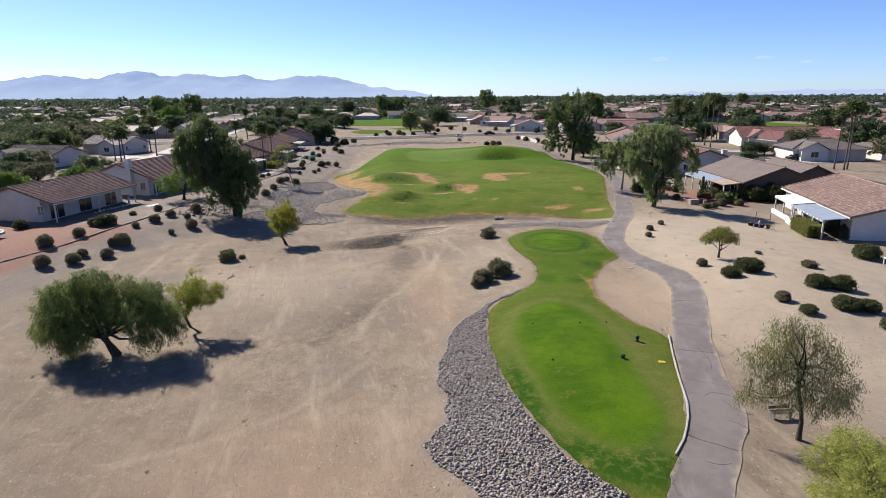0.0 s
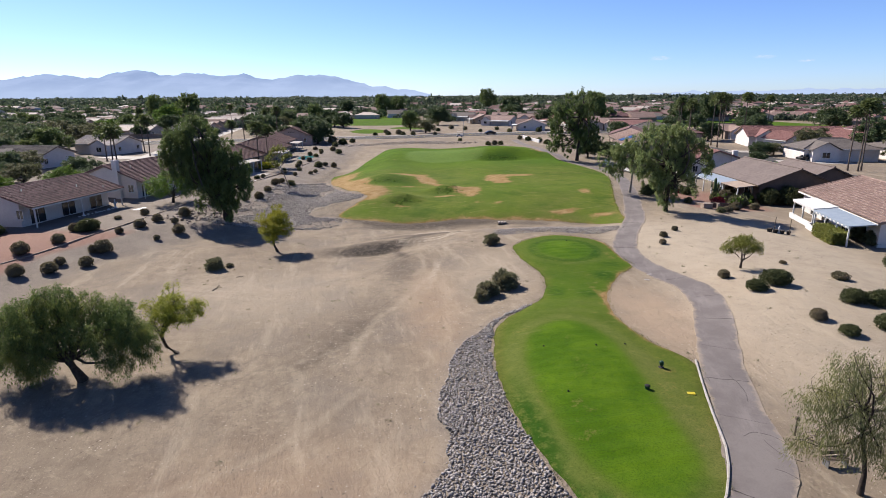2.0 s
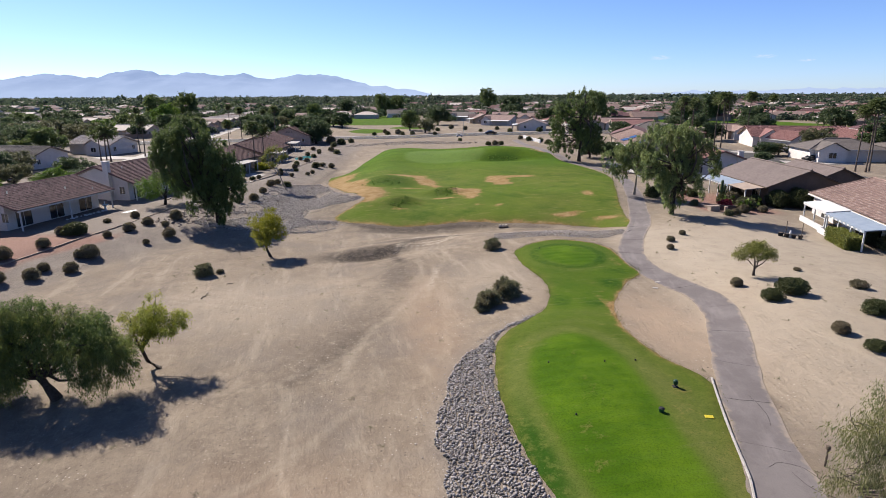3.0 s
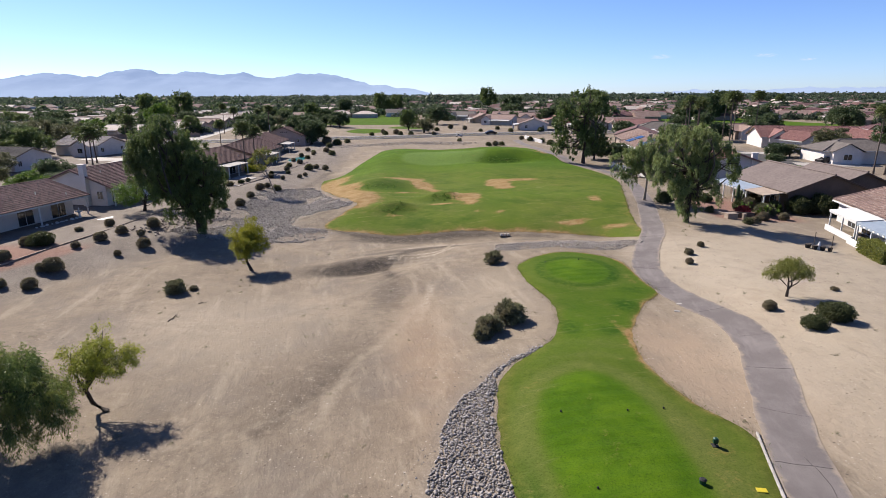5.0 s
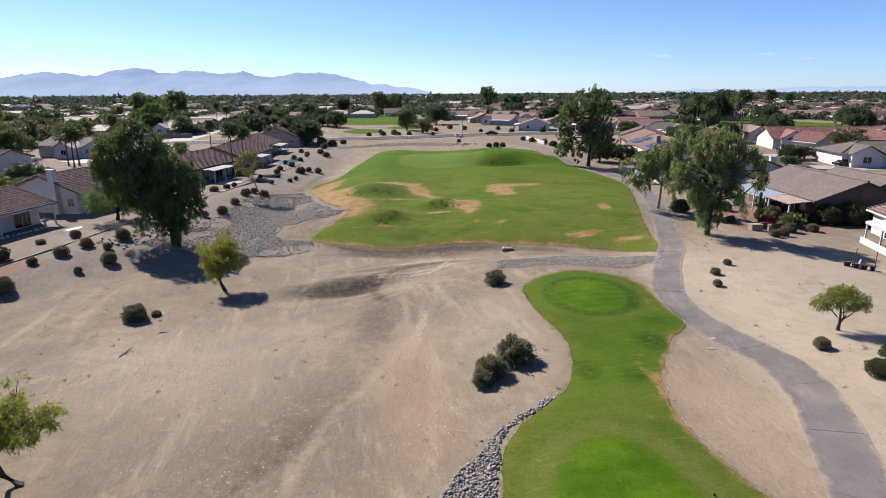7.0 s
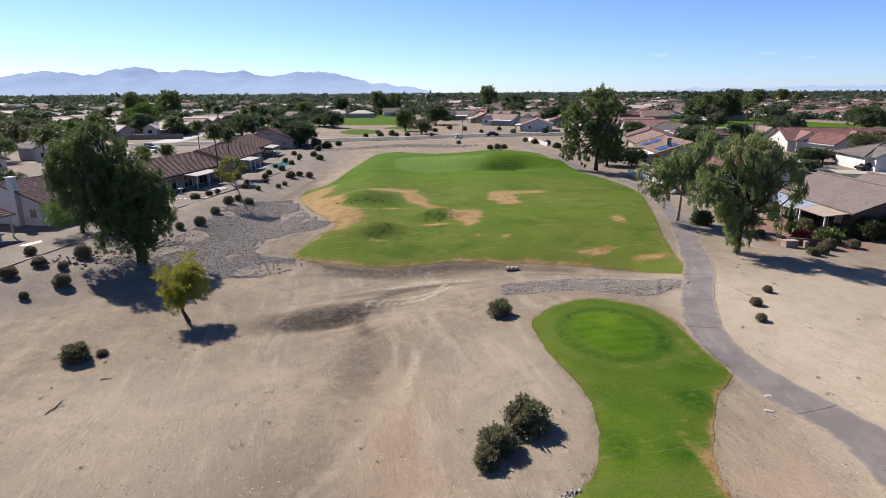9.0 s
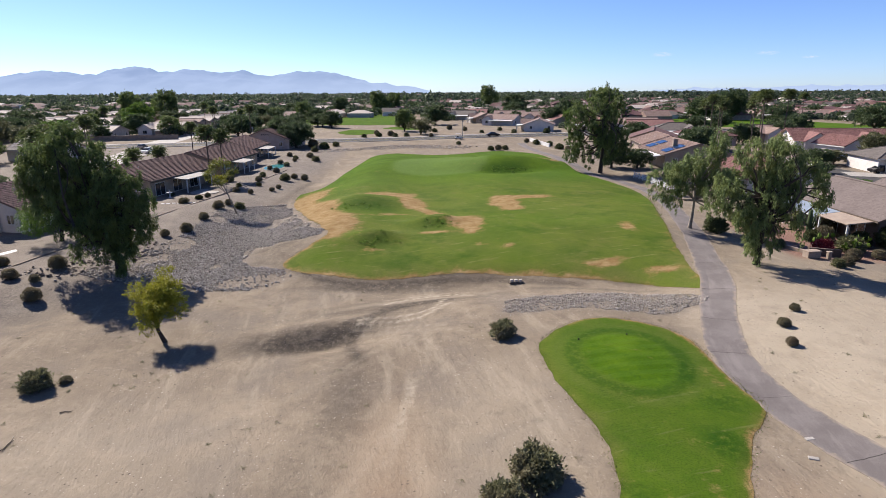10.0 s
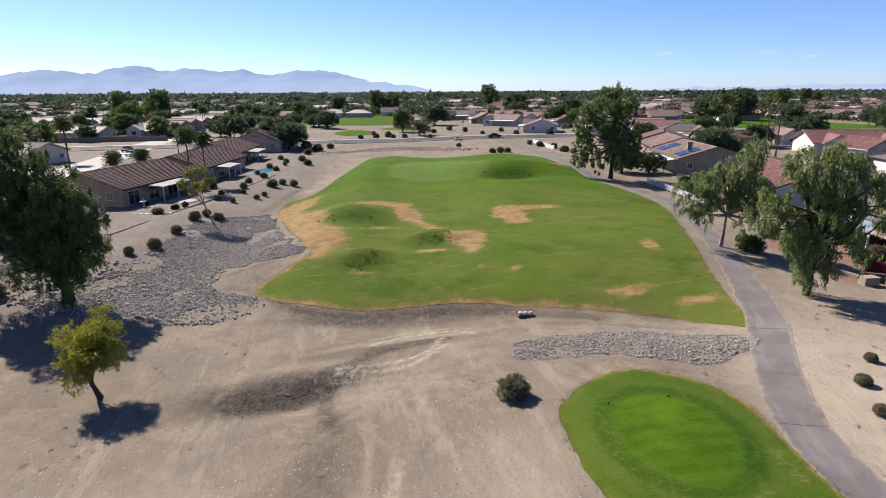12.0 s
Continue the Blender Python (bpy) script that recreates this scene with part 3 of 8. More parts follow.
dark += 0.55 * along([(9, 76), (14, 75), (19, 73.6)], 0.5) + 0.20 * along([(-3.2, 60), (-4.4, 54), (-6.6, 45), (-9.0, 40), (-11, 36)], 2.6) + 0.32 * along([(-6.2, 44.5), (-7.4, 41), (-9, 37.6)], 1.0) + 0.5 * along([(-25.5, 112), (-24.8, 122), (-25.2, 131), (-24, 140)], 1.2)
dark += 0.45 * along([(-21, 88), (-17.5, 89.5), (-14.5, 91.5), (-12.8, 95)], 1.5) + 0.35 * along([(-20, 84.5), (-16.5, 84), (-14.2, 83)], 1.2) + 0.3 * along([(-12.5, 80.4), (-9, 78.4), (-4, 77.2)], 1.4)
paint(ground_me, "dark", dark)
mark = along([(-5.0, 68.1), (-2.2, 68.4), (-0.2, 69.3), (1.6, 71.8)], 0.36) + along([(-5.1, 68.7), (-2.6, 69.1), (0.2, 70.5), (1.3, 73.3)], 0.34) + along([(-3.4, 72.5), (-1.2, 74.2), (1.7, 75.4), (3.7, 74.4)], 0.34) + 0.6 * along([(-3.6, 73.6), (-1.4, 75.0), (1.6, 76.0), (3.2, 75.6)], 0.32) + 0.3 * along([(-1.0, 60.5), (-0.7, 58.4), (-0.6, 56.9), (-1.2, 54)], 0.36)
mark += 0.2 * along([(-2.4, 60.4), (-2.0, 58.2), (-2.8, 55.5)], 0.5)
mark += 0.28 * along([(-4.9, 46), (-5.7, 42.6), (-6.0, 40.3), (-6.4, 37.7)], 0.55) + 0.39 * along([(-0.7, 59.2), (-0.9, 54.9), (-1.4, 51.3)], 0.45) + 0.28 * along([(-26.2, 55.9), (-28.4, 60.8), (-26.9, 61.7)], 0.4) + 0.28 * along([(-23.2, 52.5), (-20.7, 51.9), (-16.5, 51.0)], 0.4) + 0.25 * along([(-24.2, 53.6), (-21, 53.2), (-17, 52.6)], 0.4)
mark += 0.39 * along([(-5.2, 67.4), (-1.7, 67.6), (1.4, 67.1)], 0.36) + 0.33 * along([(-4.8, 66.7), (-1.6, 66.9), (1.6, 66.2)], 0.34)
mark += 0.25 * along([(0.2, 64.5), (-0.1, 60.4), (-0.8, 57), (-2.2, 52), (-4.4, 46.5)], 0.41) + 0.22 * along([(-12.8, 38.6), (-10.8, 35.0), (-8.9, 31.7), (-7.0, 27.6)], 0.38) + 0.17 * along([(-11.6, 39.2), (-9.8, 35.4), (-7.9, 32), (-6.2, 28)], 0.38)
mark += 0.15 * along([(-23, 47), (-20, 50.5), (-21.5, 54), (-25, 53.4), (-25.5, 49.5)], 0.38) + 0.15 * along([(-15, 36), (-9, 38.5), (-5, 43)], 0.45) + 0.22 * along([(-16, 24), (-9, 28), (-5, 34)], 0.52)
mark += 0.17 * along([(-3, 64), (-8, 58), (-15, 53)], 0.45) + 0.15 * along([(1, 63), (-2, 66), (-6, 63), (-12, 60.5)], 0.38)
paint(ground_me, "mark", mark)
paint(ground_me, "pale", 0.55 * soft(fx, 16, 20) * soft(fy, 20, 30) * soft(-fy, -76, -68) * soft(-fx, -44, -38) + 0.35 * blob(fx, fy, 5, 54, 4, 9) + 0.3 * blob(fx, fy, 16, 41.5, 4, 7, 0.2) + 0.4 * blob(fx, fy, 24, 58, 5, 16) + 0.3 * blob(fx, fy, 36, 64, 9, 24) + 0.12 * blob(fx, fy, -3, 50, 1.2, 6, -0.2) + 0.4 * blob(fx, fy, -16, 52, 8, 8) + 0.5 * blob(fx, fy, -1, 73.5, 7, 0.5, 0.3))
paint(ground_me, "far", soft(np.hypot(fx, fy), 380, 650))
ground = tagged(new("ground", ground_me), "bare tan desert soil with gravel lots and a shallow wash", "ground", kind="structure")


def height(x, y):
    """Height of the ground's surface as built."""
    i, j = int(np.searchsorted(gx, x)) - 1, int(np.searchsorted(gy, y)) - 1
    i, j = min(max(i, 0), nxv - 2), min(max(j, 0), len(gy) - 2)
    u, v = (x - gx[i]) / (gx[i + 1] - gx[i]), (y - gy[j]) / (gy[j + 1] - gy[j])
    z = fz.reshape(len(gy), nxv)
    return float((1 - v) * ((1 - u) * z[j, i] + u * z[j, i + 1]) + v * ((1 - u) * z[j + 1, i] + u * z[j + 1, i + 1]))


def patch(name, line, step, material, lift=0.05, attrs=None, label="", category="grass"):
    """A sheet that follows the ground inside a closed outline; its rim sinks into the soil."""
    from mathutils import geometry
    lo, hi = line.min(0), line.max(0)
    px, py = np.meshgrid(np.arange(lo[0], hi[0], step), np.arange(lo[1], hi[1], step))
    px = (px + 0.5 * step * (np.arange(px.shape[0]) % 2)[:, None]).ravel()
    py = py.ravel()
    ok = inside(line, px, py)
    px, py = px[ok], py[ok]
    ok = off_edge(line, px, py) > 0.45 * step
    px, py = px[ok], py[ok]
    n = len(line)
    co = [Vector(p) for p in line] + [Vector(p) for p in zip(px, py)]
    vs, _, fs, *_ = geometry.delaunay_2d_cdt(co, [(i, (i + 1) % n) for i in range(n)], [], 1, 1e-4)
    q = np.array([(v.x, v.y) for v in vs])
    d = off_edge(line, q[:, 0], q[:, 1])
    z = np.array([terrain(x, y) for x, y in q]) + np.where(d < 0.02, 0.02, lift)
    me = mesh_of(name, np.c_[q, z], fs, material, True)
    for key, f in (attrs or {}).items():
        paint(me, key, f(q[:, 0], q[:, 1], d))
    return tagged(new(name, me), label, category, kind="structure")


tee_fine = curve([(5.5, 38.2), (6.7, 39.9), (8.4, 40.7), (9.9, 39.2), (10.6, 36.2), (10.8, 32.5), (10.8, 29.2), (10.9, 26.5), (10.7, 24.6), (9.7, 23.2), (8.7, 22.3), (7.9, 22.4), (7.0, 23.2), (6.1, 24.9), (5.5, 27.5), (5.0, 31.6), (4.9, 35.2)], 0.4)
tee_small = curve([(9.7, 61.1), (10.7, 62.7), (12.3, 63.3), (14.0, 62.3), (14.8, 60.2), (14.6, 58.3), (13.2, 56.4), (11.7, 56.1), (10.4, 57.2), (9.6, 58.9)], 0.4)


def within_of(line, x, y):
    """Signed distance from a closed line, positive inside."""
    return np.where(inside(line, x, y), 1, -1) * off_edge(line, x, y)


def in_tee(x, y, d=0):
    return np.maximum(soft(within_of(tee_fine, x, y), -0.7, 0.8), soft(within_of(tee_small, x, y), -0.3, 0.35))


def tee_collar(x, y, d):
    # mown collars: a pale one round the long tee, dark and pale rings round the small one
    a, b = within_of(tee_fine, x, y), within_of(tee_small, x, y)
    ring = soft(a, -1.7, -1.0) * (1 - soft(a, -0.5, 0.1)) * 0.95 + soft(b, -2.0, -1.5) * (1 - soft(b, -1.1, -0.8)) * 0.35
    arcs = 0.55 * soft(y, 41, 43) * soft(-y, -47, -44.5) * (0.6 + 0.4 * np.sin(3.2 * np.hypot(x - 9.0, y - 38.5)))
    return np.maximum(ring, arcs)


def tee_lush(x, y, d):
    out = (1 - in_tee(x, y)) * soft(d, 0.25, 1.0)
    b = within_of(tee_small, x, y)
    v = 0.25 * out + 1.1 * blob(x, y, 4.2, 27.0, 0.8, 4.8, 0.12) + 1.1 * blob(x, y, 6.2, 21.8, 2.8, 1.1, -0.7) + 0.9 * blob(x, y, 9.3, 20.9, 1.3, 1.6) + 0.35 * blob(x, y, 9.5, 23.4, 1.8, 0.7)
    v += 0.45 * soft(b, -1.1, -0.8) * (1 - soft(b, -0.3, 0.1)) + 0.85 * blob(x, y, 14.0, 51.3, 1.0, 1.2) + 0.6 * blob(x, y, 8.9, 47.4, 0.8, 1.4) + 0.6 * blob(x, y, 11.6, 46.7, 1.0, 0.9) + 0.5 * blob(x, y, 15.4, 54.6, 1.3, 1.0) + 0.4 * blob(x, y, 14.6, 58.6, 0.7, 2.0)
    return v


patch("tee_grass", tee_line, 0.34, GRASS, 0.05, {
    "fine": in_tee,
    "collar": tee_collar,
    "rough": lambda x, y, d: 0.42 * (1 - in_tee(x, y)) * soft(-y, -45, -40) + 0.2 * (1 - in_tee(x, y)) + 0.4 * soft(-d, -0.8, -0.1),
    "olive": lambda x, y, d: (0.75 * soft(within_of(tee_fine, x, y), -3.4, -1.0) * soft(x, 10.4, 12.2) * soft(-y, -38, -34) + 0.5 * blob(x, y, 8.9, 21.6, 1.4, 0.8)) * (1 - in_tee(x, y)),
    "dry": lambda x, y, d: 0.55 * soft(-d, -0.5, 0) * soft(x, 9, 11) * soft(y, 34, 38) + 0.16 * blob(x, y, 12.6, 30, 1.4, 6) + 0.36 * blob(x, y, 16.0, 57.3, 0.5, 1.7) + 0.4 * blob(x, y, 12.6, 45.5, 0.5, 3.5, 0.2),
    "lush_shade": tee_lush,
    "stripe": lambda x, y, d: 0.5 * soft(within_of(tee_small, x, y), -0.2, 0.2) + 0.25 * soft(within_of(tee_fine, x, y), -0.2, 0.2),
    "worn": lambda x, y, d: 0.34 * (1 - in_tee(x, y)) + 0.05}, "bright green mown tee with a darker rough fringe")

green_line = curve([(-9, 146), (-7, 138), (2, 135), (9, 139), (10, 150), (6, 160), (-3, 161), (-8, 155)], 1.0)


def in_green(x, y, d=0):
    return soft(np.where(inside(green_line, x, y), 1, -1) * off_edge(green_line, x, y), -1, 1)


def fair_dry(x, y, d):
    # ragged bare patches, joined into chains
    v = 1.0 * blob(x, y, -20.6, 121, 2.4, 8, -0.15) + 1.0 * blob(x, y, -17.0, 109, 3.2, 7, 0.3) + 1.0 * blob(x, y, -12.2, 97, 2.9, 6.5, 0.35) + 0.7 * blob(x, y, -11.3, 90.5, 1.2, 2.5, 0.3)
    v += 0.95 * blob(x, y, -7, 115.8, 4.2, 2.2) + 0.95 * blob(x, y, -3.3, 109.5, 1.8, 5.0, 0.25) + 0.7 * blob(x, y, 0.2, 101.5, 0.9, 4.5, 0.45) + 0.6 * blob(x, y, -6.5, 101.6, 4.5, 0.5, 0.15)
    v += 1.0 * blob(x, y, 3.9, 95.2, 2.2, 3.2) + 0.6 * blob(x, y, 4.3, 91, 1.2, 1.6)
    v += 1.0 * blob(x, y, 9.6, 106.6, 2.0, 4.4) + 0.9 * blob(x, y, 13.0, 109.6, 4.2, 1.3) + 0.75 * blob(x, y, 10.6, 102, 1.4, 1.6)
    v += 0.8 * blob(x, y, 21.6, 90, 0.9, 1.6) + 0.9 * blob(x, y, 16.4, 79.6, 2.1, 0.8, 0.3) + 0.8 * blob(x, y, 23, 150, 4.5, 6) + 0.7 * blob(x, y, 21, 77.5, 1.6, 0.8)
    v += 0.75 * blob(x, y, 0.2, 91.0, 1.7, 0.3) + 0.6 * blob(x, y, -6.3, 85.4, 1.6, 0.45, 0.1) + 0.55 * blob(x, y, 5, 86, 1.2, 0.5) + 0.5 * blob(x, y, 8, 84.6, 0.8, 0.5)
    v += 0.62 * soft(-d, -1.0, 0) * soft(-y, -130, -90) * (1 - 0.6 * soft(x, 14, 20))
    return v


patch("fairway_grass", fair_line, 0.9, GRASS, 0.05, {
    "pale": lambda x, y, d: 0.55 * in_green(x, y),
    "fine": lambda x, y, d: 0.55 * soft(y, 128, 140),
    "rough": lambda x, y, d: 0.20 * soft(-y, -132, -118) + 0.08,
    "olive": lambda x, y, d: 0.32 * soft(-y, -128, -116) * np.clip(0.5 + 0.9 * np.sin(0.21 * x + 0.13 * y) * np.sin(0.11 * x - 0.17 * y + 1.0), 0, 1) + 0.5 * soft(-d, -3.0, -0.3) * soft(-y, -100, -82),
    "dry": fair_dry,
    # south slopes of the mounds: darker turf with their shade painted in
    "lush_shade": lambda x, y, d: 0.6 * blob(x, y, 0.2, 94.2, 2.6, 1.9) + 0.55 * blob(x, y, -6.3, 87.6, 2.2, 1.5) + 0.85 * blob(x, y, 13.2, 138.5, 4.5, 2.6) + 0.7 * blob(x, y, -9.6, 106, 4.6, 3.2) + 0.35 * blob(x, y, 2.2, 90.6, 3, 1.5) + 0.4 * blob(x, y, 20, 128, 5, 8),
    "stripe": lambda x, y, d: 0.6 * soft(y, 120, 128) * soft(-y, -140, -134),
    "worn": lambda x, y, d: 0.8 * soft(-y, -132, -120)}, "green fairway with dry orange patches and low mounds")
for pts, tag in (([(-92, 340), (-60, 318), (-22, 314), (-18, 340), (-16, 390), (-30, 430), (-60, 452), (-84, 440)], "sunlit green fairway beyond the road"),
                 ([(-41, 264), (-36, 250), (-28, 250), (-25, 262), (-28, 276), (-37, 280)], "small oval green tee beyond the road"),
                 ([(96, 300), (142, 262), (190, 255), (180, 320), (170, 376), (120, 408), (92, 350)], "distant green fairway among houses"),
                 ([(-25, 284), (-10, 276), (-6, 288), (-20, 298)], "patch of green grass under trees")):
    patch("far_grass", curve(pts, 3, wobble=1.2), 4, GRASS, 0.12, {"fine": lambda x, y, d: 0 * x + 0.5, "rough": lambda x, y, d: 0.5 * soft(-d, -3, 0)}, tag)


def strip(name, line, width, material, lift, label, category, thick=0.12, edge=0.0, kind="structure", bulge=None):
    """A band of pavement along a line, with sides; bulge: extra width of its right side at a place."""
    d = np.gradient(line, axis=0)
    d /= np.linalg.norm(d, axis=1)[:, None]
    nrm = np.c_[d[:, 1], -d[:, 0]]
    verts, faces = [], []
    cols = (-0.5, -0.5, -0.25, 0, 0.25, 0.5, 0.5)
    for i, p in enumerate(line):
        w = width + edge * noise.noise(Vector((p[0] * 0.5, p[1] * 0.5, 9)))
        for k, c in enumerate(cols):
            q = p + nrm[i] * (c * w + (c * 2 * bulge(*p) if bulge and c > 0 else 0))
            verts.append((q[0], q[1], max(terrain(*q), terrain(*p) - 0.1) + (lift if 0 < k < 6 else lift - thick)))
    for i in range(len(line) - 1):
        for k in range(6):
            a = i * 7 + k
            faces.append((a, a + 1, a + 8, a + 7))
    me = mesh_of(name, verts, faces, material)
    paint(me, "rim", np.tile([2 * abs(c) for c in cols], len(line)))
    return tagged(new(name, me), label, category, kind=kind)


cart_path = strip("cart_path", cart_line, 2.45, PATHWAY, 0.03, "worn grey asphalt cart path with cracks", "path", edge=0.3, bulge=lambda x, y: 0.6 * math.exp(-((y - 26) / 2.2) ** 2))

# ---- plants ----
RNG = np.random.default_rng(7)


def unit(v):
    return v / np.maximum(np.linalg.norm(v, axis=-1, keepdims=True), 1e-9)


def leaf_cards(c, d, length, width, rng):
    """Small pointed leaves or sprays: one kite for each place c, along d."""
    n = len(c)
    d = unit(d)
    s = unit(np.cross(d, rng.normal(size=(n, 3))))
    l = length * rng.uniform(0.6, 1.35, (n, 1))
    w = width * rng.uniform(0.6, 1.35, (n, 1))
    bend = np.cross(d, s) * l * 0.12
    q = np.stack([c, c + d * l * 0.45 + s * w * 0.5 + bend, c + d * l, c + d * l * 0.45 - s * w * 0.5 + bend], 1)
    return q.reshape(-1, 3)


def cards_mesh(name, verts, material):
    return mesh_fast(name, verts, np.arange(len(verts)).reshape(-1, 4), material)


def in_blobs(blobs, n, rng, shell=0.45):
    """Places inside a set of ellipsoids, more of them near the skin, and the way outwards."""
    vol = np.array([(b[3] * b[4] * b[5]) ** 0.75 for b in blobs])
    pick = rng.choice(len(blobs), n, p=vol / vol.sum())
    b = np.array(blobs)[pick]
    o = unit(rng.normal(size=(n, 3)))
    r = rng.uniform(shell**2, 1.0, (n, 1)) ** 0.5
    lump = 1 + 0.22 * np.sin(o[:, :1] * 7 + pick[:, None]) * np.cos(o[:, 1:2] * 6 + 2 * pick[:, None])
    return b[:, :3] + o * b[:, 3:6] * r * lump, o


def crown_blobs(rng, radius, low, high, count, size, flat=0.7, lean=(0, 0)):
    """Clumps spread through a crown that is widest below its middle."""
    out = []
    for i in range(count):
        w = (i + 0.5) / count
        z = low + (high - low) * w
        reach = radius * (math.sin(math.pi * (0.16 + 0.78 * w)) ** 0.7) * rng.uniform(0.55, 0.95)
        a = i * 2.4 + rng.uniform(-0.5, 0.5)
        k = size * rng.uniform(0.7, 1.25)
        out.append((reach * math.cos(a) + lean[0] * w, reach * math.sin(a) + lean[1] * w, z, k, k, k * flat))
    return out


def wiggle(a, b, rng, bow=0.12, n=5):
    """A crooked line from a to b."""
    a, b = np.array(a, float), np.array(b, float)
    l = np.linalg.norm(b - a)
    off = rng.normal(size=3) * bow * l
    return [tuple(a + (b - a) * u + off * math.sin(math.pi * u) + rng.normal(size=3) * 0.02 * l * (0 < u < 1)) for u in np.linspace(0, 1, n)]


def tree(name, x, y, label, leaf, blobs, forks, thick, cards, size, droop=0.0, bark=None, shell=0.45, seed=1, stems=1, group="", category="tree", twigs=26, strand=1.1, deep=0.0):
    """A tree: one or more trunks to the fork, limbs to the clumps, twigs, and a crown of leaf sprays."""
    rng = np.random.default_rng(seed)
    if deep:      # smaller clumps to the front and back of those given in one upright plane
        mid = sum(b[0] for b in blobs) / len(blobs)
        wide = max(abs(b[0] - mid) for b in blobs)
        reach = [deep * math.sqrt(max(0.0, wide**2 - (b[0] - mid) ** 2)) for b in blobs]
        blobs = list(blobs) + [(b[0] + 0.25 * (-1) ** i, b[1] + k * e * rng.uniform(0.7, 1.1), b[2] + rng.uniform(-0.3, 0.2) + 0.35 * k * e, 0.75 * b[3], 0.9 * b[4], 0.75 * b[5]) for i, (b, e) in enumerate(zip(blobs, reach)) for k in (-1, 1) if e > 0.5 * b[4]]
    root = thing(name, pose(x, y, height(x, y) - 0.05), label, category, group)
    wood = []
    top = np.array(forks[-1], float)
    for s in range(stems):
        shift = np.array((rng.uniform(-1, 1), rng.uniform(-1, 1), 0)) * thick * (0 if s == 0 else 2.0)
        line = [tuple(np.array(p) + shift * (1 - 0.4 * i)) for i, p in enumerate(forks)]
        line = [line[0]] + [tuple(np.array(p) + rng.normal(size=3) * 0.25 * thick) for p in line[1:]]
        rad = [thick * (1.35 if i == 0 else 1.0 - 0.4 * i / len(line)) for i in range(len(line))]
        wood.append(tube(line, rad, 9, None))
    part("trunk", mesh_of("trunk", *join(wood), bark or BARK, True), root)
    limbs = []
    for b in blobs:
        base = np.array(forks[rng.integers(max(1, len(forks) - 2), len(forks))], float)
        line = wiggle(base, b[:3], rng)
        limbs.append(tube(line, list(np.linspace(thick * 0.55, thick * 0.12, len(line))), 6, None))
        for _ in range(max(1, twigs // len(blobs))):
            o = unit(rng.normal(size=3)) * np.array(b[3:6]) * 0.85
            line = wiggle(line[3], np.array(b[:3]) + o, rng, 0.1, 4) if len(line) > 3 else wiggle(b[:3], np.array(b[:3]) + o, rng, 0.1, 4)
            limbs.append(tube(line, list(np.linspace(thick * 0.14, thick * 0.04, len(line))), 4, None))
            line = wiggle(base, b[:3], rng)
    part("branch_work", mesh_of("branch_work", *join(limbs), bark or BARK, True), root)
    heads = max(8, cards // (34 if droop > 0.4 else 26))
    hc, ho = in_blobs(blobs, heads, rng, shell)
    pick = rng.integers(0, heads, cards)
    spread = 0.62 * size[0] + 0.06
    if droop > 0.4:      # hanging strands
        c = hc[pick] + rng.normal(size=(cards, 3)) * np.array((0.10, 0.10, 0.12)) + np.array((0, 0, -1.0)) * (strand * rng.uniform(0, 1, (heads, 1)))[pick] * rng.uniform(0, 1, (cards, 1))
    else:
        c = hc[pick] + rng.normal(size=(cards, 3)) * spread * 0.7
    o = ho[pick]
    d = (1 - droop) * (o + 0.8 * rng.normal(size=o.shape)) + droop * (np.array((0, 0, -1.6)) + 0.35 * rng.normal(size=o.shape))
    v = leaf_cards(c, d, size[0], size[1], rng)
    v[:, 2] = np.maximum(v[:, 2], 0.1)
    part("crown", cards_mesh("crown", v, LEAF[leaf]), root)
    return root


# the weeping mesquite and its small neighbour in the wash
rng0 = np.random.default_rng(3)
mesq = [(-0.8, 0.3, 5.9, 1.3, 1.2, 0.7), (-2.3, -0.3, 5.2, 1.2, 1.2, 0.8), (0.9, 0.6, 5.3, 1.2, 1.1, 0.8), (2.8, 0.3, 4.9, 1.1, 1.1, 0.8), (-3.6, 0.2, 4.3, 1.0, 1.1, 0.9), (-1.4, -0.9, 4.3, 1.3, 1.2, 1.0), (0.6, -0.6, 4.2, 1.1, 1.1, 0.8), (3.7, -0.2, 3.9, 1.1, 1.1, 1.0), (2.3, -0.9, 3.6, 1.0, 1.0, 1.0), (-4.0, -0.3, 2.8, 0.8, 0.9, 0.9),
        (-2.6, -1.2, 3.0, 1.1, 1.1, 1.0), (-1.3, 1.6, 4.4, 1.2, 1.2, 1.0), (1.8, 1.7, 4.2, 1.2, 1.1, 1.0), (4.3, 0.3, 2.8, 0.8, 0.8, 1.0), (2.9, -0.6, 2.3, 0.9, 0.9, 0.9), (-2.2, -0.5, 1.7, 0.9, 0.9, 0.7), (-3.3, 1.2, 3.4, 1.0, 1.0, 1.0), (3.2, 1.4, 3.3, 1.0, 1.0, 1.0), (-0.9, -1.3, 2.9, 0.8, 0.8, 0.7)]
tree("mesquite_tree", -23.0, 36.3, "large weeping green mesquite with a dark crooked trunk", "mesquite", [(1.04 * b[0], b[1], b[2] - 0.35, 1.1 * b[3], 1.1 * b[4], 1.1 * b[5]) for b in mesq], [(0.4, 0, 0), (0.1, 0, 0.7), (-0.3, 0, 1.4), (0.1, 0.2, 2.1)], 0.24, 82000, (0.18, 0.04), 0.55, seed=3, shell=0.4, strand=1.25, stems=2, twigs=70)
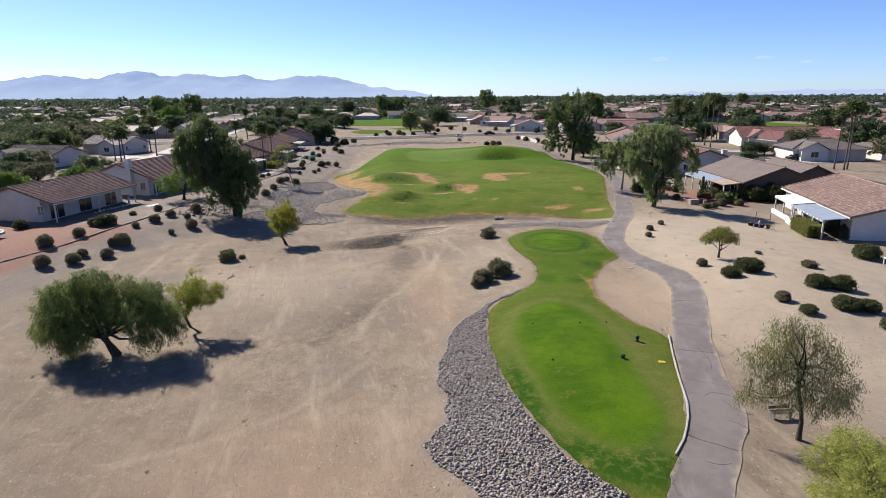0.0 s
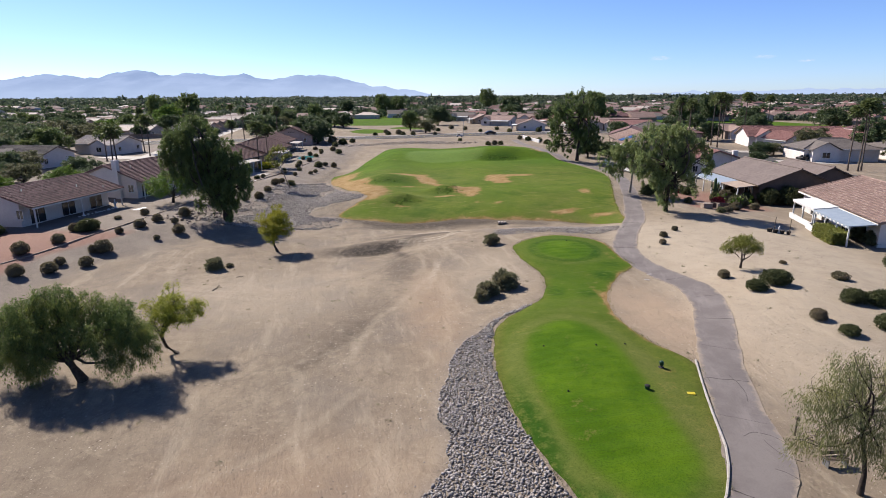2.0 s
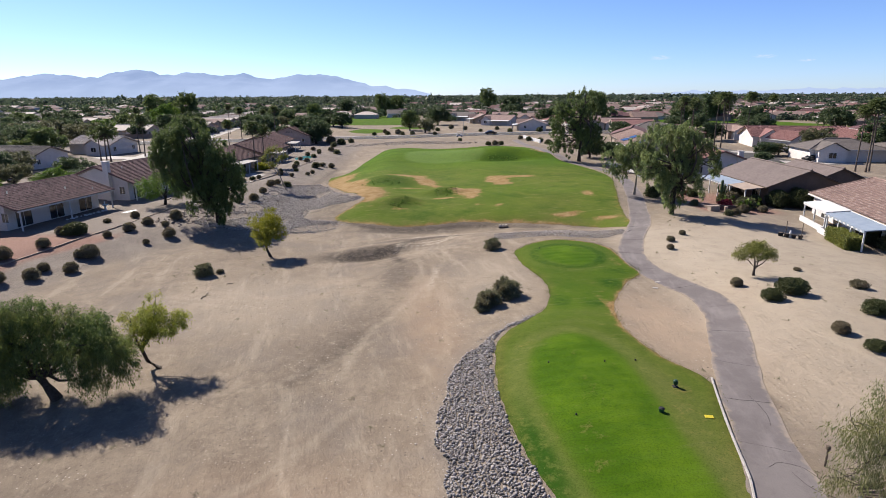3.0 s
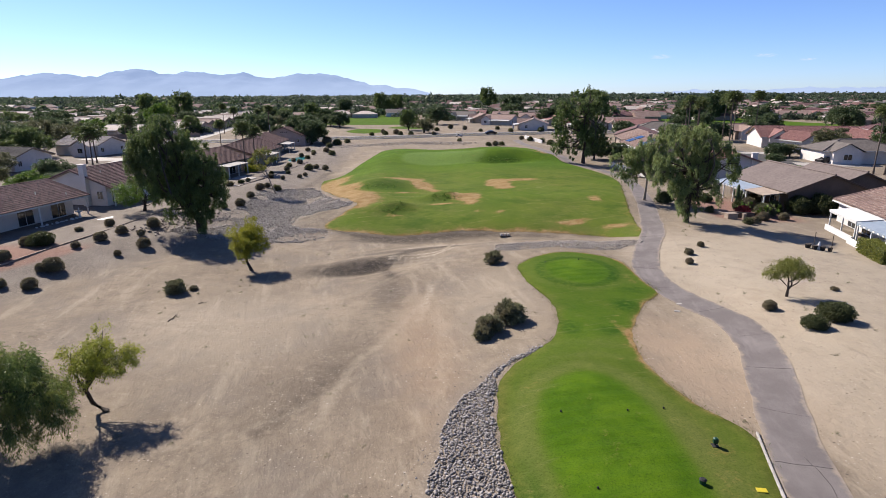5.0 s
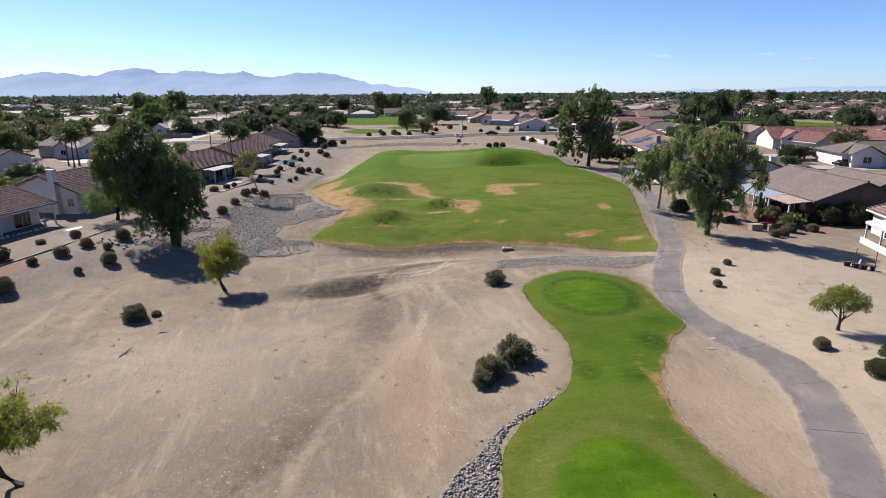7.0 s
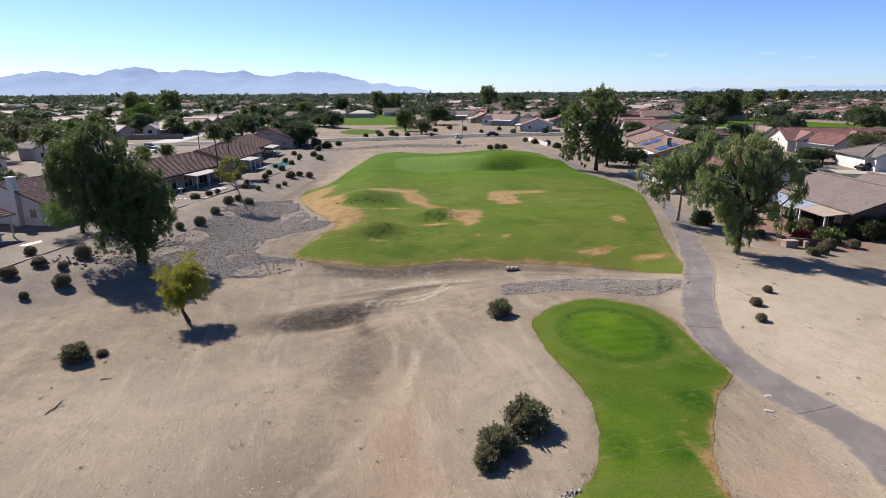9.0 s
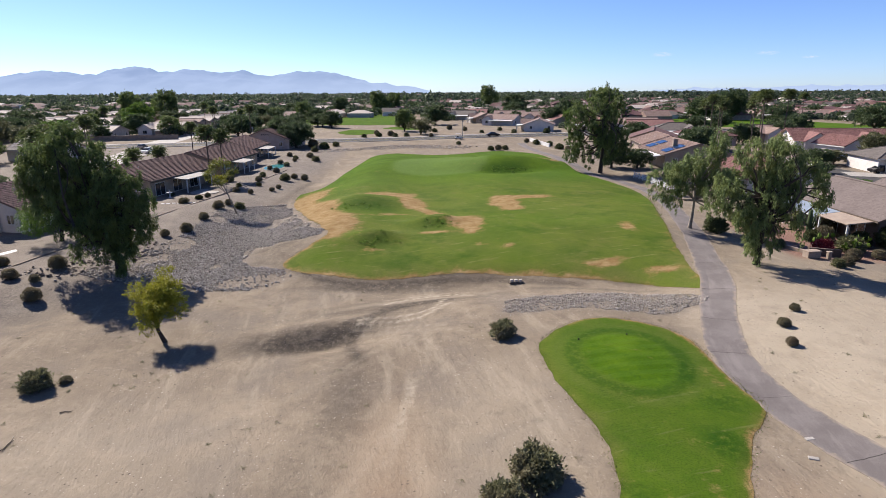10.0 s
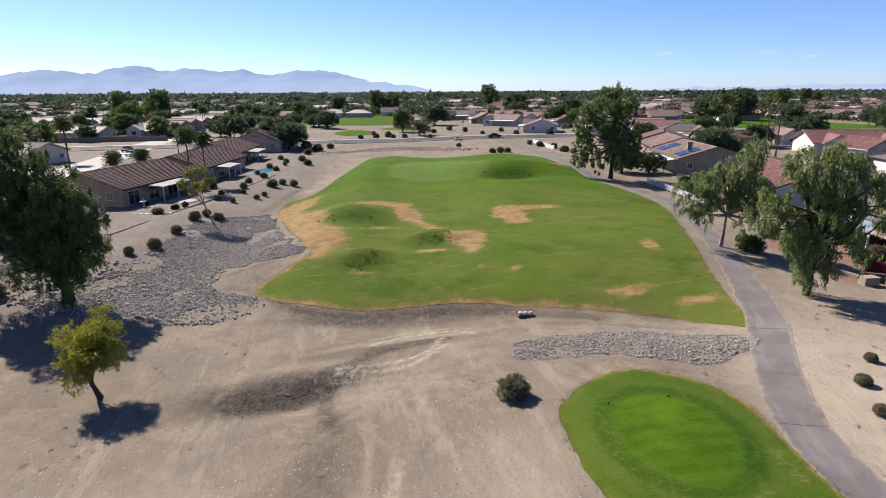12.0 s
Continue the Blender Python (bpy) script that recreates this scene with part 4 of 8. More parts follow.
small = [(-0.5, 0.1, 3.2, 0.9, 0.8, 0.7), (0.3, 0.1, 3.7, 0.8, 0.8, 0.6), (0.9, -0.1, 3.0, 0.7, 0.7, 0.6), (-0.1, 0.5, 3.8, 0.7, 0.7, 0.55), (1.2, 0.2, 3.4, 0.6, 0.6, 0.5), (0.2, -0.5, 2.9, 0.6, 0.6, 0.5), (-1.0, 0.0, 3.6, 0.5, 0.5, 0.5)]
tree("mesquite_tree", -18.6, 40.1, "small yellow-green mesquite leaning over the wash on forked trunks", "lime", [(b[0] * 1.25, b[1] * 1.25, b[2] + 0.1, *[1.15 * r for r in b[3:]]) for b in small], [(0.2, 0, 0), (-0.5, 0, 0.6), (-0.8, 0, 1.4), (-0.4, 0, 2.4)], 0.11, 10500, (0.15, 0.045), 0.45, seed=5, strand=0.35, stems=2, deep=0.8)
yel = [(-0.5, 0, 3.1, 1.1, 1.0, 0.9), (0.4, 0.2, 3.6, 1.0, 1.0, 0.8), (-0.9, 0.1, 3.9, 0.8, 0.8, 0.6), (0.9, 0, 2.8, 0.8, 0.8, 0.7), (-0.2, -0.5, 2.7, 0.8, 0.7, 0.6), (0.1, 0.4, 4.2, 0.7, 0.7, 0.5)]
tree("palo_verde_tree", -19.0, 66.7, "small bright yellow palo verde with a leaning dark trunk", "yellow", [(b[0] * 1.3, b[1] * 1.3, b[2], *[1.2 * r for r in b[3:]]) for b in yel], [(0.1, 0, 0), (-0.3, 0, 0.8), (-0.5, 0, 1.8)], 0.14, 15000, (0.16, 0.06), 0.3, seed=6, deep=1.0)
gum = [(-4.2, 0, 12.8, 1.6, 1.5, 1.2), (-2.7, 0.3, 12.7, 1.2, 1.2, 1.0), (-6.2, 0, 11.5, 1.3, 1.3, 1.3), (-6.6, 0, 9.6, 1.3, 1.3, 1.5), (-4.6, -0.4, 10.4, 1.7, 1.6, 1.5), (-7.0, 0.2, 7.7, 1.0, 1.1, 1.4), (-5.3, 0, 7.7, 1.4, 1.4, 1.5),
       (-1.0, 0, 11.3, 1.2, 1.2, 1.3), (0.4, 0.2, 10.2, 1.1, 1.1, 1.3), (-2.4, -0.6, 9.0, 1.8, 1.6, 1.7), (0.2, -0.4, 8.2, 1.5, 1.5, 1.5), (2.2, 0.2, 8.7, 0.9, 1.0, 1.0), (2.9, 0, 7.0, 1.0, 1.1, 1.5), (-3.4, -0.4, 6.2, 1.4, 1.4, 1.5), (-1.2, -0.8, 5.8, 1.8, 1.6, 1.8),
       (1.4, -0.6, 5.6, 1.7, 1.5, 1.7), (3.2, 0, 4.9, 0.8, 0.8, 1.3), (-2.4, 0, 3.9, 1.0, 1.0, 1.2), (0, -0.6, 3.5, 1.4, 1.3, 1.5), (1.8, -0.3, 3.3, 1.0, 1.0, 1.3), (0.8, 0, 2.0, 0.8, 0.8, 0.9), (-1, 1.2, 8.0, 1.8, 1.5, 2.0)]
tree("gum_tree", -30.3, 81.6, "tall dense dark green gum tree on a short trunk", "gum", gum, [(0.2, 0, 0), (0.1, 0, 1.3), (-0.4, 0.1, 3), (-1.2, 0, 6)], 0.34, 78000, (0.27, 0.09), 0.55, seed=8, stems=2, twigs=70, deep=0.35)
feather = crown_blobs(np.random.default_rng(4), 3.4, 1.8, 4.4, 10, 1.3)
tree("tree", -41.5, 90.8, "light green feathery tree in the yard of a house", "green", feather, [(0, 0, 0), (0.1, 0, 0.8), (0, 0, 1.6)], 0.12, 14000, (0.22, 0.06), 0.3, seed=9, stems=3)
thin = [(-2.4, 0.2, 6.9, 1.0, 0.9, 0.7), (-1.2, 0, 7.3, 1.0, 0.9, 0.6), (-3.2, 0, 5.7, 0.8, 0.8, 0.7), (-0.9, 0.3, 5.7, 0.8, 0.7, 0.6), (-2.1, 0, 4.7, 0.7, 0.7, 0.6), (0.2, 0, 6.2, 0.5, 0.5, 0.5)]
tree("palo_verde_tree", -28.4, 108.9, "sparse yellow-leaved tree with a thin pale leaning trunk", "yellowish", thin, [(0.2, 0, 0), (-0.4, 0, 1.4), (-0.9, 0, 2.8), (-1.4, 0, 4.2)], 0.11, 3000, (0.26, 0.08), 0.35, seed=10, bark=PALE_BARK)
# gums beside the cart path
gum_r = [(0.4, 0, 10.9, 1.0, 1.0, 0.8), (-1.0, 0, 10.6, 0.8, 0.9, 0.8), (-2.6, 0.1, 9.9, 0.8, 0.8, 0.7), (1.9, 0, 10.1, 1.0, 1.0, 0.9), (3.4, 0.2, 9.0, 1.0, 1.0, 1.0), (0.5, -0.4, 9.2, 1.1, 1.1, 1.0), (-1.4, 0.1, 8.7, 0.9, 0.9, 0.9), (2.2, 0, 7.6, 1.1, 1.1, 1.1), (4.6, 0, 7.4, 0.8, 0.8, 1.1), (-3.4, -0.1, 7.4, 1.0, 1.0, 0.9), (-4.9, 0, 6.6, 0.8, 0.8, 0.9), (-2.2, -0.3, 6.3, 1.1, 1.0, 1.0), (-3.9, 0.1, 5.6, 0.7, 0.7, 0.8),
         (0.1, -0.6, 7.2, 1.2, 1.1, 1.1), (4.9, 0.2, 5.8, 0.6, 0.6, 1.0), (-0.6, -0.6, 5.0, 1.2, 1.1, 1.1), (1.4, -0.4, 5.8, 1.0, 1.0, 1.1), (2.8, 0, 4.6, 0.7, 0.7, 1.1), (-1.9, 0, 4.4, 0.8, 0.8, 0.9), (-1.0, 0, 3.1, 0.8, 0.8, 1.0), (0.4, -0.2, 3.0, 0.8, 0.8, 1.1), (1.3, 0, 3.6, 0.6, 0.6, 0.9), (-0.5, 0, 1.5, 0.5, 0.5, 0.7), (3.6, 0.1, 3.6, 0.4, 0.4, 0.9), (0.8, 0.9, 8.4, 1.1, 1.0, 1.1)]
tree("gum_tree", 29.1, 77.4, "tall gum tree with drooping olive foliage beside the cart path", "gum_light", [(*b[:3], *[0.86 * r for r in b[3:]]) for b in gum_r], [(0, 0, 0), (0.1, 0, 1.8), (0.3, 0.1, 3.8), (0.3, 0, 6)], 0.24, 32000, (0.27, 0.08), 0.6, seed=12, twigs=80, shell=0.55, deep=0.22)
gum_l = [(-2.4, 0, 6.6, 1.4, 1.3, 1.2), (-4.2, 0, 6.0, 1.1, 1.0, 1.2), (-0.4, 0.2, 7.4, 1.5, 1.3, 1.1), (1.4, 0, 8.0, 1.2, 1.1, 1.3), (2.1, 0, 10.0, 0.9, 0.9, 1.3), (2.6, 0.2, 8.8, 0.8, 0.8, 1.1), (1.6, -0.3, 6.4, 1.3, 1.2, 1.2), (3.4, 0, 5.6, 1.2, 1.2, 1.3), (4.3, 0, 4.8, 0.7, 0.7, 1.1), (-3.0, -0.3, 4.4, 0.9, 0.9, 1.2),
         (-4.4, 0, 4.4, 0.5, 0.5, 1.0), (-1.6, -0.4, 5.2, 1.1, 1.0, 1.1), (0.3, -0.5, 5.4, 1.2, 1.1, 1.1), (2.4, -0.3, 4.4, 0.9, 0.9, 1.1), (-2.0, 0.1, 3.3, 0.5, 0.5, 0.9), (1.9, 0, 2.8, 0.4, 0.4, 1.1), (3.4, 0, 3.5, 0.5, 0.5, 0.9)]
tree("gum_tree", 28.3, 89.8, "gum tree with a bare white trunk and drooping leaves", "gum_light", [(*b[:3], *[0.88 * r for r in b[3:]]) for b in gum_l], [(0, 0, 0), (0.1, 0, 1.5), (0.2, 0, 3.2), (0.2, 0, 4.5)], 0.17, 24000, (0.27, 0.08), 0.6, bark=PALE_BARK, seed=13, twigs=60, shell=0.55, deep=0.22)
tall = [(1.6, 0, 15.0, 2.0, 2.0, 1.2), (-0.6, 0.4, 14.2, 1.8, 1.8, 1.2), (3.4, 0.2, 13.2, 1.6, 1.6, 1.2), (-3.2, 0, 12.2, 1.7, 1.7, 1.5), (0.8, -0.6, 12.2, 2.2, 2.0, 1.5), (-1.8, 0, 10.4, 2.0, 2.0, 1.5), (2.6, 0, 9.4, 2.4, 2.2, 1.8), (-4.0, 0, 9.2, 1.6, 1.6, 2.0),
        (0.2, -0.8, 7.4, 2.6, 2.2, 1.9), (3.8, 0, 6.6, 2.0, 2.0, 2.0), (-3.2, 0.2, 6.2, 2.2, 2.0, 2.0), (4.8, 0.2, 4.6, 1.4, 1.4, 1.8), (1.2, -0.8, 4.6, 2.4, 2.0, 1.8), (-4.0, 0, 4.0, 1.6, 1.6, 1.6), (-1.6, -0.6, 3.2, 1.5, 1.4, 1.4), (1, 1.5, 8.5, 2.8, 2.2, 2.6)]
tree("gum_tree", 31.2, 137.5, "very tall dark gum tree at the bend of the cart path", "gum", [(b[0] * 1.15 - 1.0, *b[1:3], b[3] * 0.92, b[4] * 0.92, b[5] * 0.9) for b in tall], [(0, 0, 0), (0, 0, 2.5), (0.3, 0, 6), (0.4, 0, 10)], 0.34, 28000, (0.40, 0.15), 0.45, seed=14, twigs=50, deep=0.5)
umb = [(-0.9, 0, 2.1, 0.75, 0.7, 0.45), (0.1, 0.2, 2.5, 0.85, 0.8, 0.45), (0.9, 0, 2.1, 0.75, 0.7, 0.45), (1.3, 0, 1.75, 0.5, 0.5, 0.4), (-0.1, -0.6, 2.1, 0.75, 0.6, 0.45), (-1.3, 0.1, 1.85, 0.5, 0.5, 0.4), (0.2, 0.7, 2.2, 0.7, 0.6, 0.45)]
tree("acacia_tree", 25.9, 51.6, "small umbrella-shaped olive green acacia on bare soil", "yellowish", umb, [(0, 0, 0), (0.05, 0, 0.7), (0, 0, 1.2)], 0.09, 8000, (0.14, 0.045), 0.15, seed=15)
wil = [(-1.4, 0, 5.4, 0.9, 0.9, 0.6), (-0.5, 0.3, 5.7, 0.9, 0.9, 0.5), (-2.4, 0, 4.7, 0.8, 0.8, 0.8), (-1.5, 0, 4.2, 1.1, 1.0, 0.9), (0.2, 0, 4.9, 1.0, 1.0, 0.8), (1.0, 0.2, 4.2, 0.9, 0.9, 0.8), (-0.3, -0.4, 3.7, 1.2, 1.1, 0.9), (1.5, 0, 3.2, 0.9, 0.9, 0.9), (-1.9, 0, 3.1, 0.9, 0.9, 1.0), (-0.7, -0.3, 2.8, 1.0, 1.0, 0.8), (0.9, -0.3, 2.5, 1.0, 1.0, 0.8),
       (2.0, 0.2, 2.2, 0.7, 0.7, 0.8), (-2.7, 0.1, 2.5, 0.5, 0.5, 0.5), (0.3, -0.2, 1.9, 0.7, 0.7, 0.4), (-0.3, 0.9, 4.1, 1.0, 0.9, 0.9), (-1.2, 0.2, 6.0, 0.5, 0.5, 0.3)]
tree("willow_acacia", 16.4, 23.2, "thin weeping acacia with sparse grey-green foliage beside the path", "willow", wil, [(0, 0, 0), (0, 0, 0.9), (-0.1, 0, 1.7), (-0.4, 0, 2.8), (-0.6, 0, 3.8)], 0.10, 27000, (0.15, 0.022), 0.7, strand=1.0, shell=0.1, seed=16, twigs=110)
tree("palo_verde_tree", 15.5, 17.7, "spreading yellow-green palo verde beside the path", "palo", crown_blobs(np.random.default_rng(2), 2.3, 0.9, 2.9, 16, 0.95, lean=(0.3, 0)), [(0, 0, 0), (0.1, 0, 0.5), (0.1, 0, 1.0)], 0.09, 46000, (0.12, 0.026), 0.2, seed=17, stems=3, twigs=90)


def shrub_template(seed, leaf, cards, size, flat, shaggy):
    """A clipped or shaggy desert shrub of radius 1: stem, and foliage over a dark twiggy core."""
    rng = np.random.default_rng(seed)
    root = thing("shrub", pose(0, 0, -500), "", "shrub", "")
    part("stem", mesh_of("stem", *join([tube(wiggle((0, 0, -0.1), (0.3 * math.cos(a), 0.3 * math.sin(a), 0.5), rng), [0.07, 0.06, 0.05, 0.04, 0.03], 5, None) for a in (0, 2, 4)]), BARK), root)
    n = cards
    o = unit(rng.normal(size=(n, 3)))
    o[:, 2] = np.where(o[:, 2] < -0.55, -o[:, 2], o[:, 2])
    lump = np.array([1 + shaggy * noise.noise(Vector(v * 2.1) + Vector((seed, 0, 0))) + 0.4 * shaggy * noise.noise(Vector(v * 5)) for v in o])[:, None]
    c = o * np.array((1, 1, flat)) * lump * rng.uniform(0.84 if shaggy < 0.3 else 0.72, 1.0, (n, 1)) + np.array((0, 0, flat * 0.72))
    c[:, 2] = np.maximum(c[:, 2], 0.03)
    v = [leaf_cards(c, (0.35 if shaggy < 0.3 else 1.0) * o + 0.9 * rng.normal(size=o.shape), size, size * 0.5, rng)]
    part("foliage", cards_mesh("foliage", np.concatenate(v), LEAF[leaf]), root)
    core = bmesh.new()
    bmesh.ops.create_icosphere(core, subdivisions=3, radius=0.78)
    for p in core.verts:
        k = 1 + shaggy * noise.noise(Vector(p.co) * 2.4 + Vector((seed, 0, 0)))
        p.co = Vector((p.co.x * k, p.co.y * k, p.co.z * k * flat + flat * 0.70))
        p.co.z = max(p.co.z, 0.05)
    me = bpy.data.meshes.new("core")
    core.to_mesh(me)
    core.free()
    me.materials.append(LEAF[leaf])
    part("core", me, root)
    return root


SHRUBS = {k: shrub_template(*v) for k, v in {
    "ball": (1, "shrub", 3000, 0.13, 0.90, 0.12), "ball_b": (2, "shrub", 3000, 0.13, 0.82, 0.18), "low": (3, "shrub", 1300, 0.2, 0.55, 0.35), "green": (4, "hedge", 3000, 0.13, 0.62, 0.25),
    "green_b": (5, "hedge", 1700, 0.19, 0.72, 0.3), "sage": (6, "olive", 1500, 0.22, 0.75, 0.35), "shaggy": (7, "creosote", 2600, 0.20, 0.8, 0.5), "red": (8, "red", 1300, 0.22, 0.7, 0.4), "yellow": (9, "yellow", 1300, 0.22, 0.6, 0.4)}.items()}
SAY = {"ball": "round clipped grey-green desert shrub", "ball_b": "rounded brownish desert shrub", "low": "low flat brownish desert shrub", "green": "low dense green shrub", "green_b": "rounded dark green shrub",
       "sage": "pale sage-green desert shrub", "shaggy": "shaggy olive-green creosote shrub", "red": "crimson flowering shrub", "yellow": "bright yellow-green low shrub"}


def shrub(kind, x, y, r, where, group="", tall=1.0):
    ob = copy_thing(SHRUBS[kind], pose(x, y, height(x, y), 0, 0, (x * 37 + y * 91) % 360) @ Matrix.Diagonal((r, r * (0.9 + 0.2 * ((x * 7) % 1)), r * tall, 1)))
    return tagged(ob, SAY[kind] + " " + where, "shrub", group)


BANK = "shrubs on the bank"
for k, (x, y, r) in enumerate([(-44.6, 62, 1.1), (-43.4, 66.3, 0.95), (-41.4, 56.6, 1.0), (-39.3, 58.3, 0.95), (-39.7, 60.6, 0.75), (-37.2, 60.9, 0.9), (-38.7, 64.8, 0.75), (-37.9, 65.3, 1.25), (-45, 71.8, 0.85), (-39.3, 71.3, 0.6),
                               (-38.2, 74.1, 0.92), (-34.5, 70.6, 0.5), (-33.2, 73.7, 0.95), (-37.5, 77.2, 0.85), (-35.4, 80.6, 1.05), (-35.1, 76.9, 0.6), (-34.2, 88.5, 1.2), (-31.8, 94.5, 0.7), (-30.4, 97.2, 1.0), (-30.9, 103.7, 0.85)]):
    shrub(("ball", "ball_b", "ball")[k % 3], x, y, 0.78 * r, "on the gravel bank", BANK)
for k, (x, y, r) in enumerate([(-31.4, 110.3, 1.0), (-30.9, 113, 0.7), (-28.9, 111.8, 0.9), (-33.3, 123.2, 0.7), (-30.7, 122.5, 0.6), (-31.6, 129.8, 0.6), (-28.5, 127, 0.6), (-28.1, 129.8, 0.6), (-29.1, 137.9, 1.15), (-28.3, 141.7, 0.8), (-26.2, 141.5, 0.9),
                               (-29.5, 167.5, 1.1), (-32.2, 173.4, 1.1), (-32.9, 134, 0.8), (-34, 140, 0.8), (-33, 146, 0.9), (-35.5, 150, 0.7), (-33.5, 156, 0.8), (-36, 160, 0.9), (-34, 165, 0.7), (-35, 170, 0.8), (-38, 176, 0.9), (-36, 118, 0.6), (-34.5, 128, 0.6)]):
    shrub(("ball_b", "ball", "sage")[k % 3], x, y, 0.82 * r, "on the bank below the houses", BANK)
for kind, x, y, r, where in [("green", -43.4, 71.9, 1.6, "beside a house"), ("ball", -41.2, 81.3, 0.7, "at the edge of a yard"), ("low", -43.6, 78.9, 0.55, "in a gravel yard"), ("green_b", -53.4, 70.5, 1.0, "in a ring of white stones"),
                             ("low", -37.7, 113.2, 0.95, "in a gravel yard"), ("green_b", -42.4, 119.3, 0.6, "beside a fountain"), ("green", -36.7, 116.3, 0.7, "by a stone border"), ("yellow", -39.5, 131.5, 1.6, "under a palm"),
                             ("sage", -38.5, 134, 1.1, "below the patio"), ("shaggy", -23.5, 59.9, 0.95, "alone in the dry wash"), ("shaggy", 5.2, 64.2, 0.9, "beside the rock ditch"), ("shaggy", 5.1, 49.3, 1.15, "beside the tee"),
                             ("shaggy", 3.6, 47.7, 0.95, "beside the tee"), ("shaggy", 3.0, 46.7, 0.7, "beside the tee"), ("low", -22.2, 60.6, 0.45, "beside a green shrub in the wash")]:
    shrub(kind, x, y, 0.85 * r, where)
for kind, x, y, r in [("ball_b", 22.6, 60.9, 0.52), ("ball_b", 23.7, 63.7, 0.56), ("ball_b", 25.9, 66.2, 0.5), ("ball_b", 23.2, 49, 0.65), ("green", 23.9, 45.2, 1.05), ("green", 26.0, 46.4, 1.5), ("low", 32.4, 48.3, 0.85), ("green", 29.0, 42.0, 1.25),
                      ("green_b", 30.7, 41.7, 1.15), ("ball_b", 24.5, 38.8, 0.72), ("green", 24.9, 36.4, 0.8), ("green", 27.9, 37.1, 1.2), ("green", 29.3, 36.9, 1.05), ("sage", 28.6, 34, 0.75), ("green", 41, 53.2, 1.75), ("sage", 44.8, 61.5, 1.4), ("low", 30.4, 53, 0.4)]:
    shrub(kind, x, y, 0.72 * r, "on bare soil by the path", "shrubs east of the path")
for kind, x, y, r, tall in [("ball", 41.5, 87.2, 1.05, 1), ("sage", 41.4, 83, 1.15, 1), ("ball", 39.7, 80.1, 0.7, 1), ("ball_b", 42.5, 80.6, 0.62, 1), ("ball", 44, 91, 1.0, 1), ("sage", 36.2, 77, 0.55, 1), ("red", 38.4, 82.6, 0.9, 1.1), ("green_b", 43.6, 84.8, 0.9, 1.3), ("green_b", 40, 86.8, 0.8, 1.2),
                            ("green_b", 30.8, 89, 1.15, 1), ("green", 46.4, 84.2, 1.5, 1.4), ("green", 49, 83.7, 1.7, 1.4), ("green", 51.5, 83.4, 1.5, 1.3), ("green_b", 38, 92, 0.9, 1), ("sage", 36.5, 96, 0.9, 1), ("red", 37.2, 93.5, 0.5, 1), ("sage", 32, 93, 0.6, 1),
                            ("green_b", 49, 62.6, 2.6, 1.0), ("sage", 45.5, 64, 1.2, 1.4), ("ball_b", 37.5, 77.8, 0.6, 1), ("sage", 34.6, 83.5, 0.6, 1)]:
    shrub(kind, x, y, r, "in a gravel yard", "shrubs in the east yards", tall)
for k, (x, y, r) in enumerate([(14.2, 184.6, 1.2), (16.2, 184.8, 1.3), (18.1, 185.2, 1.2), (33, 186, 1.6), (34.5, 182, 1.2), (32, 196, 1.4), (29, 201, 1.5), (27, 207, 1.2), (6, 203, 1.0), (36, 178, 1.1), (38, 172, 1.3), (-34, 187, 1.5), (-33, 195, 2.0), (-37, 199, 2.2), (-31, 203, 1.4),
                               (-52, 245, 2.0), (-50, 251, 2.0), (-48, 243, 1.8), (-22, 240, 1.6), (-18, 243, 1.8), (-16, 239, 1.4), (-27, 237, 1.3), (-24, 250, 1.5), (-12, 240, 1.4), (-2, 259, 1.6), (10, 262, 1.6), (24, 262, 1.5), (16, 250, 1.2), (4, 272, 1.8), (28, 247, 1.5), (40, 246, 2.0), (-3, 236, 1.2)]):
    shrub(("green_b", "ball", "sage")[k % 3], x, y, 0.72 * r, "near the road", "shrubs near the road")
for root in list(SHRUBS.values()):
    for o in (*root.children_recursive, root):
        bpy.data.objects.remove(o)


def palm_template(seed, tall, spread):
    """A fan palm: ringed tapering trunk, skirt of dead fronds, head of arching fronds with leaflets."""
    rng = np.random.default_rng(seed)
    root = thing("palm_tree", pose(0, 0, -500), "", "palm")
    line = [(0.25 * math.sin(u * 2 + seed) * u, 0.15 * math.sin(u * 3) * u, tall * u) for u in np.linspace(0, 1, 12)]
    part("trunk", mesh_of("trunk", *tube(line, [0.24 if i == 0 else 0.135 - 0.004 * i + 0.010 * (i % 2) for i in range(12)], 9, None), PALM_BARK, True), root)
    head = np.array(line[-1])
    live, dead = [], []
    for i in range(64):
        a, up = i * 2.4, (i / 64)
        ang = radians(-70 + 145 * up)
        d0 = np.array((math.cos(a) * math.cos(ang), math.sin(a) * math.cos(ang), math.sin(ang)))
        n, l = 9, spread * (0.55 if up < 0.25 else 1.0) * rng.uniform(0.85, 1.1)
        u = np.linspace(0.15, 1, n)[:, None]
        c = head + d0 * l * u + np.array((0, 0, -1)) * l * 0.45 * u**2
        side = unit(np.cross(d0, (0, 0, 1.0)))
        for s in (-1, 1):
            d = d0 * 0.7 + s * side * 0.8 + np.array((0, 0, -0.35)) + 0.15 * rng.normal(size=(n, 3))
            (dead if up < 0.25 else live).append(leaf_cards(c, d, spread * 0.42, 0.17, rng))
    part("dead_fronds", cards_mesh("dead_fronds", np.concatenate(dead), WOOD), root)
    part("fronds", cards_mesh("fronds", np.concatenate(live), LEAF["palm"]), root)
    return root


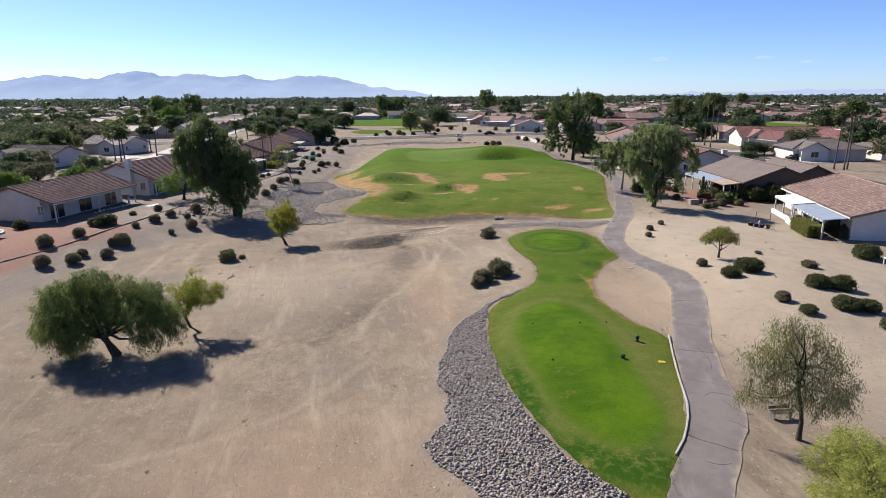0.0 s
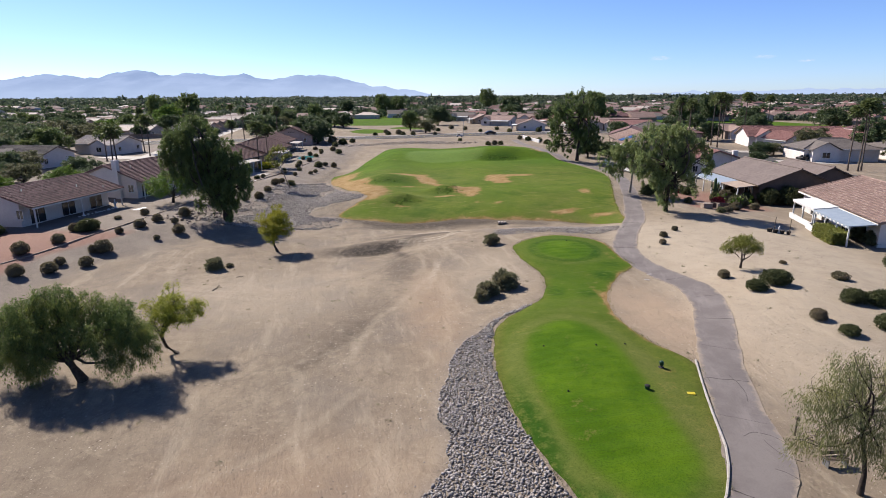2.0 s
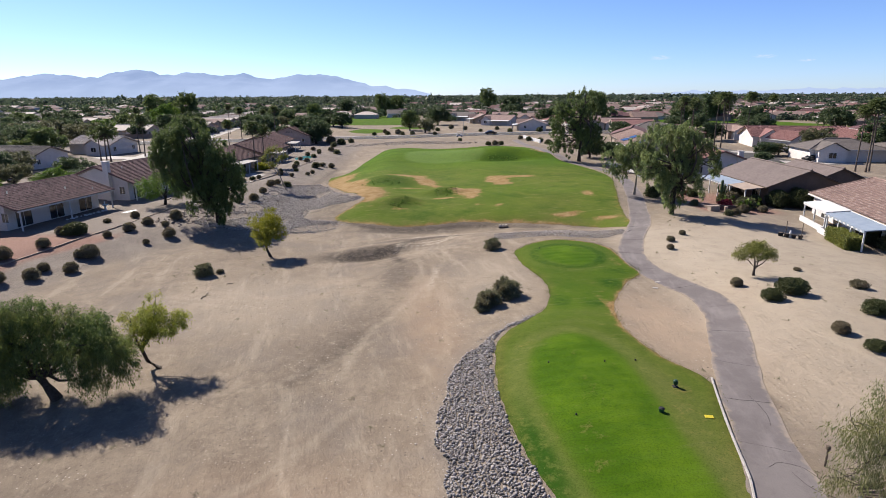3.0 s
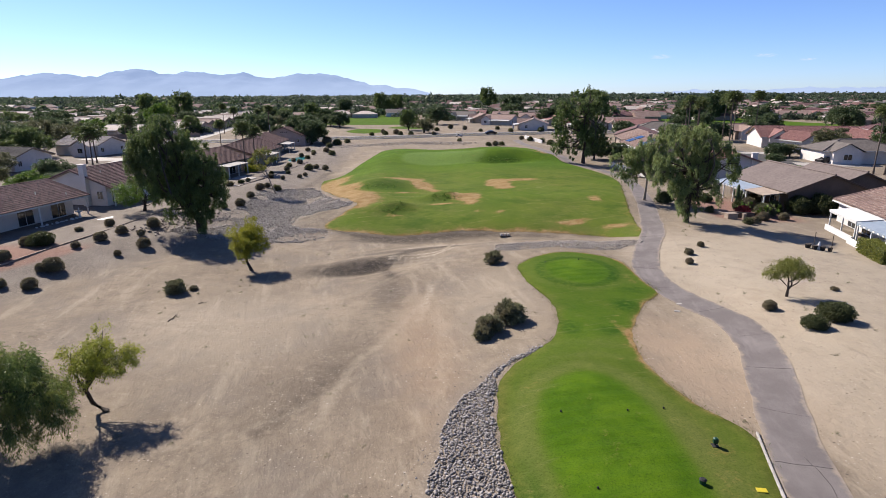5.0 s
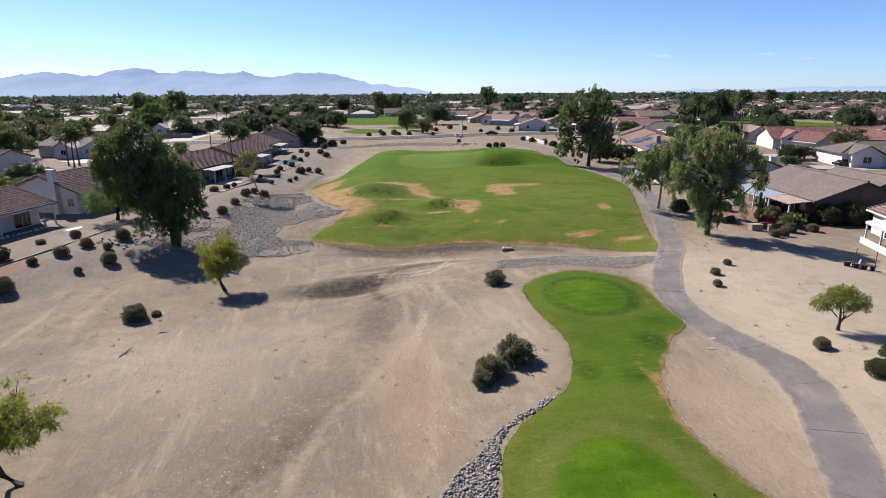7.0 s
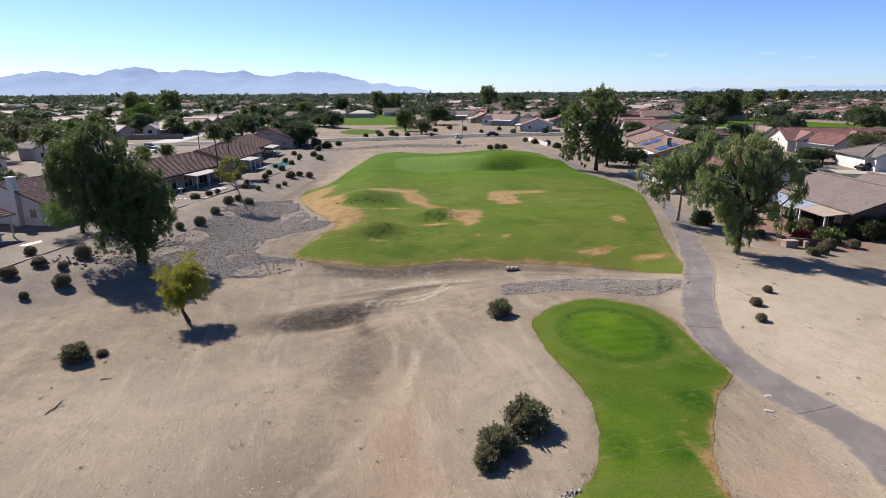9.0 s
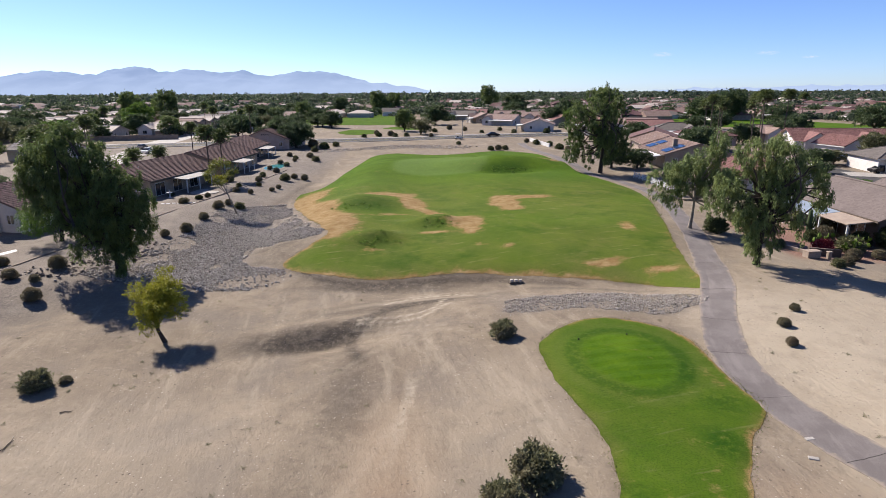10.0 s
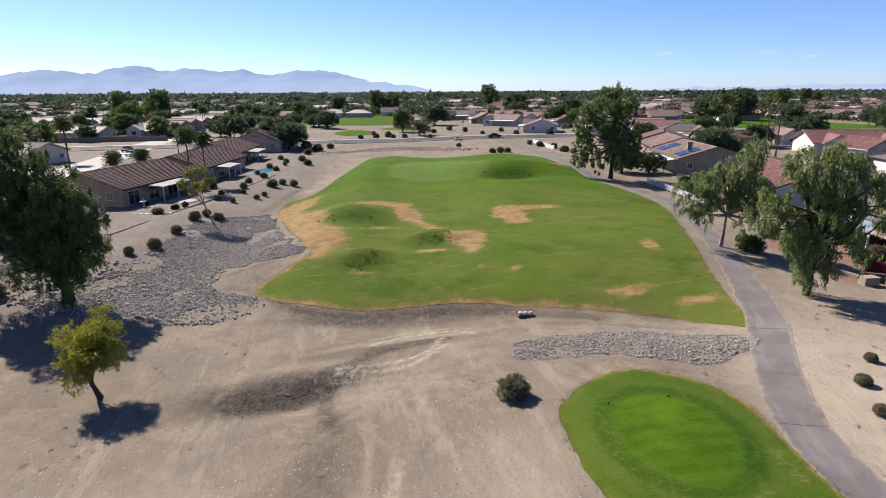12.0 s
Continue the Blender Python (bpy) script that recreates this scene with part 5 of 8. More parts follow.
PALMS = [palm_template(1, 9.0, 1.7), palm_template(2, 12.0, 1.6), palm_template(3, 6.5, 1.8), palm_template(4, 3.4, 2.2)]
for k, x, y, s, where in [(2, -84.7, 148.9, 1.15, "among houses"), (2, -81.7, 146.2, 1.2, "among houses"), (2, -82.6, 149.5, 1.25, "among houses"), (0, -86.6, 171.6, 1.1, "beside a pale house"), (0, -79.8, 160.9, 1.1, "beside a pale house"), (0, -41.2, 132.5, 1.05, "behind the bank"),
                          (0, -40.6, 137.6, 0.95, "behind the bank"), (0, -62, 174.6, 0.9, "along a street"), (1, -73.8, 220, 0.9, "along a street"), (1, -78, 232, 0.85, "along a street"), (1, -71, 238, 0.8, "along a street"), (1, -90, 253, 0.95, "along a street"), (0, -131.9, 259, 1.1, "among houses"),
                          (1, 82.2, 120, 1.0, "beside a driveway"), (1, 83.3, 118.6, 1.08, "beside a driveway"), (1, 84.8, 119.8, 1.1, "beside a driveway"), (0, 85.9, 206, 1.3, "by the far fairway"), (1, 95.9, 202.7, 1.15, "by the far fairway"), (0, 88.6, 223.5, 1.25, "by the far fairway"),
                          (1, 80, 200, 1.1, "by the far fairway"), (1, 90.7, 218, 1.05, "by the far fairway"), (1, 81.2, 179, 1.15, "behind a red roof"), (1, 79.7, 171.8, 1.2, "behind a red roof"), (1, 100.9, 198.8, 1.2, "by the far fairway"), (1, 140, 255, 1.1, "by the far fairway"),
                          (3, -101, 145, 1.3, "beside a pale house"), (3, 44, 113.5, 0.9, "in a yard"), (3, -68, 157, 0.9, "beside the street"), (3, -65, 163, 0.9, "beside the street"), (3, 66, 165, 1.0, "among houses"), (0, 56, 240, 1.2, "among houses"), (0, 118, 250, 1.2, "by the far fairway"), (1, -58, 208, 0.95, "behind a house")]:
    tagged(copy_thing(PALMS[k], pose(x, y, terrain(x, y) - 0.05, 0, 0, x * 77 % 360) @ Matrix.Diagonal((s, s, s, 1))), "tall slender fan palm " + where if k < 3 else "short bushy palm " + where, "palm", "palms")
for root in PALMS:
    for o in (*root.children_recursive, root):
        bpy.data.objects.remove(o)


def wide_template(seed, leaf, cards, size, squat):
    """A broad garden tree, unit height about 6 m."""
    rng = np.random.default_rng(seed)
    blobs = crown_blobs(rng, 3.0, 2.0, 5.6 * squat, 13, 1.45, 0.8)
    return tree("tree", 0, -300, "", leaf, blobs, [(0, 0, 0), (0.1, 0, 0.9), (0, 0.1, 2.0)], 0.22, cards, size, 0.15, seed=seed, twigs=10)


WIDE = [wide_template(31, "dark", 10500, (0.30, 0.20), 1.0), wide_template(32, "gum", 10500, (0.30, 0.20), 1.15), wide_template(33, "green", 10000, (0.30, 0.20), 0.95), wide_template(34, "dark", 10500, (0.30, 0.20), 0.85), wide_template(35, "olive", 9000, (0.28, 0.18), 0.9)]
TREE_SAY = ["broad dark green shade tree", "tall dense grey-green tree", "leafy bright green tree", "low spreading dark green tree", "pale olive garden tree"]


def far_tree(k, x, y, s, where, tall=1.0):
    return tagged(copy_thing(WIDE[k], pose(x, y, terrain(x, y) - 0.1, 0, 0, (x * 53 + y * 29) % 360) @ Matrix.Diagonal((s, s, s * tall, 1))), TREE_SAY[k] + " " + where, "tree", "shade trees")


for k, x, y, s, tall in [(3, -108, 147, 1.3, 0.9), (4, -116, 152, 1.4, 0.9), (3, -124, 168, 1.5, 0.9), (0, -132, 178, 1.5, 0.85), (4, -137, 188, 1.6, 0.85), (3, -148, 206, 1.6, 0.85), (0, -156, 216, 1.6, 0.85), (3, -150, 232, 1.7, 0.85), (0, -164, 262, 1.7, 0.9), (4, -92, 130, 1.0, 0.8), (3, -84, 112, 0.9, 0.8), (0, -90, 122, 1.0, 0.8), (2, -70, 92, 0.8, 0.9), (3, -76, 88, 0.9, 0.8), (0, -108, 128, 1.1, 0.9), (3, 105, 208, 1.4, 0.8), (0, 88, 196, 1.2, 0.8), (4, 84, 150, 0.8, 0.7), (3, 100, 146, 0.8, 0.7), (0, 112, 212, 1.5, 0.85), (3, 66, 222, 1.2, 0.8),
                         (1, -75, 352, 1.5, 1.0), (0, -59, 309, 1.6, 0.85), (0, -49, 292, 1.5, 0.8), (3, -55, 300, 1.4, 0.8), (1, -14.5, 268, 1.25, 1.0), (4, -7.2, 249, 1.35, 0.75), (0, -2.2, 309, 1.9, 0.8), (0, -74, 464, 1.9, 1.0), (1, -46, 460, 1.9, 1.2), (1, -35, 458, 1.9, 1.1), (3, 45, 377, 2.0, 0.8),
                         (2, -131, 284, 1.9, 1.0), (2, -125, 268, 1.4, 0.9), (1, -151, 316, 1.9, 1.2), (1, -142, 332, 2.0, 1.2), (3, -73, 240, 1.6, 0.9), (0, -80, 249, 1.2, 0.8), (0, -62, 232, 1.0, 0.7), (0, -42, 199, 1.5, 0.8), (3, -46, 206, 1.8, 0.9), (1, 46, 602, 2.6, 1.1), (0, 47, 403, 2.4, 0.9),
                         (3, 99, 253, 1.3, 0.8), (3, 127, 312, 2.3, 0.95), (0, 112, 262, 1.3, 0.8), (0, 134, 258, 1.7, 0.9), (3, 158, 240, 1.9, 0.9), (4, 93, 150, 1.2, 1), (0, 62, 166, 1.4, 0.8), (3, 70, 181, 1.6, 0.7), (3, -72, 118, 1.0, 0.8), (4, -78, 110, 0.9, 0.8), (0, -64, 106, 0.8, 0.7), (2, -66, 76, 0.8, 0.8),
                         (4, -112, 190, 1.7, 0.8), (3, -122, 176, 1.8, 0.8), (3, -120, 160, 1.6, 0.8), (2, -116, 205, 1.6, 0.8), (4, -131, 200, 1.8, 0.8), (0, -142, 186, 1.8, 0.8), (2, -64, 100, 0.9, 0.8), 
                         (2, 61, 110, 0.7, 0.7), (0, 80, 149, 0.8, 0.7), (3, 73, 137, 0.6, 0.7), (4, 100, 128, 1.3, 0.9), (0, 110, 150, 1.7, 0.8), (3, 49, 100, 0.8, 0.9), (0, 60, 300, 2.0, 1), (1, 84, 330, 2.3, 1), (0, 150, 330, 2.5, 1), (1, 108, 420, 2.2, 1), (0, 41, 146, 0.9, 0.7), (3, 41.5, 127, 0.7, 0.7), (0, 36, 147, 1.0, 0.9), (0, 52, 300, 1.6, 0.8), (2, 60, 290, 1.6, 0.8), (3, -150, 240, 1.6, 0.8), (0, -168, 232, 1.5, 0.8)]:
    far_tree(k, x, y, s, "among the houses" if abs(x) > 48 else "near the road", tall)
for k, x, y, s in ((0, -66, 300, 1.0), (3, -72, 322, 1.2), (4, -80, 296, 1.1), (0, -86, 330, 1.3), (1, -92, 352, 1.2), (3, -98, 300, 1.2), (0, -78, 275, 1.1), (4, -64, 268, 0.9), (3, -90, 392, 1.4), (0, -100, 420, 1.5)):
    far_tree(k, x, y, s, "beside the far fairway", 0.9)
rngt = np.random.default_rng(77)
for x0, x1, y0, y1, many in ((-285, -95, 228, 430, 62), (-165, -104, 128, 235, 14), (75, 330, 200, 430, 40)):
    for _ in range(many):
        x, y = rngt.uniform(x0, x1), rngt.uniform(y0, y1)
        if not (84 < x < 195 and 225 < y < 345):
            far_tree(int(rngt.choice((0, 1, 3, 4, 0, 3))), x, y, rngt.uniform(0.8, 1.5), "among the houses", rngt.uniform(0.75, 1.0))
for root in WIDE:
    for o in (*root.children_recursive, root):
        bpy.data.objects.remove(o)

# ---- houses ----


def tiled_slope(length, run, rise, tile=0.34, course=0.42, lap=0.085, wave=0.07):
    """One roof slope of curved tiles: x along the eave, y from eave (0) up to the ridge (run), in courses that overlap."""
    rows = max(2, int(math.hypot(run, rise) / course))
    cols = max(4, int(length / tile)) * 4
    xs = np.linspace(-length / 2, length / 2, cols + 1)
    up = wave * np.abs(np.cos(np.pi * (np.arange(cols + 1)) / 4))
    verts, faces = [], []
    for r in range(rows):
        for k, dz in ((0, lap), (1, 0.0)):
            v = (r + k) / rows
            verts += [(x, run * v, rise * v + dz + u) for x, u in zip(xs, up)]
    n = cols + 1
    for r in range(2 * rows - 1):
        a = r * n
        faces += [(a + i, a + i + 1, a + n + i + 1, a + n + i) for i in range(cols)]
    return verts, faces


def flat_slope(length, run, rise, top=None):
    """A plain slope, narrowing to top at the ridge for a hip."""
    t = length if top is None else top
    return [(-length / 2, 0, 0), (length / 2, 0, 0), (t / 2, run, rise), (-t / 2, run, rise)], [(0, 1, 2, 3)]


def moved(vf, m):
    return [m @ Vector(v) for v in vf[0]], vf[1]


def slab(poly, thick):
    """A plate from a polygon (list of points), thick downwards."""
    n = len(poly)
    v = [Vector(p) for p in poly] + [Vector(p) - Vector((0, 0, thick)) for p in poly]
    f = [tuple(range(n)), tuple(range(2 * n - 1, n - 1, -1))] + [(i, n + i, n + (i + 1) % n, (i + 1) % n) for i in range(n)]
    return v, f


def window(root, at, w, h, frame_mat=None, lit=None, sill=True):
    """A window or glazed door: frame with mullion, pane and sill; faces local -y."""
    at = at @ Matrix.Translation((0, -0.055, 0))
    ob = part("window", mesh_of("window", *join([moved(slab([(-w / 2, 0, h), (w / 2, 0, h), (w / 2, 0.05, h), (-w / 2, 0.05, h)], 0.07), Matrix()), slab([(-w / 2, 0, 0.07), (w / 2, 0, 0.07), (w / 2, 0.05, 0.07), (-w / 2, 0.05, 0.07)], 0.07)[0:2],
                                             slab([(-w / 2, 0, h), (-w / 2 + 0.07, 0, h), (-w / 2 + 0.07, 0.05, h), (-w / 2, 0.05, h)], h), slab([(w / 2 - 0.07, 0, h), (w / 2, 0, h), (w / 2, 0.05, h), (w / 2 - 0.07, 0.05, h)], h),
                                             slab([(-0.03, 0, h), (0.03, 0, h), (0.03, 0.05, h), (-0.03, 0.05, h)], h)]), frame_mat or WHITE), root, at)
    part("pane", box(w - 0.08, 0.03, h - 0.08, GLASS, (0, 0.033, 0.04)), ob, None, "dark glass pane")
    if sill and frame_mat is not False:
        part("sill", box(w + 0.16, 0.14, 0.06, frame_mat or WHITE, (0, 0.0, -0.062)), ob)
    return ob


def house(x, y, turn, length, width, eave, ridge, wall, roof, label, near=False, over=0.55, porch=0.0, hip=False, windows=True, glazed=False, garage=False, chimney=None, floor=None, group="houses"):
    """A one-storey house. Its ridge runs along local y; porch: how far the wall stands back under the east eave."""
    z = terrain(x, y) if floor is None else floor
    root = thing("house", pose(x, y, z, 0, 0, turn), label, "house", group)
    hw, hl = width / 2, length / 2
    wx0, wx1, wy = -hw + over, hw - over - porch, hl - over
    rise = ridge - eave
    at = lambda u: eave - 0.1 + rise * (1 - abs(u) / hw)
    pts = [(wx0, 0), (wx0, at(wx0)), (0, at(0)), (wx1, at(wx1)), (wx1, 0)]
    if hip:
        v, f = slab([(wx0, -wy, eave - 0.02), (wx1, -wy, eave - 0.02), (wx1, wy, eave - 0.02), (wx0, wy, eave - 0.02)], eave + 0.25)
    else:
        v = [(a, -wy, b if b else -0.25) for a, b in pts] + [(a, wy, b if b else -0.25) for a, b in pts]
        f = [(4, 3, 2, 1, 0), (5, 6, 7, 8, 9)] + [(i, (i + 1) % 5, 5 + (i + 1) % 5, 5 + i) for i in range(5)]
    part("wall", mesh_of("wall", v, f, STUCCO[wall]), root)
    if hip:
        run = hw
        sl = flat_slope(length, run, rise, max(0.6, length - width))
        en = flat_slope(width, run if length > width else hl, rise, 0.02)
        shapes = [moved(sl, pose(hw, 0, eave, 0, 0, 90)), moved(sl, pose(-hw, 0, eave, 0, 0, -90)), moved(en, pose(0, -hl, eave)), moved(en, pose(0, hl, eave, 0, 0, 180)), slab([(-hw, -hl, eave - 0.005), (hw, -hl, eave - 0.005), (hw, hl, eave - 0.005), (-hw, hl, eave - 0.005)], 0.16)]
        part("roof", mesh_of("roof", *join(shapes), TILE[roof]), root)
    else:
        sl = tiled_slope(length, hw, rise) if near else flat_slope(length, hw, rise)
        shapes = [moved(sl, pose(hw, 0, eave, 0, 0, 90)), moved(sl, pose(-hw, 0, eave, 0, 0, -90))]
        part("roof", mesh_of("roof", *join(shapes), TILE[roof]), root)
        k = 0.03
        deck = [slab([(0, -hl, ridge - k), (hw, -hl, eave - k), (hw, hl, eave - k), (0, hl, ridge - k)], 0.14), slab([(-hw, -hl, eave - k), (0, -hl, ridge - k), (0, hl, ridge - k), (-hw, hl, eave - k)], 0.14)]
        part("roof_deck", mesh_of("roof_deck", *join(deck), STUCCO[wall] if not near else STUCCO["tan"]), root)
    caps = [tube([(0, -hl if not hip else -max(0.3, hl - hw), ridge + 0.04), (0, hl if not hip else max(0.3, hl - hw), ridge + 0.04)], [0.13, 0.13], 8, None)]
    if near and not hip:
        caps += [tube([(s * hw, e * hl, eave + 0.06), (0, e * hl, ridge + 0.06)], [0.11, 0.11], 8, None) for s in (-1, 1) for e in (-1, 1)]
    if hip:
        q = max(0.3, hl - hw)
        caps += [tube([(s * hw, e * hl, eave + 0.02), (0, e * q, ridge + 0.04)], [0.10, 0.10], 6, None) for s in (-1, 1) for e in (-1, 1)]
    part("ridge_cap", mesh_of("ridge_cap", *join(caps), TILE[roof]), root)
    fascia = [slab([(s * (hw + 0.012) - 0.02, -hl, eave - 0.02), (s * (hw + 0.012) + 0.02, -hl, eave - 0.02), (s * (hw + 0.012) + 0.02, hl, eave - 0.02), (s * (hw + 0.012) - 0.02, hl, eave - 0.02)], 0.18) for s in (-1, 1)]
    for board in fascia:
        part("fascia", mesh_of("fascia", *board, WHITE if wall in ("white", "cream") else WOOD), root)
    for k in range(3 if near else 0):
        u, w = 0.3 + 0.25 * k, (-0.3, 0.15, 0.34)[k] * length
        vent = tube([(hw * u, w, eave + rise * (1 - u) - 0.1), (hw * u, w, eave + rise * (1 - u) + 0.38)], [0.07, 0.07], 8, None)
        part("vent_pipe", mesh_of("vent_pipe", *vent, METAL), root, None, "metal vent pipe")
    if windows:
        n = max(2, int(length / 4.5)) if near else 2
        for i in range(n):
            w = -wy + (i + 0.5) * 2 * wy / n
            if near and (porch > 0.8 or glazed):
                window(root, pose(wx1 + 0.005, w, 0.05, 0, 0, 90), 2.4, 2.05, sill=False)
            else:
                window(root, pose(wx1 + 0.005, w, 0.95, 0, 0, 90), 1.3, 1.1, sill=near)
        for u in (-0.4, 0.38) if near else (-0.3, 0.4):
            window(root, pose(u * width * 0.8, -wy - 0.005, 0.95), 1.0, 1.2, sill=near)
    if porch:
        m = max(3, int(length / 5.2))
        for i in range(m):
            w = -hl + 0.5 + i * (length - 1.0) / (m - 1)
            part("post", box(0.15, 0.15, eave - 0.18, WHITE, (hw - 0.25, w, 0), 0.01), root)
    if garage:
        door = part("garage_door", box(4.6, 0.06, 2.1, WHITE, (0, 0, 0), 0.01), root, pose(0, -wy - 0.03, 0), "white panelled garage door")
        for i in range(4):
            part("panel", box(4.4, 0.03, 0.42, WHITE, (0, -0.04, 0.06 + i * 0.51), 0.012), door)
    if chimney:
        cx, cy, top = chimney
        ch = part("chimney", box(0.9, 0.7, top, STUCCO[wall], (cx, cy, -0.1), 0.03), root)
        part("chimney_cap", box(1.05, 0.85, 0.12, STUCCO[wall], (cx, cy, top - 0.1), 0.02), ch)
    return root


def cross_gable(root, side, at_y, width, reach, hw, eave, ridge, wall, roof, end=None):
    """A gabled wing that runs from the ridge out past the eave, with a window in its end; side: -1 west, 1 east (local)."""
    top = eave + (ridge - eave) * 0.82
    x1, w = side * (hw + reach), width / 2
    inner = side * hw * 0.12
    part("wing_roof", mesh_of("wing_roof", *join([slab([(inner, at_y, top), (x1, at_y, top), (x1, at_y + s * w, eave), (inner, at_y + s * w, eave)], 0.12) for s in (-1, 1)]), TILE[roof]), root)
    xe = x1 - side * 0.4
    v = [(xe, at_y - w + 0.4, -0.2), (xe, at_y + w - 0.4, -0.2), (xe, at_y + w - 0.4, eave - 0.05), (xe, at_y, top - 0.15), (xe, at_y - w + 0.4, eave - 0.05)]
    v += [(0, b, c) for a, b, c in v]
    part("wing_wall", mesh_of("wing_wall", v, [(0, 1, 2, 3, 4), (0, 5, 6, 1), (1, 6, 7, 2), (4, 9, 5, 0)], STUCCO[end or wall]), root)
    window(root, pose(xe + side * 0.012, at_y, 0.9, 0, 0, 90 * side), 1.7, 1.3, sill=False)


def awning(root, x0, x1, y0, y1, zh, zl, material, posts, scallop=False, name="patio_cover"):
    """A lean-to patio roof on posts, falling from the house (x0) to its outer edge (x1), local metres."""
    ob = part(name, mesh_of(name, *slab([(x0, y0, zh), (x1, y0, zl), (x1, y1, zl), (x0, y1, zh)], 0.10), material), root, None, "flat metal patio cover")
    for i in range(posts):
        w = y0 + 0.2 + i * (y1 - y0 - 0.4) / (posts - 1)
        part("post", box(0.14, 0.14, zl - 0.1, WHITE, (x1 - math.copysign(0.15, x1 - x0), w, 0), 0.01), ob)
    if scallop:
        n = int(abs(y1 - y0) / 0.45)
        for i in range(n):
            part("scallop", box(0.05, 0.40, 0.22, WHITE if i % 2 else material, (x1 + 0.03, y0 + (i + 0.5) * (y1 - y0) / n, zl - 0.30), 0.02), ob)
    return ob


h1 = house(-55.6, 82.3, -9.7, 16.2, 12.6, 2.6, 4.6, "white", "maroon", "white stucco house with a maroon tile roof and porch", True, porch=1.9, group="houses on the bank")
h2 = house(-52.6, 104.2, -9.8, 18.5, 13.4, 2.7, 5.2, "white", "maroon", "white stucco house with a maroon tile roof and chimney", True, chimney=(2.1, -9.05, 6.1), porch=1.0, group="houses on the bank")
h3 = house(-49.2, 127.6, -10.5, 19.0, 13.6, 2.6, 4.8, "tan", "rust", "tan stucco house with a rust-brown tile roof", True, glazed=True, group="houses on the bank")
awning(h3, 6.6, 9.4, -4.2, 3.2, 2.5, 2.3, CONCRETE, 3)
h4 = house(-47.8, 151.0, -2, 21, 13.0, 2.6, 4.8, "tan", "rust", "tan house with a long rust-brown tile roof", True, glazed=True, group="houses on the bank")
awning(h4, 6.3, 9.2, -6.5, -0.5, 2.5, 2.3, CONCRETE, 3)
h4b = house(-51.5, 175.5, 3, 19, 13.0, 2.6, 4.8, "tan", "rust", "tan house with a rust-brown tile roof below palms", True, glazed=True, group="houses on the bank")
awning(h4b, 6.3, 9.2, -4, 4, 2.5, 2.3, CONCRETE, 3)
h5 = house(-49.5, 203, -3, 17, 15, 2.7, 5.6, "pink", "rust", "pink stucco house with a gabled rust tile roof", True, group="houses on the bank")
for k in range(4):
    part("vent", mesh_of("vent", *slab([(-0.9 + k * 0.6, -8.0, 4.3), (-0.6 + k * 0.6, -8.0, 4.3), (-0.6 + k * 0.6, -7.9, 4.3), (-0.9 + k * 0.6, -7.9, 4.3)], 0.3), DARK), h5)

r1 = house(50.5, 92.2, 0, 16.0, 11.8, 2.75, 5.0, "brown", "brown", "dark brown house with a grey-brown shingle roof", False, windows=False, group="houses east of the path")
r1["label"] = "dark brown gabled house with a grey-brown shingle roof"
aw = awning(r1, -5.8, -8.5, -2.4, 6.6, 2.65, 2.3, CANVAS, 4, True)
aw["label"] = "blue-grey awning with a scalloped edge"
part("patio_cover", mesh_of("patio_cover", *slab([(-5.8, -7.4, 2.62), (-8.5, -7.4, 2.35), (-8.5, -2.5, 2.35), (-5.8, -2.5, 2.62)], 0.1), STUCCO["tan"]), r1)
for w in (-7.2, -2.8):
    part("post", box(0.16, 0.16, 2.28, WHITE, (-8.3, w, 0), 0.01), r1)
for w in (-4.6, -0.5, 3.5):
    window(r1, pose(-5.36, w, 0.05, 0, 0, -90), 2.2, 2.05, sill=False)
window(r1, pose(3.2, -7.46, 1.0), 0.9, 1.2)
house(60.6, 98.5, 0, 12.5, 7.6, 2.55, 4.2, "brown", "brown", "low brown garage wing with a shingle roof", windows=False, group="houses east of the path")
wp = house(53.0, 68.8, -12, 21, 14.4, 2.55, 4.7, "white", "pink", "white house with a pinkish tile roof and patio covers", True, windows=False, group="houses east of the path")
cover_a = awning(wp, -7.0, -9.7, -1.5, 4.9, 2.6, 2.3, WHITE, 3, True)
cover_a["label"] = "white patio cover with a scalloped edge"
cover_b = awning(wp, -7.0, -9.7, -10.4, -1.6, 2.5, 2.2, CANVAS, 4, True)
cover_b["label"] = "blue-grey patio cover with a white edge"
part("low_wall", mesh_of("low_wall", *join([slab([(-9.9, -1.5, 0.62), (-9.7, -1.5, 0.62), (-9.7, 4.9, 0.62), (-9.9, 4.9, 0.62)], 0.9), slab([(-10.3, -6.0, 0.62), (-10.1, -6.0, 0.62), (-10.1, -1.52, 0.62), (-10.3, -1.52, 0.62)], 0.9)]), WHITE), wp, None, "low white patio wall")
for w in (-6.5, -3, 2.5, 6):
    window(wp, pose(-6.66, w, 0.05, 0, 0, -90), 2.0, 2.05, sill=False)
r2 = house(52.2, 119.5, -4, 16.5, 12.4, 2.75, 4.9, "white", "red", "white house with a red tile roof and chimney", True, chimney=(3.0, -7.7, 5.0), windows=True, group="houses east of the path")
awning(r2, -6.1, -9.0, -7.5, -1.0, 2.6, 2.4, WHITE, 3)
q1 = house(53.2, 153.5, -3, 18.5, 14, 2.8, 5.0, "tan", "pink", "tan house with a pinkish roof and solar panels", True, chimney=(-3.2, -4.0, 5.6), group="houses east of the path")
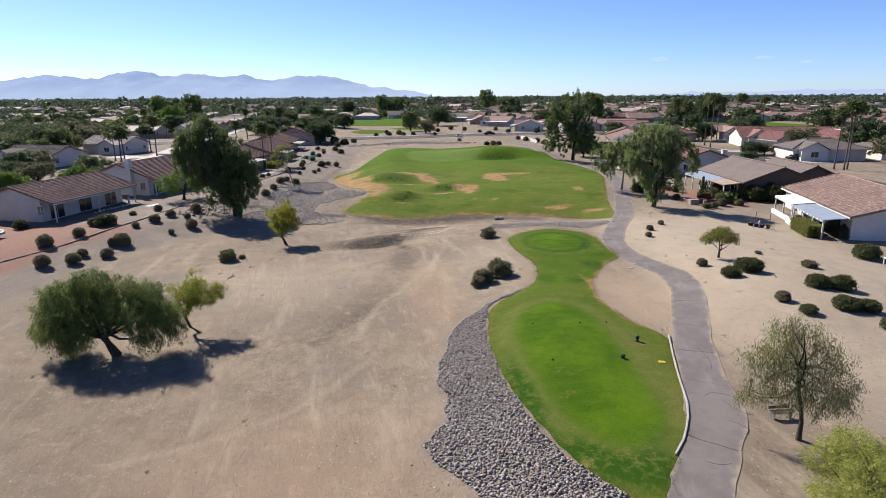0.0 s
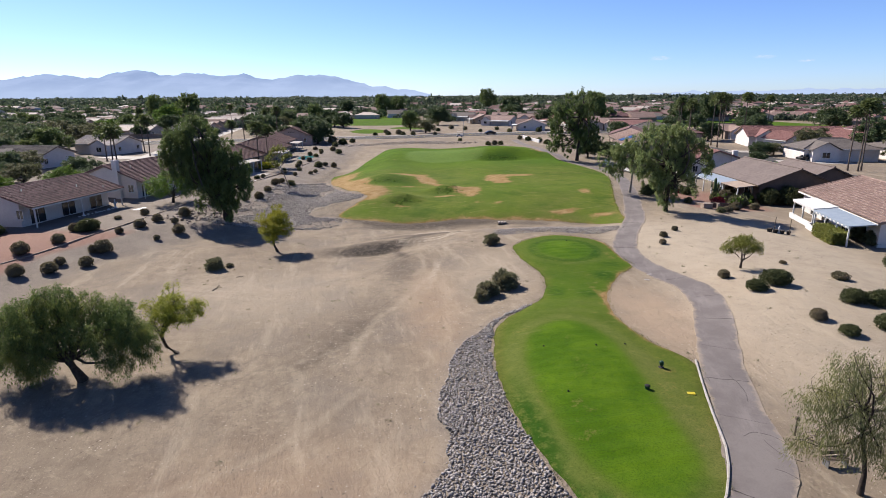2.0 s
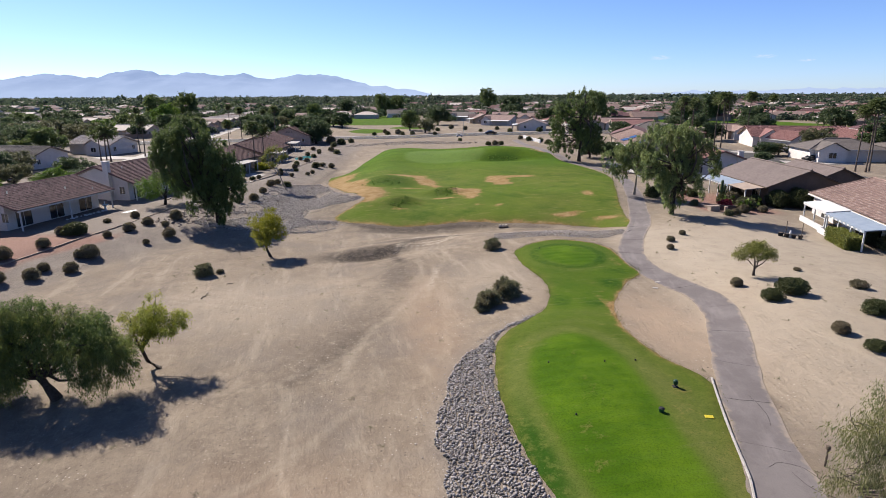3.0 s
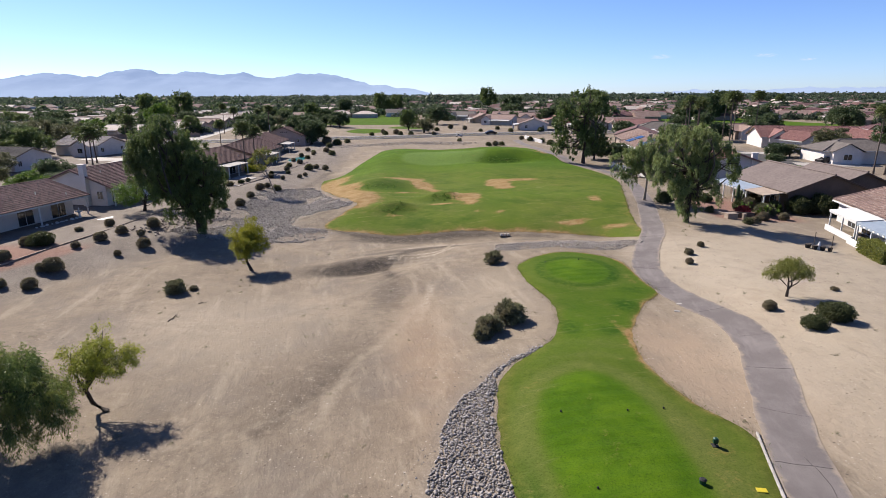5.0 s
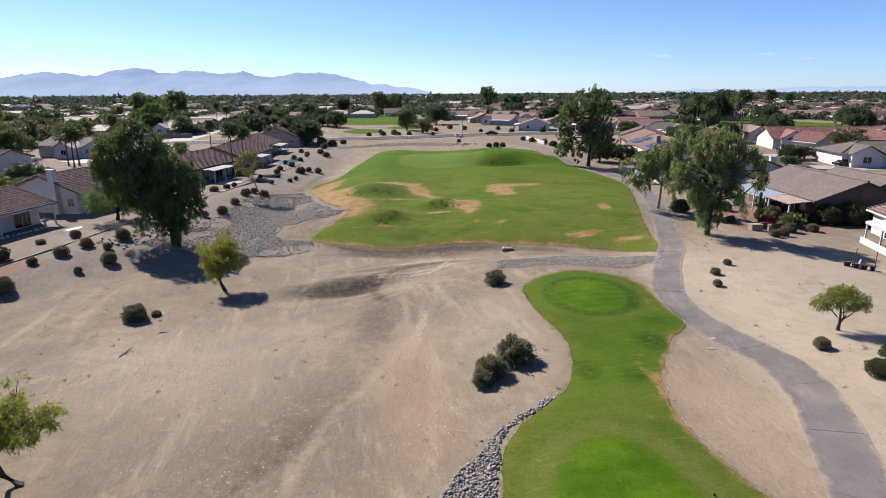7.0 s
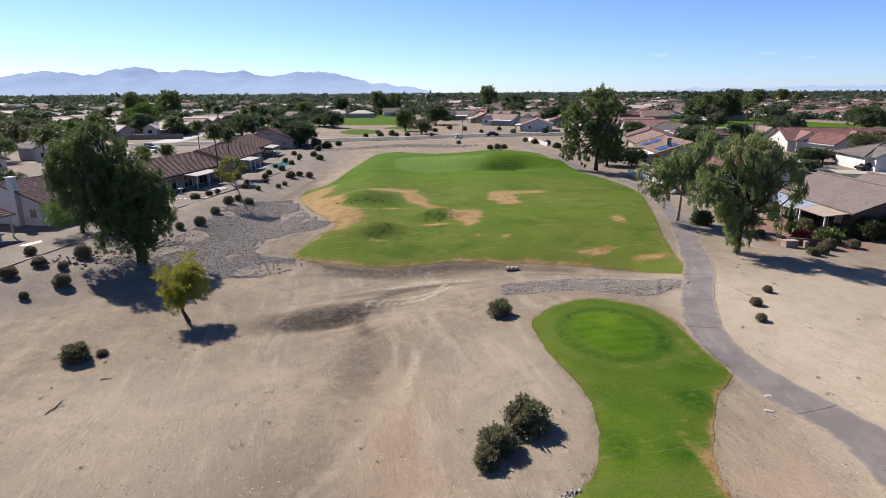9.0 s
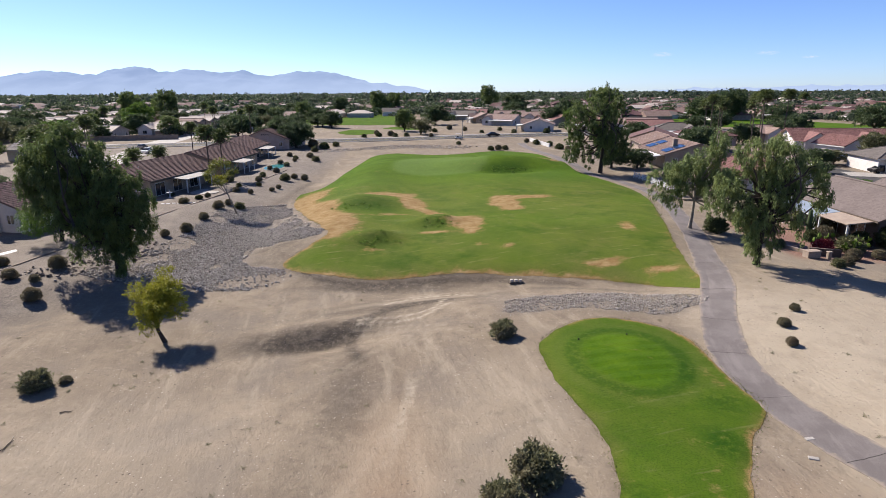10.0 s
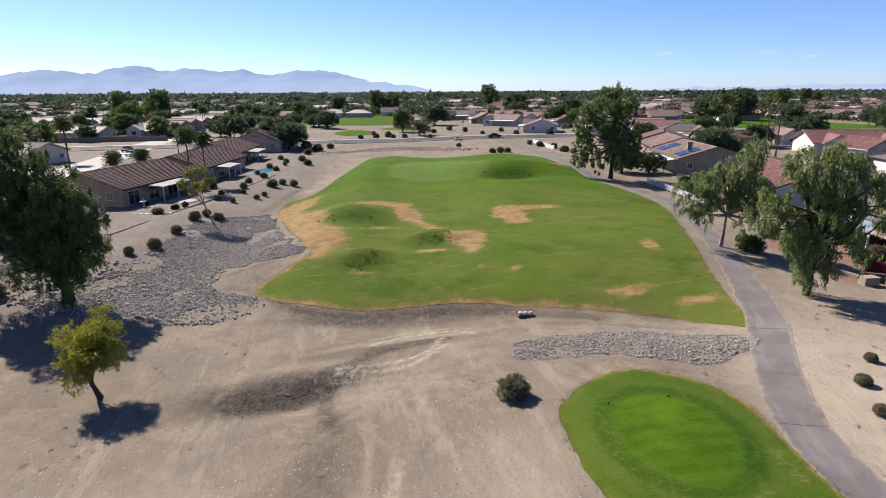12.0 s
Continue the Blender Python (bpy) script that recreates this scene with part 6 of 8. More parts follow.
for k, (a, b) in enumerate(((-5.2, 4.0), (-3.1, 4.0), (-5.2, -7.0), (-3.1, -7.0))):
    for j in range(3):
        zz = 2.8 + 2.2 * (1 - abs(a) / 7.0)
        part("solar_panel", box(1.9, 1.15, 0.05, SOLAR, (0, 0, 0), 0.01), q1, pose(a, b + j * 1.25, zz + 0.18, 0, -17.4, 0), "blue solar panel")
awning(q1, -6.8, -9.2, -8, 2, 2.7, 2.4, WHITE, 4)
house(57, 176, -8, 16, 13, 2.7, 4.8, "tan", "pink", "tan house with a pinkish tile roof", True, group="houses east of the path")
house(62, 196, -20, 17, 13, 2.7, 4.9, "tan", "rust", "tan house with a rust tile roof", group="houses east of the path")

# ---- further houses ----
big = house(104, 178, 78, 27, 15, 2.9, 5.6, "white", "red", "large white house with a red tile roof and gables", True, group="houses in the east")
for gy_, gw_ in ((8.5, 6.5), (-3.5, 7.5)):
    cross_gable(big, -1, gy_, gw_, 1.4, 7.5, 2.9, 5.6, "white", "red", "white")
wing = house(95.5, 165, 8, 10, 8, 2.8, 4.9, "white", "red", "white gabled garage wing with a red tile roof", True, garage=True, windows=False, group="houses in the east")
house(112, 164, 0, 13, 10, 2.8, 5.3, "tan", "red", "tan gabled house with a red tile roof", True, group="houses in the east")
hip_a = house(92, 141, 82, 17, 12, 2.8, 4.9, "white", "grey", "white house with a dark grey hipped roof", hip=True, garage=True, group="houses in the east")
cross_gable(hip_a, -1, 4.0, 6.5, 1.6, 6.0, 2.8, 4.9, "white", "grey")
house(113, 141, 84, 18, 13, 2.8, 5.0, "white", "grey", "white house with a grey hipped roof", hip=True, group="houses in the east")
house(113, 118, 10, 16, 12, 2.7, 4.7, "tan", "rust", "tan house with a rust hipped roof", hip=True, group="houses in the east")
wa = house(-97, 172, 76, 15, 11, 2.8, 4.8, "white", "cream", "white house with a pale grey roof", True, garage=False, group="houses in the west")
cross_gable(wa, -1, -3.5, 6.5, 2.2, 5.5, 2.8, 4.8, "white", "cream")
wb = house(-97, 140, 80, 15, 11, 2.8, 4.7, "white", "grey", "white house with a grey gabled roof", True, group="houses in the west")
cross_gable(wb, -1, 3.4, 6.5, 2.4, 5.5, 2.8, 4.7, "white", "grey")
wc = house(-100, 116, 82, 15, 11, 2.8, 4.6, "white", "grey", "white house with a grey tile roof", True, group="houses in the west")
cross_gable(wc, -1, -3.4, 6.5, 2.0, 5.5, 2.8, 4.6, "white", "grey")
house(-84, 96, 20, 13, 11, 2.7, 4.6, "cream", "grey", "cream gabled house with round vents", True, group="houses in the west")
house(-75, 66, -8, 16, 12, 2.7, 4.7, "cream", "maroon", "cream house with a maroon tile roof", True, group="houses in the west")
house(-60, 62.5, -9, 12, 11, 2.6, 4.5, "cream", "maroon", "cream stucco house with a maroon roof edge", True, group="houses on the bank")
wd = house(-122, 238, 84, 16, 11, 2.8, 4.7, "cream", "cream", "low house with a pale roof", group="houses in the west")
cross_gable(wd, -1, -3.5, 6.5, 2.0, 5.5, 2.8, 4.7, "cream", "cream", "white")
house(-146, 240, 80, 16, 11, 2.8, 4.8, "cream", "grey", "cream house with a grey roof", group="houses in the west")
T = []
for roof, wall, hip, name in (("cream", "pink", False, "pinkish house with a pale tile roof"), ("pink", "tan", False, "tan house with a pinkish tile roof"), ("rust", "tan", True, "tan house with a rust hipped roof"), ("red", "cream", False, "cream house with a red tile roof"), ("grey", "white", True, "white house with a grey hipped roof"), ("maroon", "pink", True, "pink house with a maroon roof")):
    T.append(house(0, -400, 0, 17, 13, 2.7, 4.9, wall, roof, name, hip=hip, windows=False, floor=-50, group="suburban houses"))
    cross_gable(T[-1], -1, -4.2 if hip else 4.0, 6.4, 1.6, 6.5, 2.7, 4.9, wall, roof, "white" if roof in ("cream", "grey", "pink") else "cream")
    awning(T[-1], -6.4, -9.0, *((0.5, 7.5) if hip else (-7.5, -0.5)), 2.6, 2.35, WHITE, 2)
    window(T[-1], pose(-5.965, 3.8 if hip else -4.0, 0.1, 0, 0, -90), 2.4, 1.95, sill=False)
rngh = np.random.default_rng(11)
for x, y, a, l, w, wall, roof, say in ((39.5, 261, -10, 14, 12.5, "white", "pink", "white gabled house with a pinkish tile roof by the road"), (29.5, 303, 62, 16, 13, "white", "pink", "white house with a pinkish roof and a long porch"),
                                       (21.5, 323, 8, 13, 11, "tan", "pink", "tan gabled house with a pinkish roof"), (13, 357, 66, 15, 12, "white", "grey", "white house with a grey roof and a glazed porch")):
    far_house = house(x, y, a, l, w, 2.7, 4.9, wall, roof, say, over=0.6, group="houses beyond the road")
    awning(far_house, -w / 2 + 0.1, -w / 2 - 2.6, -l / 2 + 0.5, l / 2 - 4, 2.6, 2.35, WHITE, 5)
    cross_gable(far_house, -1, l / 2 - 3, 5.6, 1.2, w / 2, 2.7, 4.9, wall, roof, "white")
spots = [(66.9, 285, 80, 1), (54, 300, 20, 3), (0, 392, 75, 5), (38, 352, 80, 1), (70, 402, 70, 2), (50, 326, 75, 1), (88, 372, 80, 1), (28, 400, 75, 4), (62, 345, 0, 3), (62, 262, 10, 3), (78, 262, 80, 1), (44, 384, 70, 1), (20, 384, 80, 3), (10, 420, 80, 1), (50, 430, 80, 3), (76, 440, 80, 1)]
for x0, ys, k in ((-106, (256, 420), 0), (-150, (296, 440), 0), (-176, (262, 440), 0), (-204, (240, 430), 0), (-232, (220, 430), 4), (-262, (200, 430), 0)):
    y = ys[0]
    while y < ys[1]:
        spots.append((x0 - (y - ys[0]) * 0.16 + rngh.uniform(-1, 1), y, 84 + rngh.uniform(-6, 6), k if rngh.random() < 0.8 else 1))
        y += 15.0
for x0 in (78, 104, 152, 178, 214, 240, 276, 302, 338, 364):
    y = 200 + rngh.uniform(0, 10) if x0 < 140 else 120 + rngh.uniform(0, 10)
    while y < 430:
        if not (84 < x0 + (y - 200) * 0.1 < 195 and 215 < y < 335):
            spots.append((x0 + rngh.uniform(-2, 2), y, rngh.choice((0, 84, 90)) + rngh.uniform(-8, 8), int(rngh.choice((1, 1, 2, 3, 3, 5, 4)))))
        y += 20 + rngh.uniform(0, 4)
for x, y, a, k in spots:
    copy_thing(T[k], pose(x, y, terrain(x, y), 0, 0, a))
for root in T:
    for o in (*root.children_recursive, root):
        bpy.data.objects.remove(o)

# ---- roads, walls, distance ----


def line_of(points, step=2.0):
    return curve(points, step, closed=False)


road_line = line_of([(-260, 168), (-150, 194), (-90, 209), (-47, 220), (0, 231), (44, 239), (110, 250), (200, 262), (320, 280)], 4)
strip("road", road_line, 11.0, ROADWAY, 0.05, "grey asphalt road across the course", "road")


def beside(line, off):
    d = np.gradient(line, axis=0)
    d /= np.linalg.norm(d, axis=1)[:, None]
    return line + np.c_[d[:, 1], -d[:, 0]] * off


for off in (6.0, -6.0):
    strip("road_kerb", beside(road_line, off), 0.5, CONCRETE, 0.17, "pale concrete kerb along the road", "kerb", thick=0.25)
strip("pavement", beside(road_line, -8.2), 1.8, CONCRETE, 0.08, "pale concrete pavement beside the road", "pavement")
for off in (5.2, -5.2):
    strip("road_line", beside(road_line, off), 0.22, WHITE, 0.062, "white painted edge line along the road", "road marking", thick=0.008)
strip("road_line", beside(road_line, 0.15), 0.18, YELLOW, 0.062, "yellow painted line along the road", "road marking", thick=0.008)
strip("street", line_of([(-66, 60), (-70, 110), (-76, 150), (-84, 190), (-88, 206)], 3), 8.5, CONCRETE, 0.06, "pale residential street", "street")
strip("street", line_of([(-91, 214), (-96, 250), (-110, 330), (-130, 430)], 4), 9, CONCRETE, 0.06, "pale residential street", "street")
strip("street", line_of([(-300, 330), (-345, 400), (-410, 480), (-520, 560), (-700, 640)], 6), 20, CONCRETE, 0.08, "wide pale street far off", "street")
strip("street", line_of([(74, 90), (75, 120), (77, 150), (74, 185), (72, 240)], 3), 8.5, ROADWAY, 0.06, "grey residential street", "street")
strip("street", line_of([(130, 90), (128, 150), (130, 200), (142, 212)], 3), 9, ROADWAY, 0.06, "grey residential street", "street")
strip("driveway", line_of([(77, 136), (84, 134), (92, 134)], 2), 6, CONCRETE, 0.075, "pale concrete driveway", "driveway")
strip("driveway", line_of([(-76, 158), (-84, 157), (-91, 160)], 2), 6, CONCRETE, 0.075, "pale concrete driveway", "driveway")
strip("driveway", line_of([(77, 160), (84, 158.6)], 2), 5, CONCRETE, 0.075, "pale concrete driveway", "driveway")


def wall_along(name, points, thick, tall, material, label, category, step=1.5, posts=0.0, kind=""):
    """A low wall that follows a line and the ground; posts: spacing of piers."""
    line = line_of(points, step)
    d = np.gradient(line, axis=0)
    d /= np.linalg.norm(d, axis=1)[:, None]
    n = np.c_[d[:, 1], -d[:, 0]] * thick / 2
    verts, faces = [], []
    for p, o in zip(line, n):
        z = terrain(*p)
        for q, h in ((p - o, -0.2), (p - o, tall), (p + o, tall), (p + o, -0.2)):
            verts.append((q[0], q[1], z + h))
    for i in range(len(line) - 1):
        faces += [(4 * i + k, 4 * i + k + 1, 4 * i + k + 5, 4 * i + k + 4) for k in range(3)]
    faces += [(0, 1, 2, 3), tuple(4 * len(line) - k for k in (1, 2, 3, 4))]
    ob = tagged(new(name, mesh_of(name, verts, faces, material)), label, category, kind=kind)
    if posts:
        step_n = max(1, int(posts / step))
        for p in line[::step_n]:
            part("pier", box(thick * 1.8, thick * 1.8, tall + 0.12, material, (p[0], p[1], terrain(*p) - 0.05), 0.02), ob)
    return ob


wall_along("edging", [(-46, 50), (-45.3, 56.1), (-43, 63.5), (-41, 74), (-39.6, 85), (-37.8, 98.8), (-35.5, 115.5), (-33.6, 128), (-32, 150)], 0.11, 0.10, BLOCK, "low block edging at the top of the bank", "edging")
wall_along("garden_wall", [(29, 213), (30, 203), (31.4, 192)], 0.3, 1.0, WHITE, "low white wall beside the cart path", "wall")
wall_along("garden_wall", [(31.8, 87.2), (34.4, 84.4), (35.9, 81.4)], 0.3, 0.35, BLOCK, "low tan block planter wall", "wall")
wall_along("garden_wall", [(36.1, 81.2), (37.4, 81.0), (39.0, 80.9)], 0.3, 0.7, STUCCO["brown"], "low brown planter wall", "wall")
wall_along("boundary_wall", [(-92, 233), (-128, 226), (-160, 218)], 0.25, 1.7, BLOCK, "long tan block wall behind houses", "wall")
wall_along("boundary_wall", [(62, 208), (80, 212), (110, 216), (135, 220)], 0.25, 1.3, BLOCK, "tan block wall along the far fairway", "wall")

# white fence between the cart path and a yard
fence = thing("fence", pose(0, 0, 0), "white rail fence beside the cart path", "fence")
fl = line_of([(36.2, 133), (36.8, 128), (37.3, 120), (37.2, 113)], 1.1)
for i, p in enumerate(fl):
    part("post", box(0.14, 0.14, 1.15, WHITE, (p[0], p[1], terrain(*p)), 0.015), fence)
    if i + 1 < len(fl):
        q = fl[i + 1]
        for h in (0.35, 0.62, 0.9):
            part("rail", mesh_of("rail", *tube([(p[0], p[1], terrain(*p) + h), (q[0], q[1], terrain(*q) + h)], [0.09, 0.09], 4, None), WHITE), fence)


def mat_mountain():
    """Far hills seen through miles of air: the haze is painted as blue emission."""
    m = Mat("haze_glow_hills", 1.0, spec=0.0)
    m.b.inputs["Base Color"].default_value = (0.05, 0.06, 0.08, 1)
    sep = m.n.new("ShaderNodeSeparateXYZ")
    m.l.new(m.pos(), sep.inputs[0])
    # noise draws shaded folds into the glow; the foot turns paler as haze
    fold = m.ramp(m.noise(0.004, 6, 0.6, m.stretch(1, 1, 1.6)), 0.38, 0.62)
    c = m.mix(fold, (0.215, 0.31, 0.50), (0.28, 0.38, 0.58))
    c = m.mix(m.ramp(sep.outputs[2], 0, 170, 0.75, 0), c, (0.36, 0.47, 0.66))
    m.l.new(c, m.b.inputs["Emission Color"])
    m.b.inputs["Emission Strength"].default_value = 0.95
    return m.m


def ridge(name, y, points, material, label):
    """A range of hills: ridge line (x, height), with spurs towards the viewer."""
    xs = np.arange(points[0][0], points[-1][0], 30.0)
    zs = np.interp(xs, [p[0] for p in points], [p[1] for p in points])
    rows = 9
    verts, faces = [], []
    for r in range(rows):
        w = r / (rows - 1)
        for x, z in zip(xs, zs):
            n = noise.fractal(Vector((x * 0.004, w * 2.0, 7)), 0.9, 2.0, 5)
            verts.append((x, y - 520 * (1 - w) + 60 * n, z * w**0.8 * (1 + 0.10 * n * (1 - w)) + 16 * noise.fractal(Vector((x * 0.011, w, 2)), 0.9, 2.0, 4) * w - 4 * (1 - w)))
    k = len(xs)
    for r in range(rows - 1):
        faces += [(r * k + i, r * k + i + 1, (r + 1) * k + i + 1, (r + 1) * k + i) for i in range(k - 1)]
    return tagged(new(name, mesh_of(name, verts, faces, material, True)), label, "hills", kind="structure")


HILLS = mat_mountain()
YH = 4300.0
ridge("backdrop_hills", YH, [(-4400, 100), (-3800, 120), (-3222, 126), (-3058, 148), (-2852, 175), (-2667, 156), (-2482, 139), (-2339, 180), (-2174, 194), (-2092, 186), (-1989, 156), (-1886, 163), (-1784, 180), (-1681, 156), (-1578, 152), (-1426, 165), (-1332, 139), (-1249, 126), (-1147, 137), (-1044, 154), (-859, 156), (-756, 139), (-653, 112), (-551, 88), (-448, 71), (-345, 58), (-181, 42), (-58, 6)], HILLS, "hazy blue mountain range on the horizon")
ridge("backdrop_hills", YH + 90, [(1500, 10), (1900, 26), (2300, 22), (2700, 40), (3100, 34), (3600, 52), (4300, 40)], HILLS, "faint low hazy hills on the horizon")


def mat_cloud():
    """Thin fair-weather cloud, ragged towards its edge."""
    m = Mat("thin_cloud", 1.0, spec=0.0)
    # the sunlit white is emitted by the sheet itself
    lit, clear, both = m.n.new("ShaderNodeEmission"), m.n.new("ShaderNodeBsdfTransparent"), m.n.new("ShaderNodeMixShader")
    lit.inputs["Color"].default_value, lit.inputs["Strength"].default_value = (0.36, 0.42, 0.50, 1), 1.0
    veil = m.math("MULTIPLY", m.attr("veil"), m.ramp(m.noise(0.02, 6, 0.65, m.stretch(1, 1, 3)), 0.36, 0.66, 0, 0.75))
    for a, b in ((veil, both.inputs[0]), (clear.outputs[0], both.inputs[1]), (lit.outputs[0], both.inputs[2]), (both.outputs[0], m.n["Material Output"].inputs["Surface"])):
        m.l.new(a, b)
    return m.m


def cloud(x, z, w, h, material):
    """A wisp far beyond the hills: a shallow lens-shaped sheet that thins out to its rim."""
    rings, spokes = 6, 28
    verts, faces, veil = [(x, 4600 - 30, z)], [], [1.0]
    for r in range(1, rings + 1):
        u = r / rings
        for k in range(spokes):
            a = 2 * math.pi * k / spokes
            e = 1 + 0.25 * noise.noise(Vector((math.cos(a) * 2, math.sin(a) * 2, x)))
            verts.append((x + w * u * e * math.cos(a), 4600 - 30 * (1 - u * u), z + h * u * e * math.sin(a)))
            veil.append(1 - u * u)
    for k in range(spokes):
        q = (k + 1) % spokes
        faces.append((0, 1 + k, 1 + q))
        faces += [(1 + (r - 1) * spokes + k, 1 + r * spokes + k, 1 + r * spokes + q, 1 + (r - 1) * spokes + q) for r in range(1, rings)]
    me = mesh_of("backdrop_cloud", verts, faces, material, True)
    paint(me, "veil", np.array(veil))
    return tagged(new("backdrop_cloud", me), "thin white wisp of cloud low in the blue sky", "cloud", kind="structure")


CLOUD = mat_cloud()
for x, z, w, h in ((1661, 272, 105, 18), (2466, 280, 100, 16), (2794, 249, 75, 12)):
    cloud(x, z, w, h, CLOUD)


def far_scatter(n, rng, near_d, far_d):
    d = near_d * (far_d / near_d) ** rng.uniform(0, 1, n)
    a = rng.uniform(radians(-47), radians(47), n)
    x, y = d * np.sin(a), d * np.cos(a)
    keep = np.ones(n, bool)
    for x0, x1, y0, y1 in ((-95, 40, 0, 345), (80, 195, 215, 335), (-90, 80, 0, 200), (-60, -10, 345, 400), (-420, -300, 330, 500)):
        keep &= ~((x > x0) & (x < x1) & (y > y0) & (y < y1))
    return x[keep], y[keep], d[keep]


def woods(name, leaf, count, seed, near_d, far_d, grow=1.0):
    """Round crowns of leaf sprays, in loose clusters."""
    rng = np.random.default_rng(seed)
    x, y, d = far_scatter(count, rng, near_d, far_d)
    out = []
    for a, b, c in zip(x, y, d):
        if noise.noise(Vector((a * 0.008, b * 0.008, seed))) < rng.uniform(-0.5, 0.1):
            continue
        r = rng.uniform(1.6, 4.0) * grow * (1.5 if rng.random() < 0.10 else 1)
        h = r * rng.uniform(0.6, 1.0)
        m = 130 if c < 800 else 40 if c < 1400 else 22
        o = unit(rng.normal(size=(m, 3)))
        o[:, 2] = np.abs(o[:, 2]) * 1.2 - 0.45
        lump = 1 + 0.18 * np.sin(o[:, :1] * 5 + a) * np.cos(o[:, 1:2] * 5 + b)
        p = np.array((a, b, h * 0.8)) + o * np.array((r, r, h)) * lump * rng.uniform(0.82, 1.0, (m, 1))
        p[:, 2] = np.maximum(p[:, 2], 0.3)
        side = np.cross(o, rng.normal(size=o.shape))
        s = r * (0.38 if c < 800 else 0.66)
        out.append(leaf_cards(p - unit(side) * s * 0.5, side + 0.35 * rng.normal(size=o.shape), s, s * 0.8, rng))
    ob = tagged(new(name, cards_mesh(name, np.concatenate(out), LEAF[leaf])), "distant trees of the suburb, dark and dense", "trees", kind="stuff")
    return ob


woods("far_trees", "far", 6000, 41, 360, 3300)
woods("far_trees", "dark", 3600, 42, 340, 2600, 1.0)
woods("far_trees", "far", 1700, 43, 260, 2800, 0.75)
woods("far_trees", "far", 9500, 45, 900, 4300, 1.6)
woods("far_trees", "gum", 420, 44, 300, 1400, 0.8)


def suburb(roof, wall, count, seed, near_d, far_d):
    """Roofs and walls of the distant suburb, joined: far too many to count."""
    rng = np.random.default_rng(seed)
    x, y, d = far_scatter(count, rng, near_d, far_d)
    v, f, mi = [], [], []
    for a, b in zip(x, y):
        if -270 < a < -90 and 240 < b < 520 or a < 0.15 * b - 40 and rng.random() < 0.62:
            continue
        l, w, e, r, t = rng.uniform(6, 10), rng.uniform(5, 7), 2.7, rng.uniform(4.4, 5.4), rng.choice((0, 0, math.pi / 2)) + rng.uniform(-0.2, 0.2)
        k = l - w * rng.choice((0, 0.9))
        pts = [(-l, -w, 0), (l, -w, 0), (l, w, 0), (-l, w, 0), (-l, -w, e), (l, -w, e), (l, w, e), (-l, w, e), (-k, 0, r), (k, 0, r)]
        n = len(v)
        v += [(a + math.cos(t) * p - math.sin(t) * q, b + math.sin(t) * p + math.cos(t) * q, z) for p, q, z in pts]
        f += [tuple(n + i for i in c) for c in ((0, 1, 5, 4), (1, 2, 6, 5), (2, 3, 7, 6), (3, 0, 4, 7), (4, 5, 9, 8), (6, 7, 8, 9), (5, 6, 9), (7, 4, 8))]
        mi += [0, 0, 0, 0, 1, 1, 1, 1]
    me = mesh_of("far_houses", v, f, STUCCO[wall])
    me.materials.append(TILE[roof])
    me.polygons.foreach_set("material_index", mi)
    tagged(new("far_houses", me), "distant low suburban houses among trees", "houses", kind="stuff")


suburb("pink", "tan", 420, 51, 330, 2600)
suburb("cream", "cream", 200, 52, 380, 2800)
suburb("rust", "tan", 760, 53, 360, 2200)
suburb("grey", "white", 300, 54, 360, 2200)

# ---- small things ----


def stone_mesh(name, seed, material, r=1.0):
    rng = np.random.default_rng(seed)
    bm = bmesh.new()
    bmesh.ops.create_icosphere(bm, subdivisions=1, radius=r)
    ax, ay, az = rng.uniform(1.0, 1.35), rng.uniform(0.7, 1.05), rng.uniform(0.55, 0.85)
    for p in bm.verts:
        p.co = Vector((ax * p.co.x * rng.uniform(0.6, 1.25), ay * p.co.y * rng.uniform(0.6, 1.25), az * p.co.z * rng.uniform(0.5, 1.2)))
    me = bpy.data.meshes.new(name)
    bm.to_mesh(me)
    bm.free()
    me.materials.append(material)
    return me


kerb_pts = line_of([(14.9, 34.8), (14.0, 31.8), (13.2, 28.9), (12.5, 26.1), (12.0, 24.8), (11.0, 22.9), (10.2, 21.8)], 0.9)
kerb = thing("kerb", pose(0, 0, 0), "pale concrete kerb between the tee and the path", "kerb", kind="structure")
for p, q in zip(kerb_pts[:-1], kerb_pts[1:]):
    m = (p + q) / 2
    a = math.degrees(math.atan2(q[1] - p[1], q[0] - p[0]))
    part("kerb_stone", box(float(np.linalg.norm(q - p)) - 0.012, 0.11, 0.28, CONCRETE, (0, 0, -0.12), 0.02), kerb, pose(m[0] - 0.05, m[1], terrain(*m) - 0.05, 0, 0, a))

# cracks and joints across the cart path
for k, (n, seed) in enumerate(((9, 1), (17, 2), (24, 3), (31, 4), (36, 5), (41, 6), (46, 7), (51, 8), (57, 9), (63, 10), (69, 11), (75, 12), (82, 13), (90, 14))):
    p, q = cart_line[n], cart_line[n + 1]
    d2 = (q - p) / np.linalg.norm(q - p)
    nn = np.array((d2[1], -d2[0]))
    pts = []
    for u in np.linspace(-1.12, 1.12, 9):
        w = p + nn * u + d2 * (0.10 * noise.noise(Vector((u * 1.7, seed, 0))) + 0.1 * u * ((seed % 3) - 1))
        pts.append((w[0], w[1], max(terrain(*w), terrain(*p) - 0.1) + 0.028))
    part("crack", mesh_of("crack", *tube(pts, [0.008 + 0.006 * (seed % 2)] * 9, 4, None), DARK), cart_path)
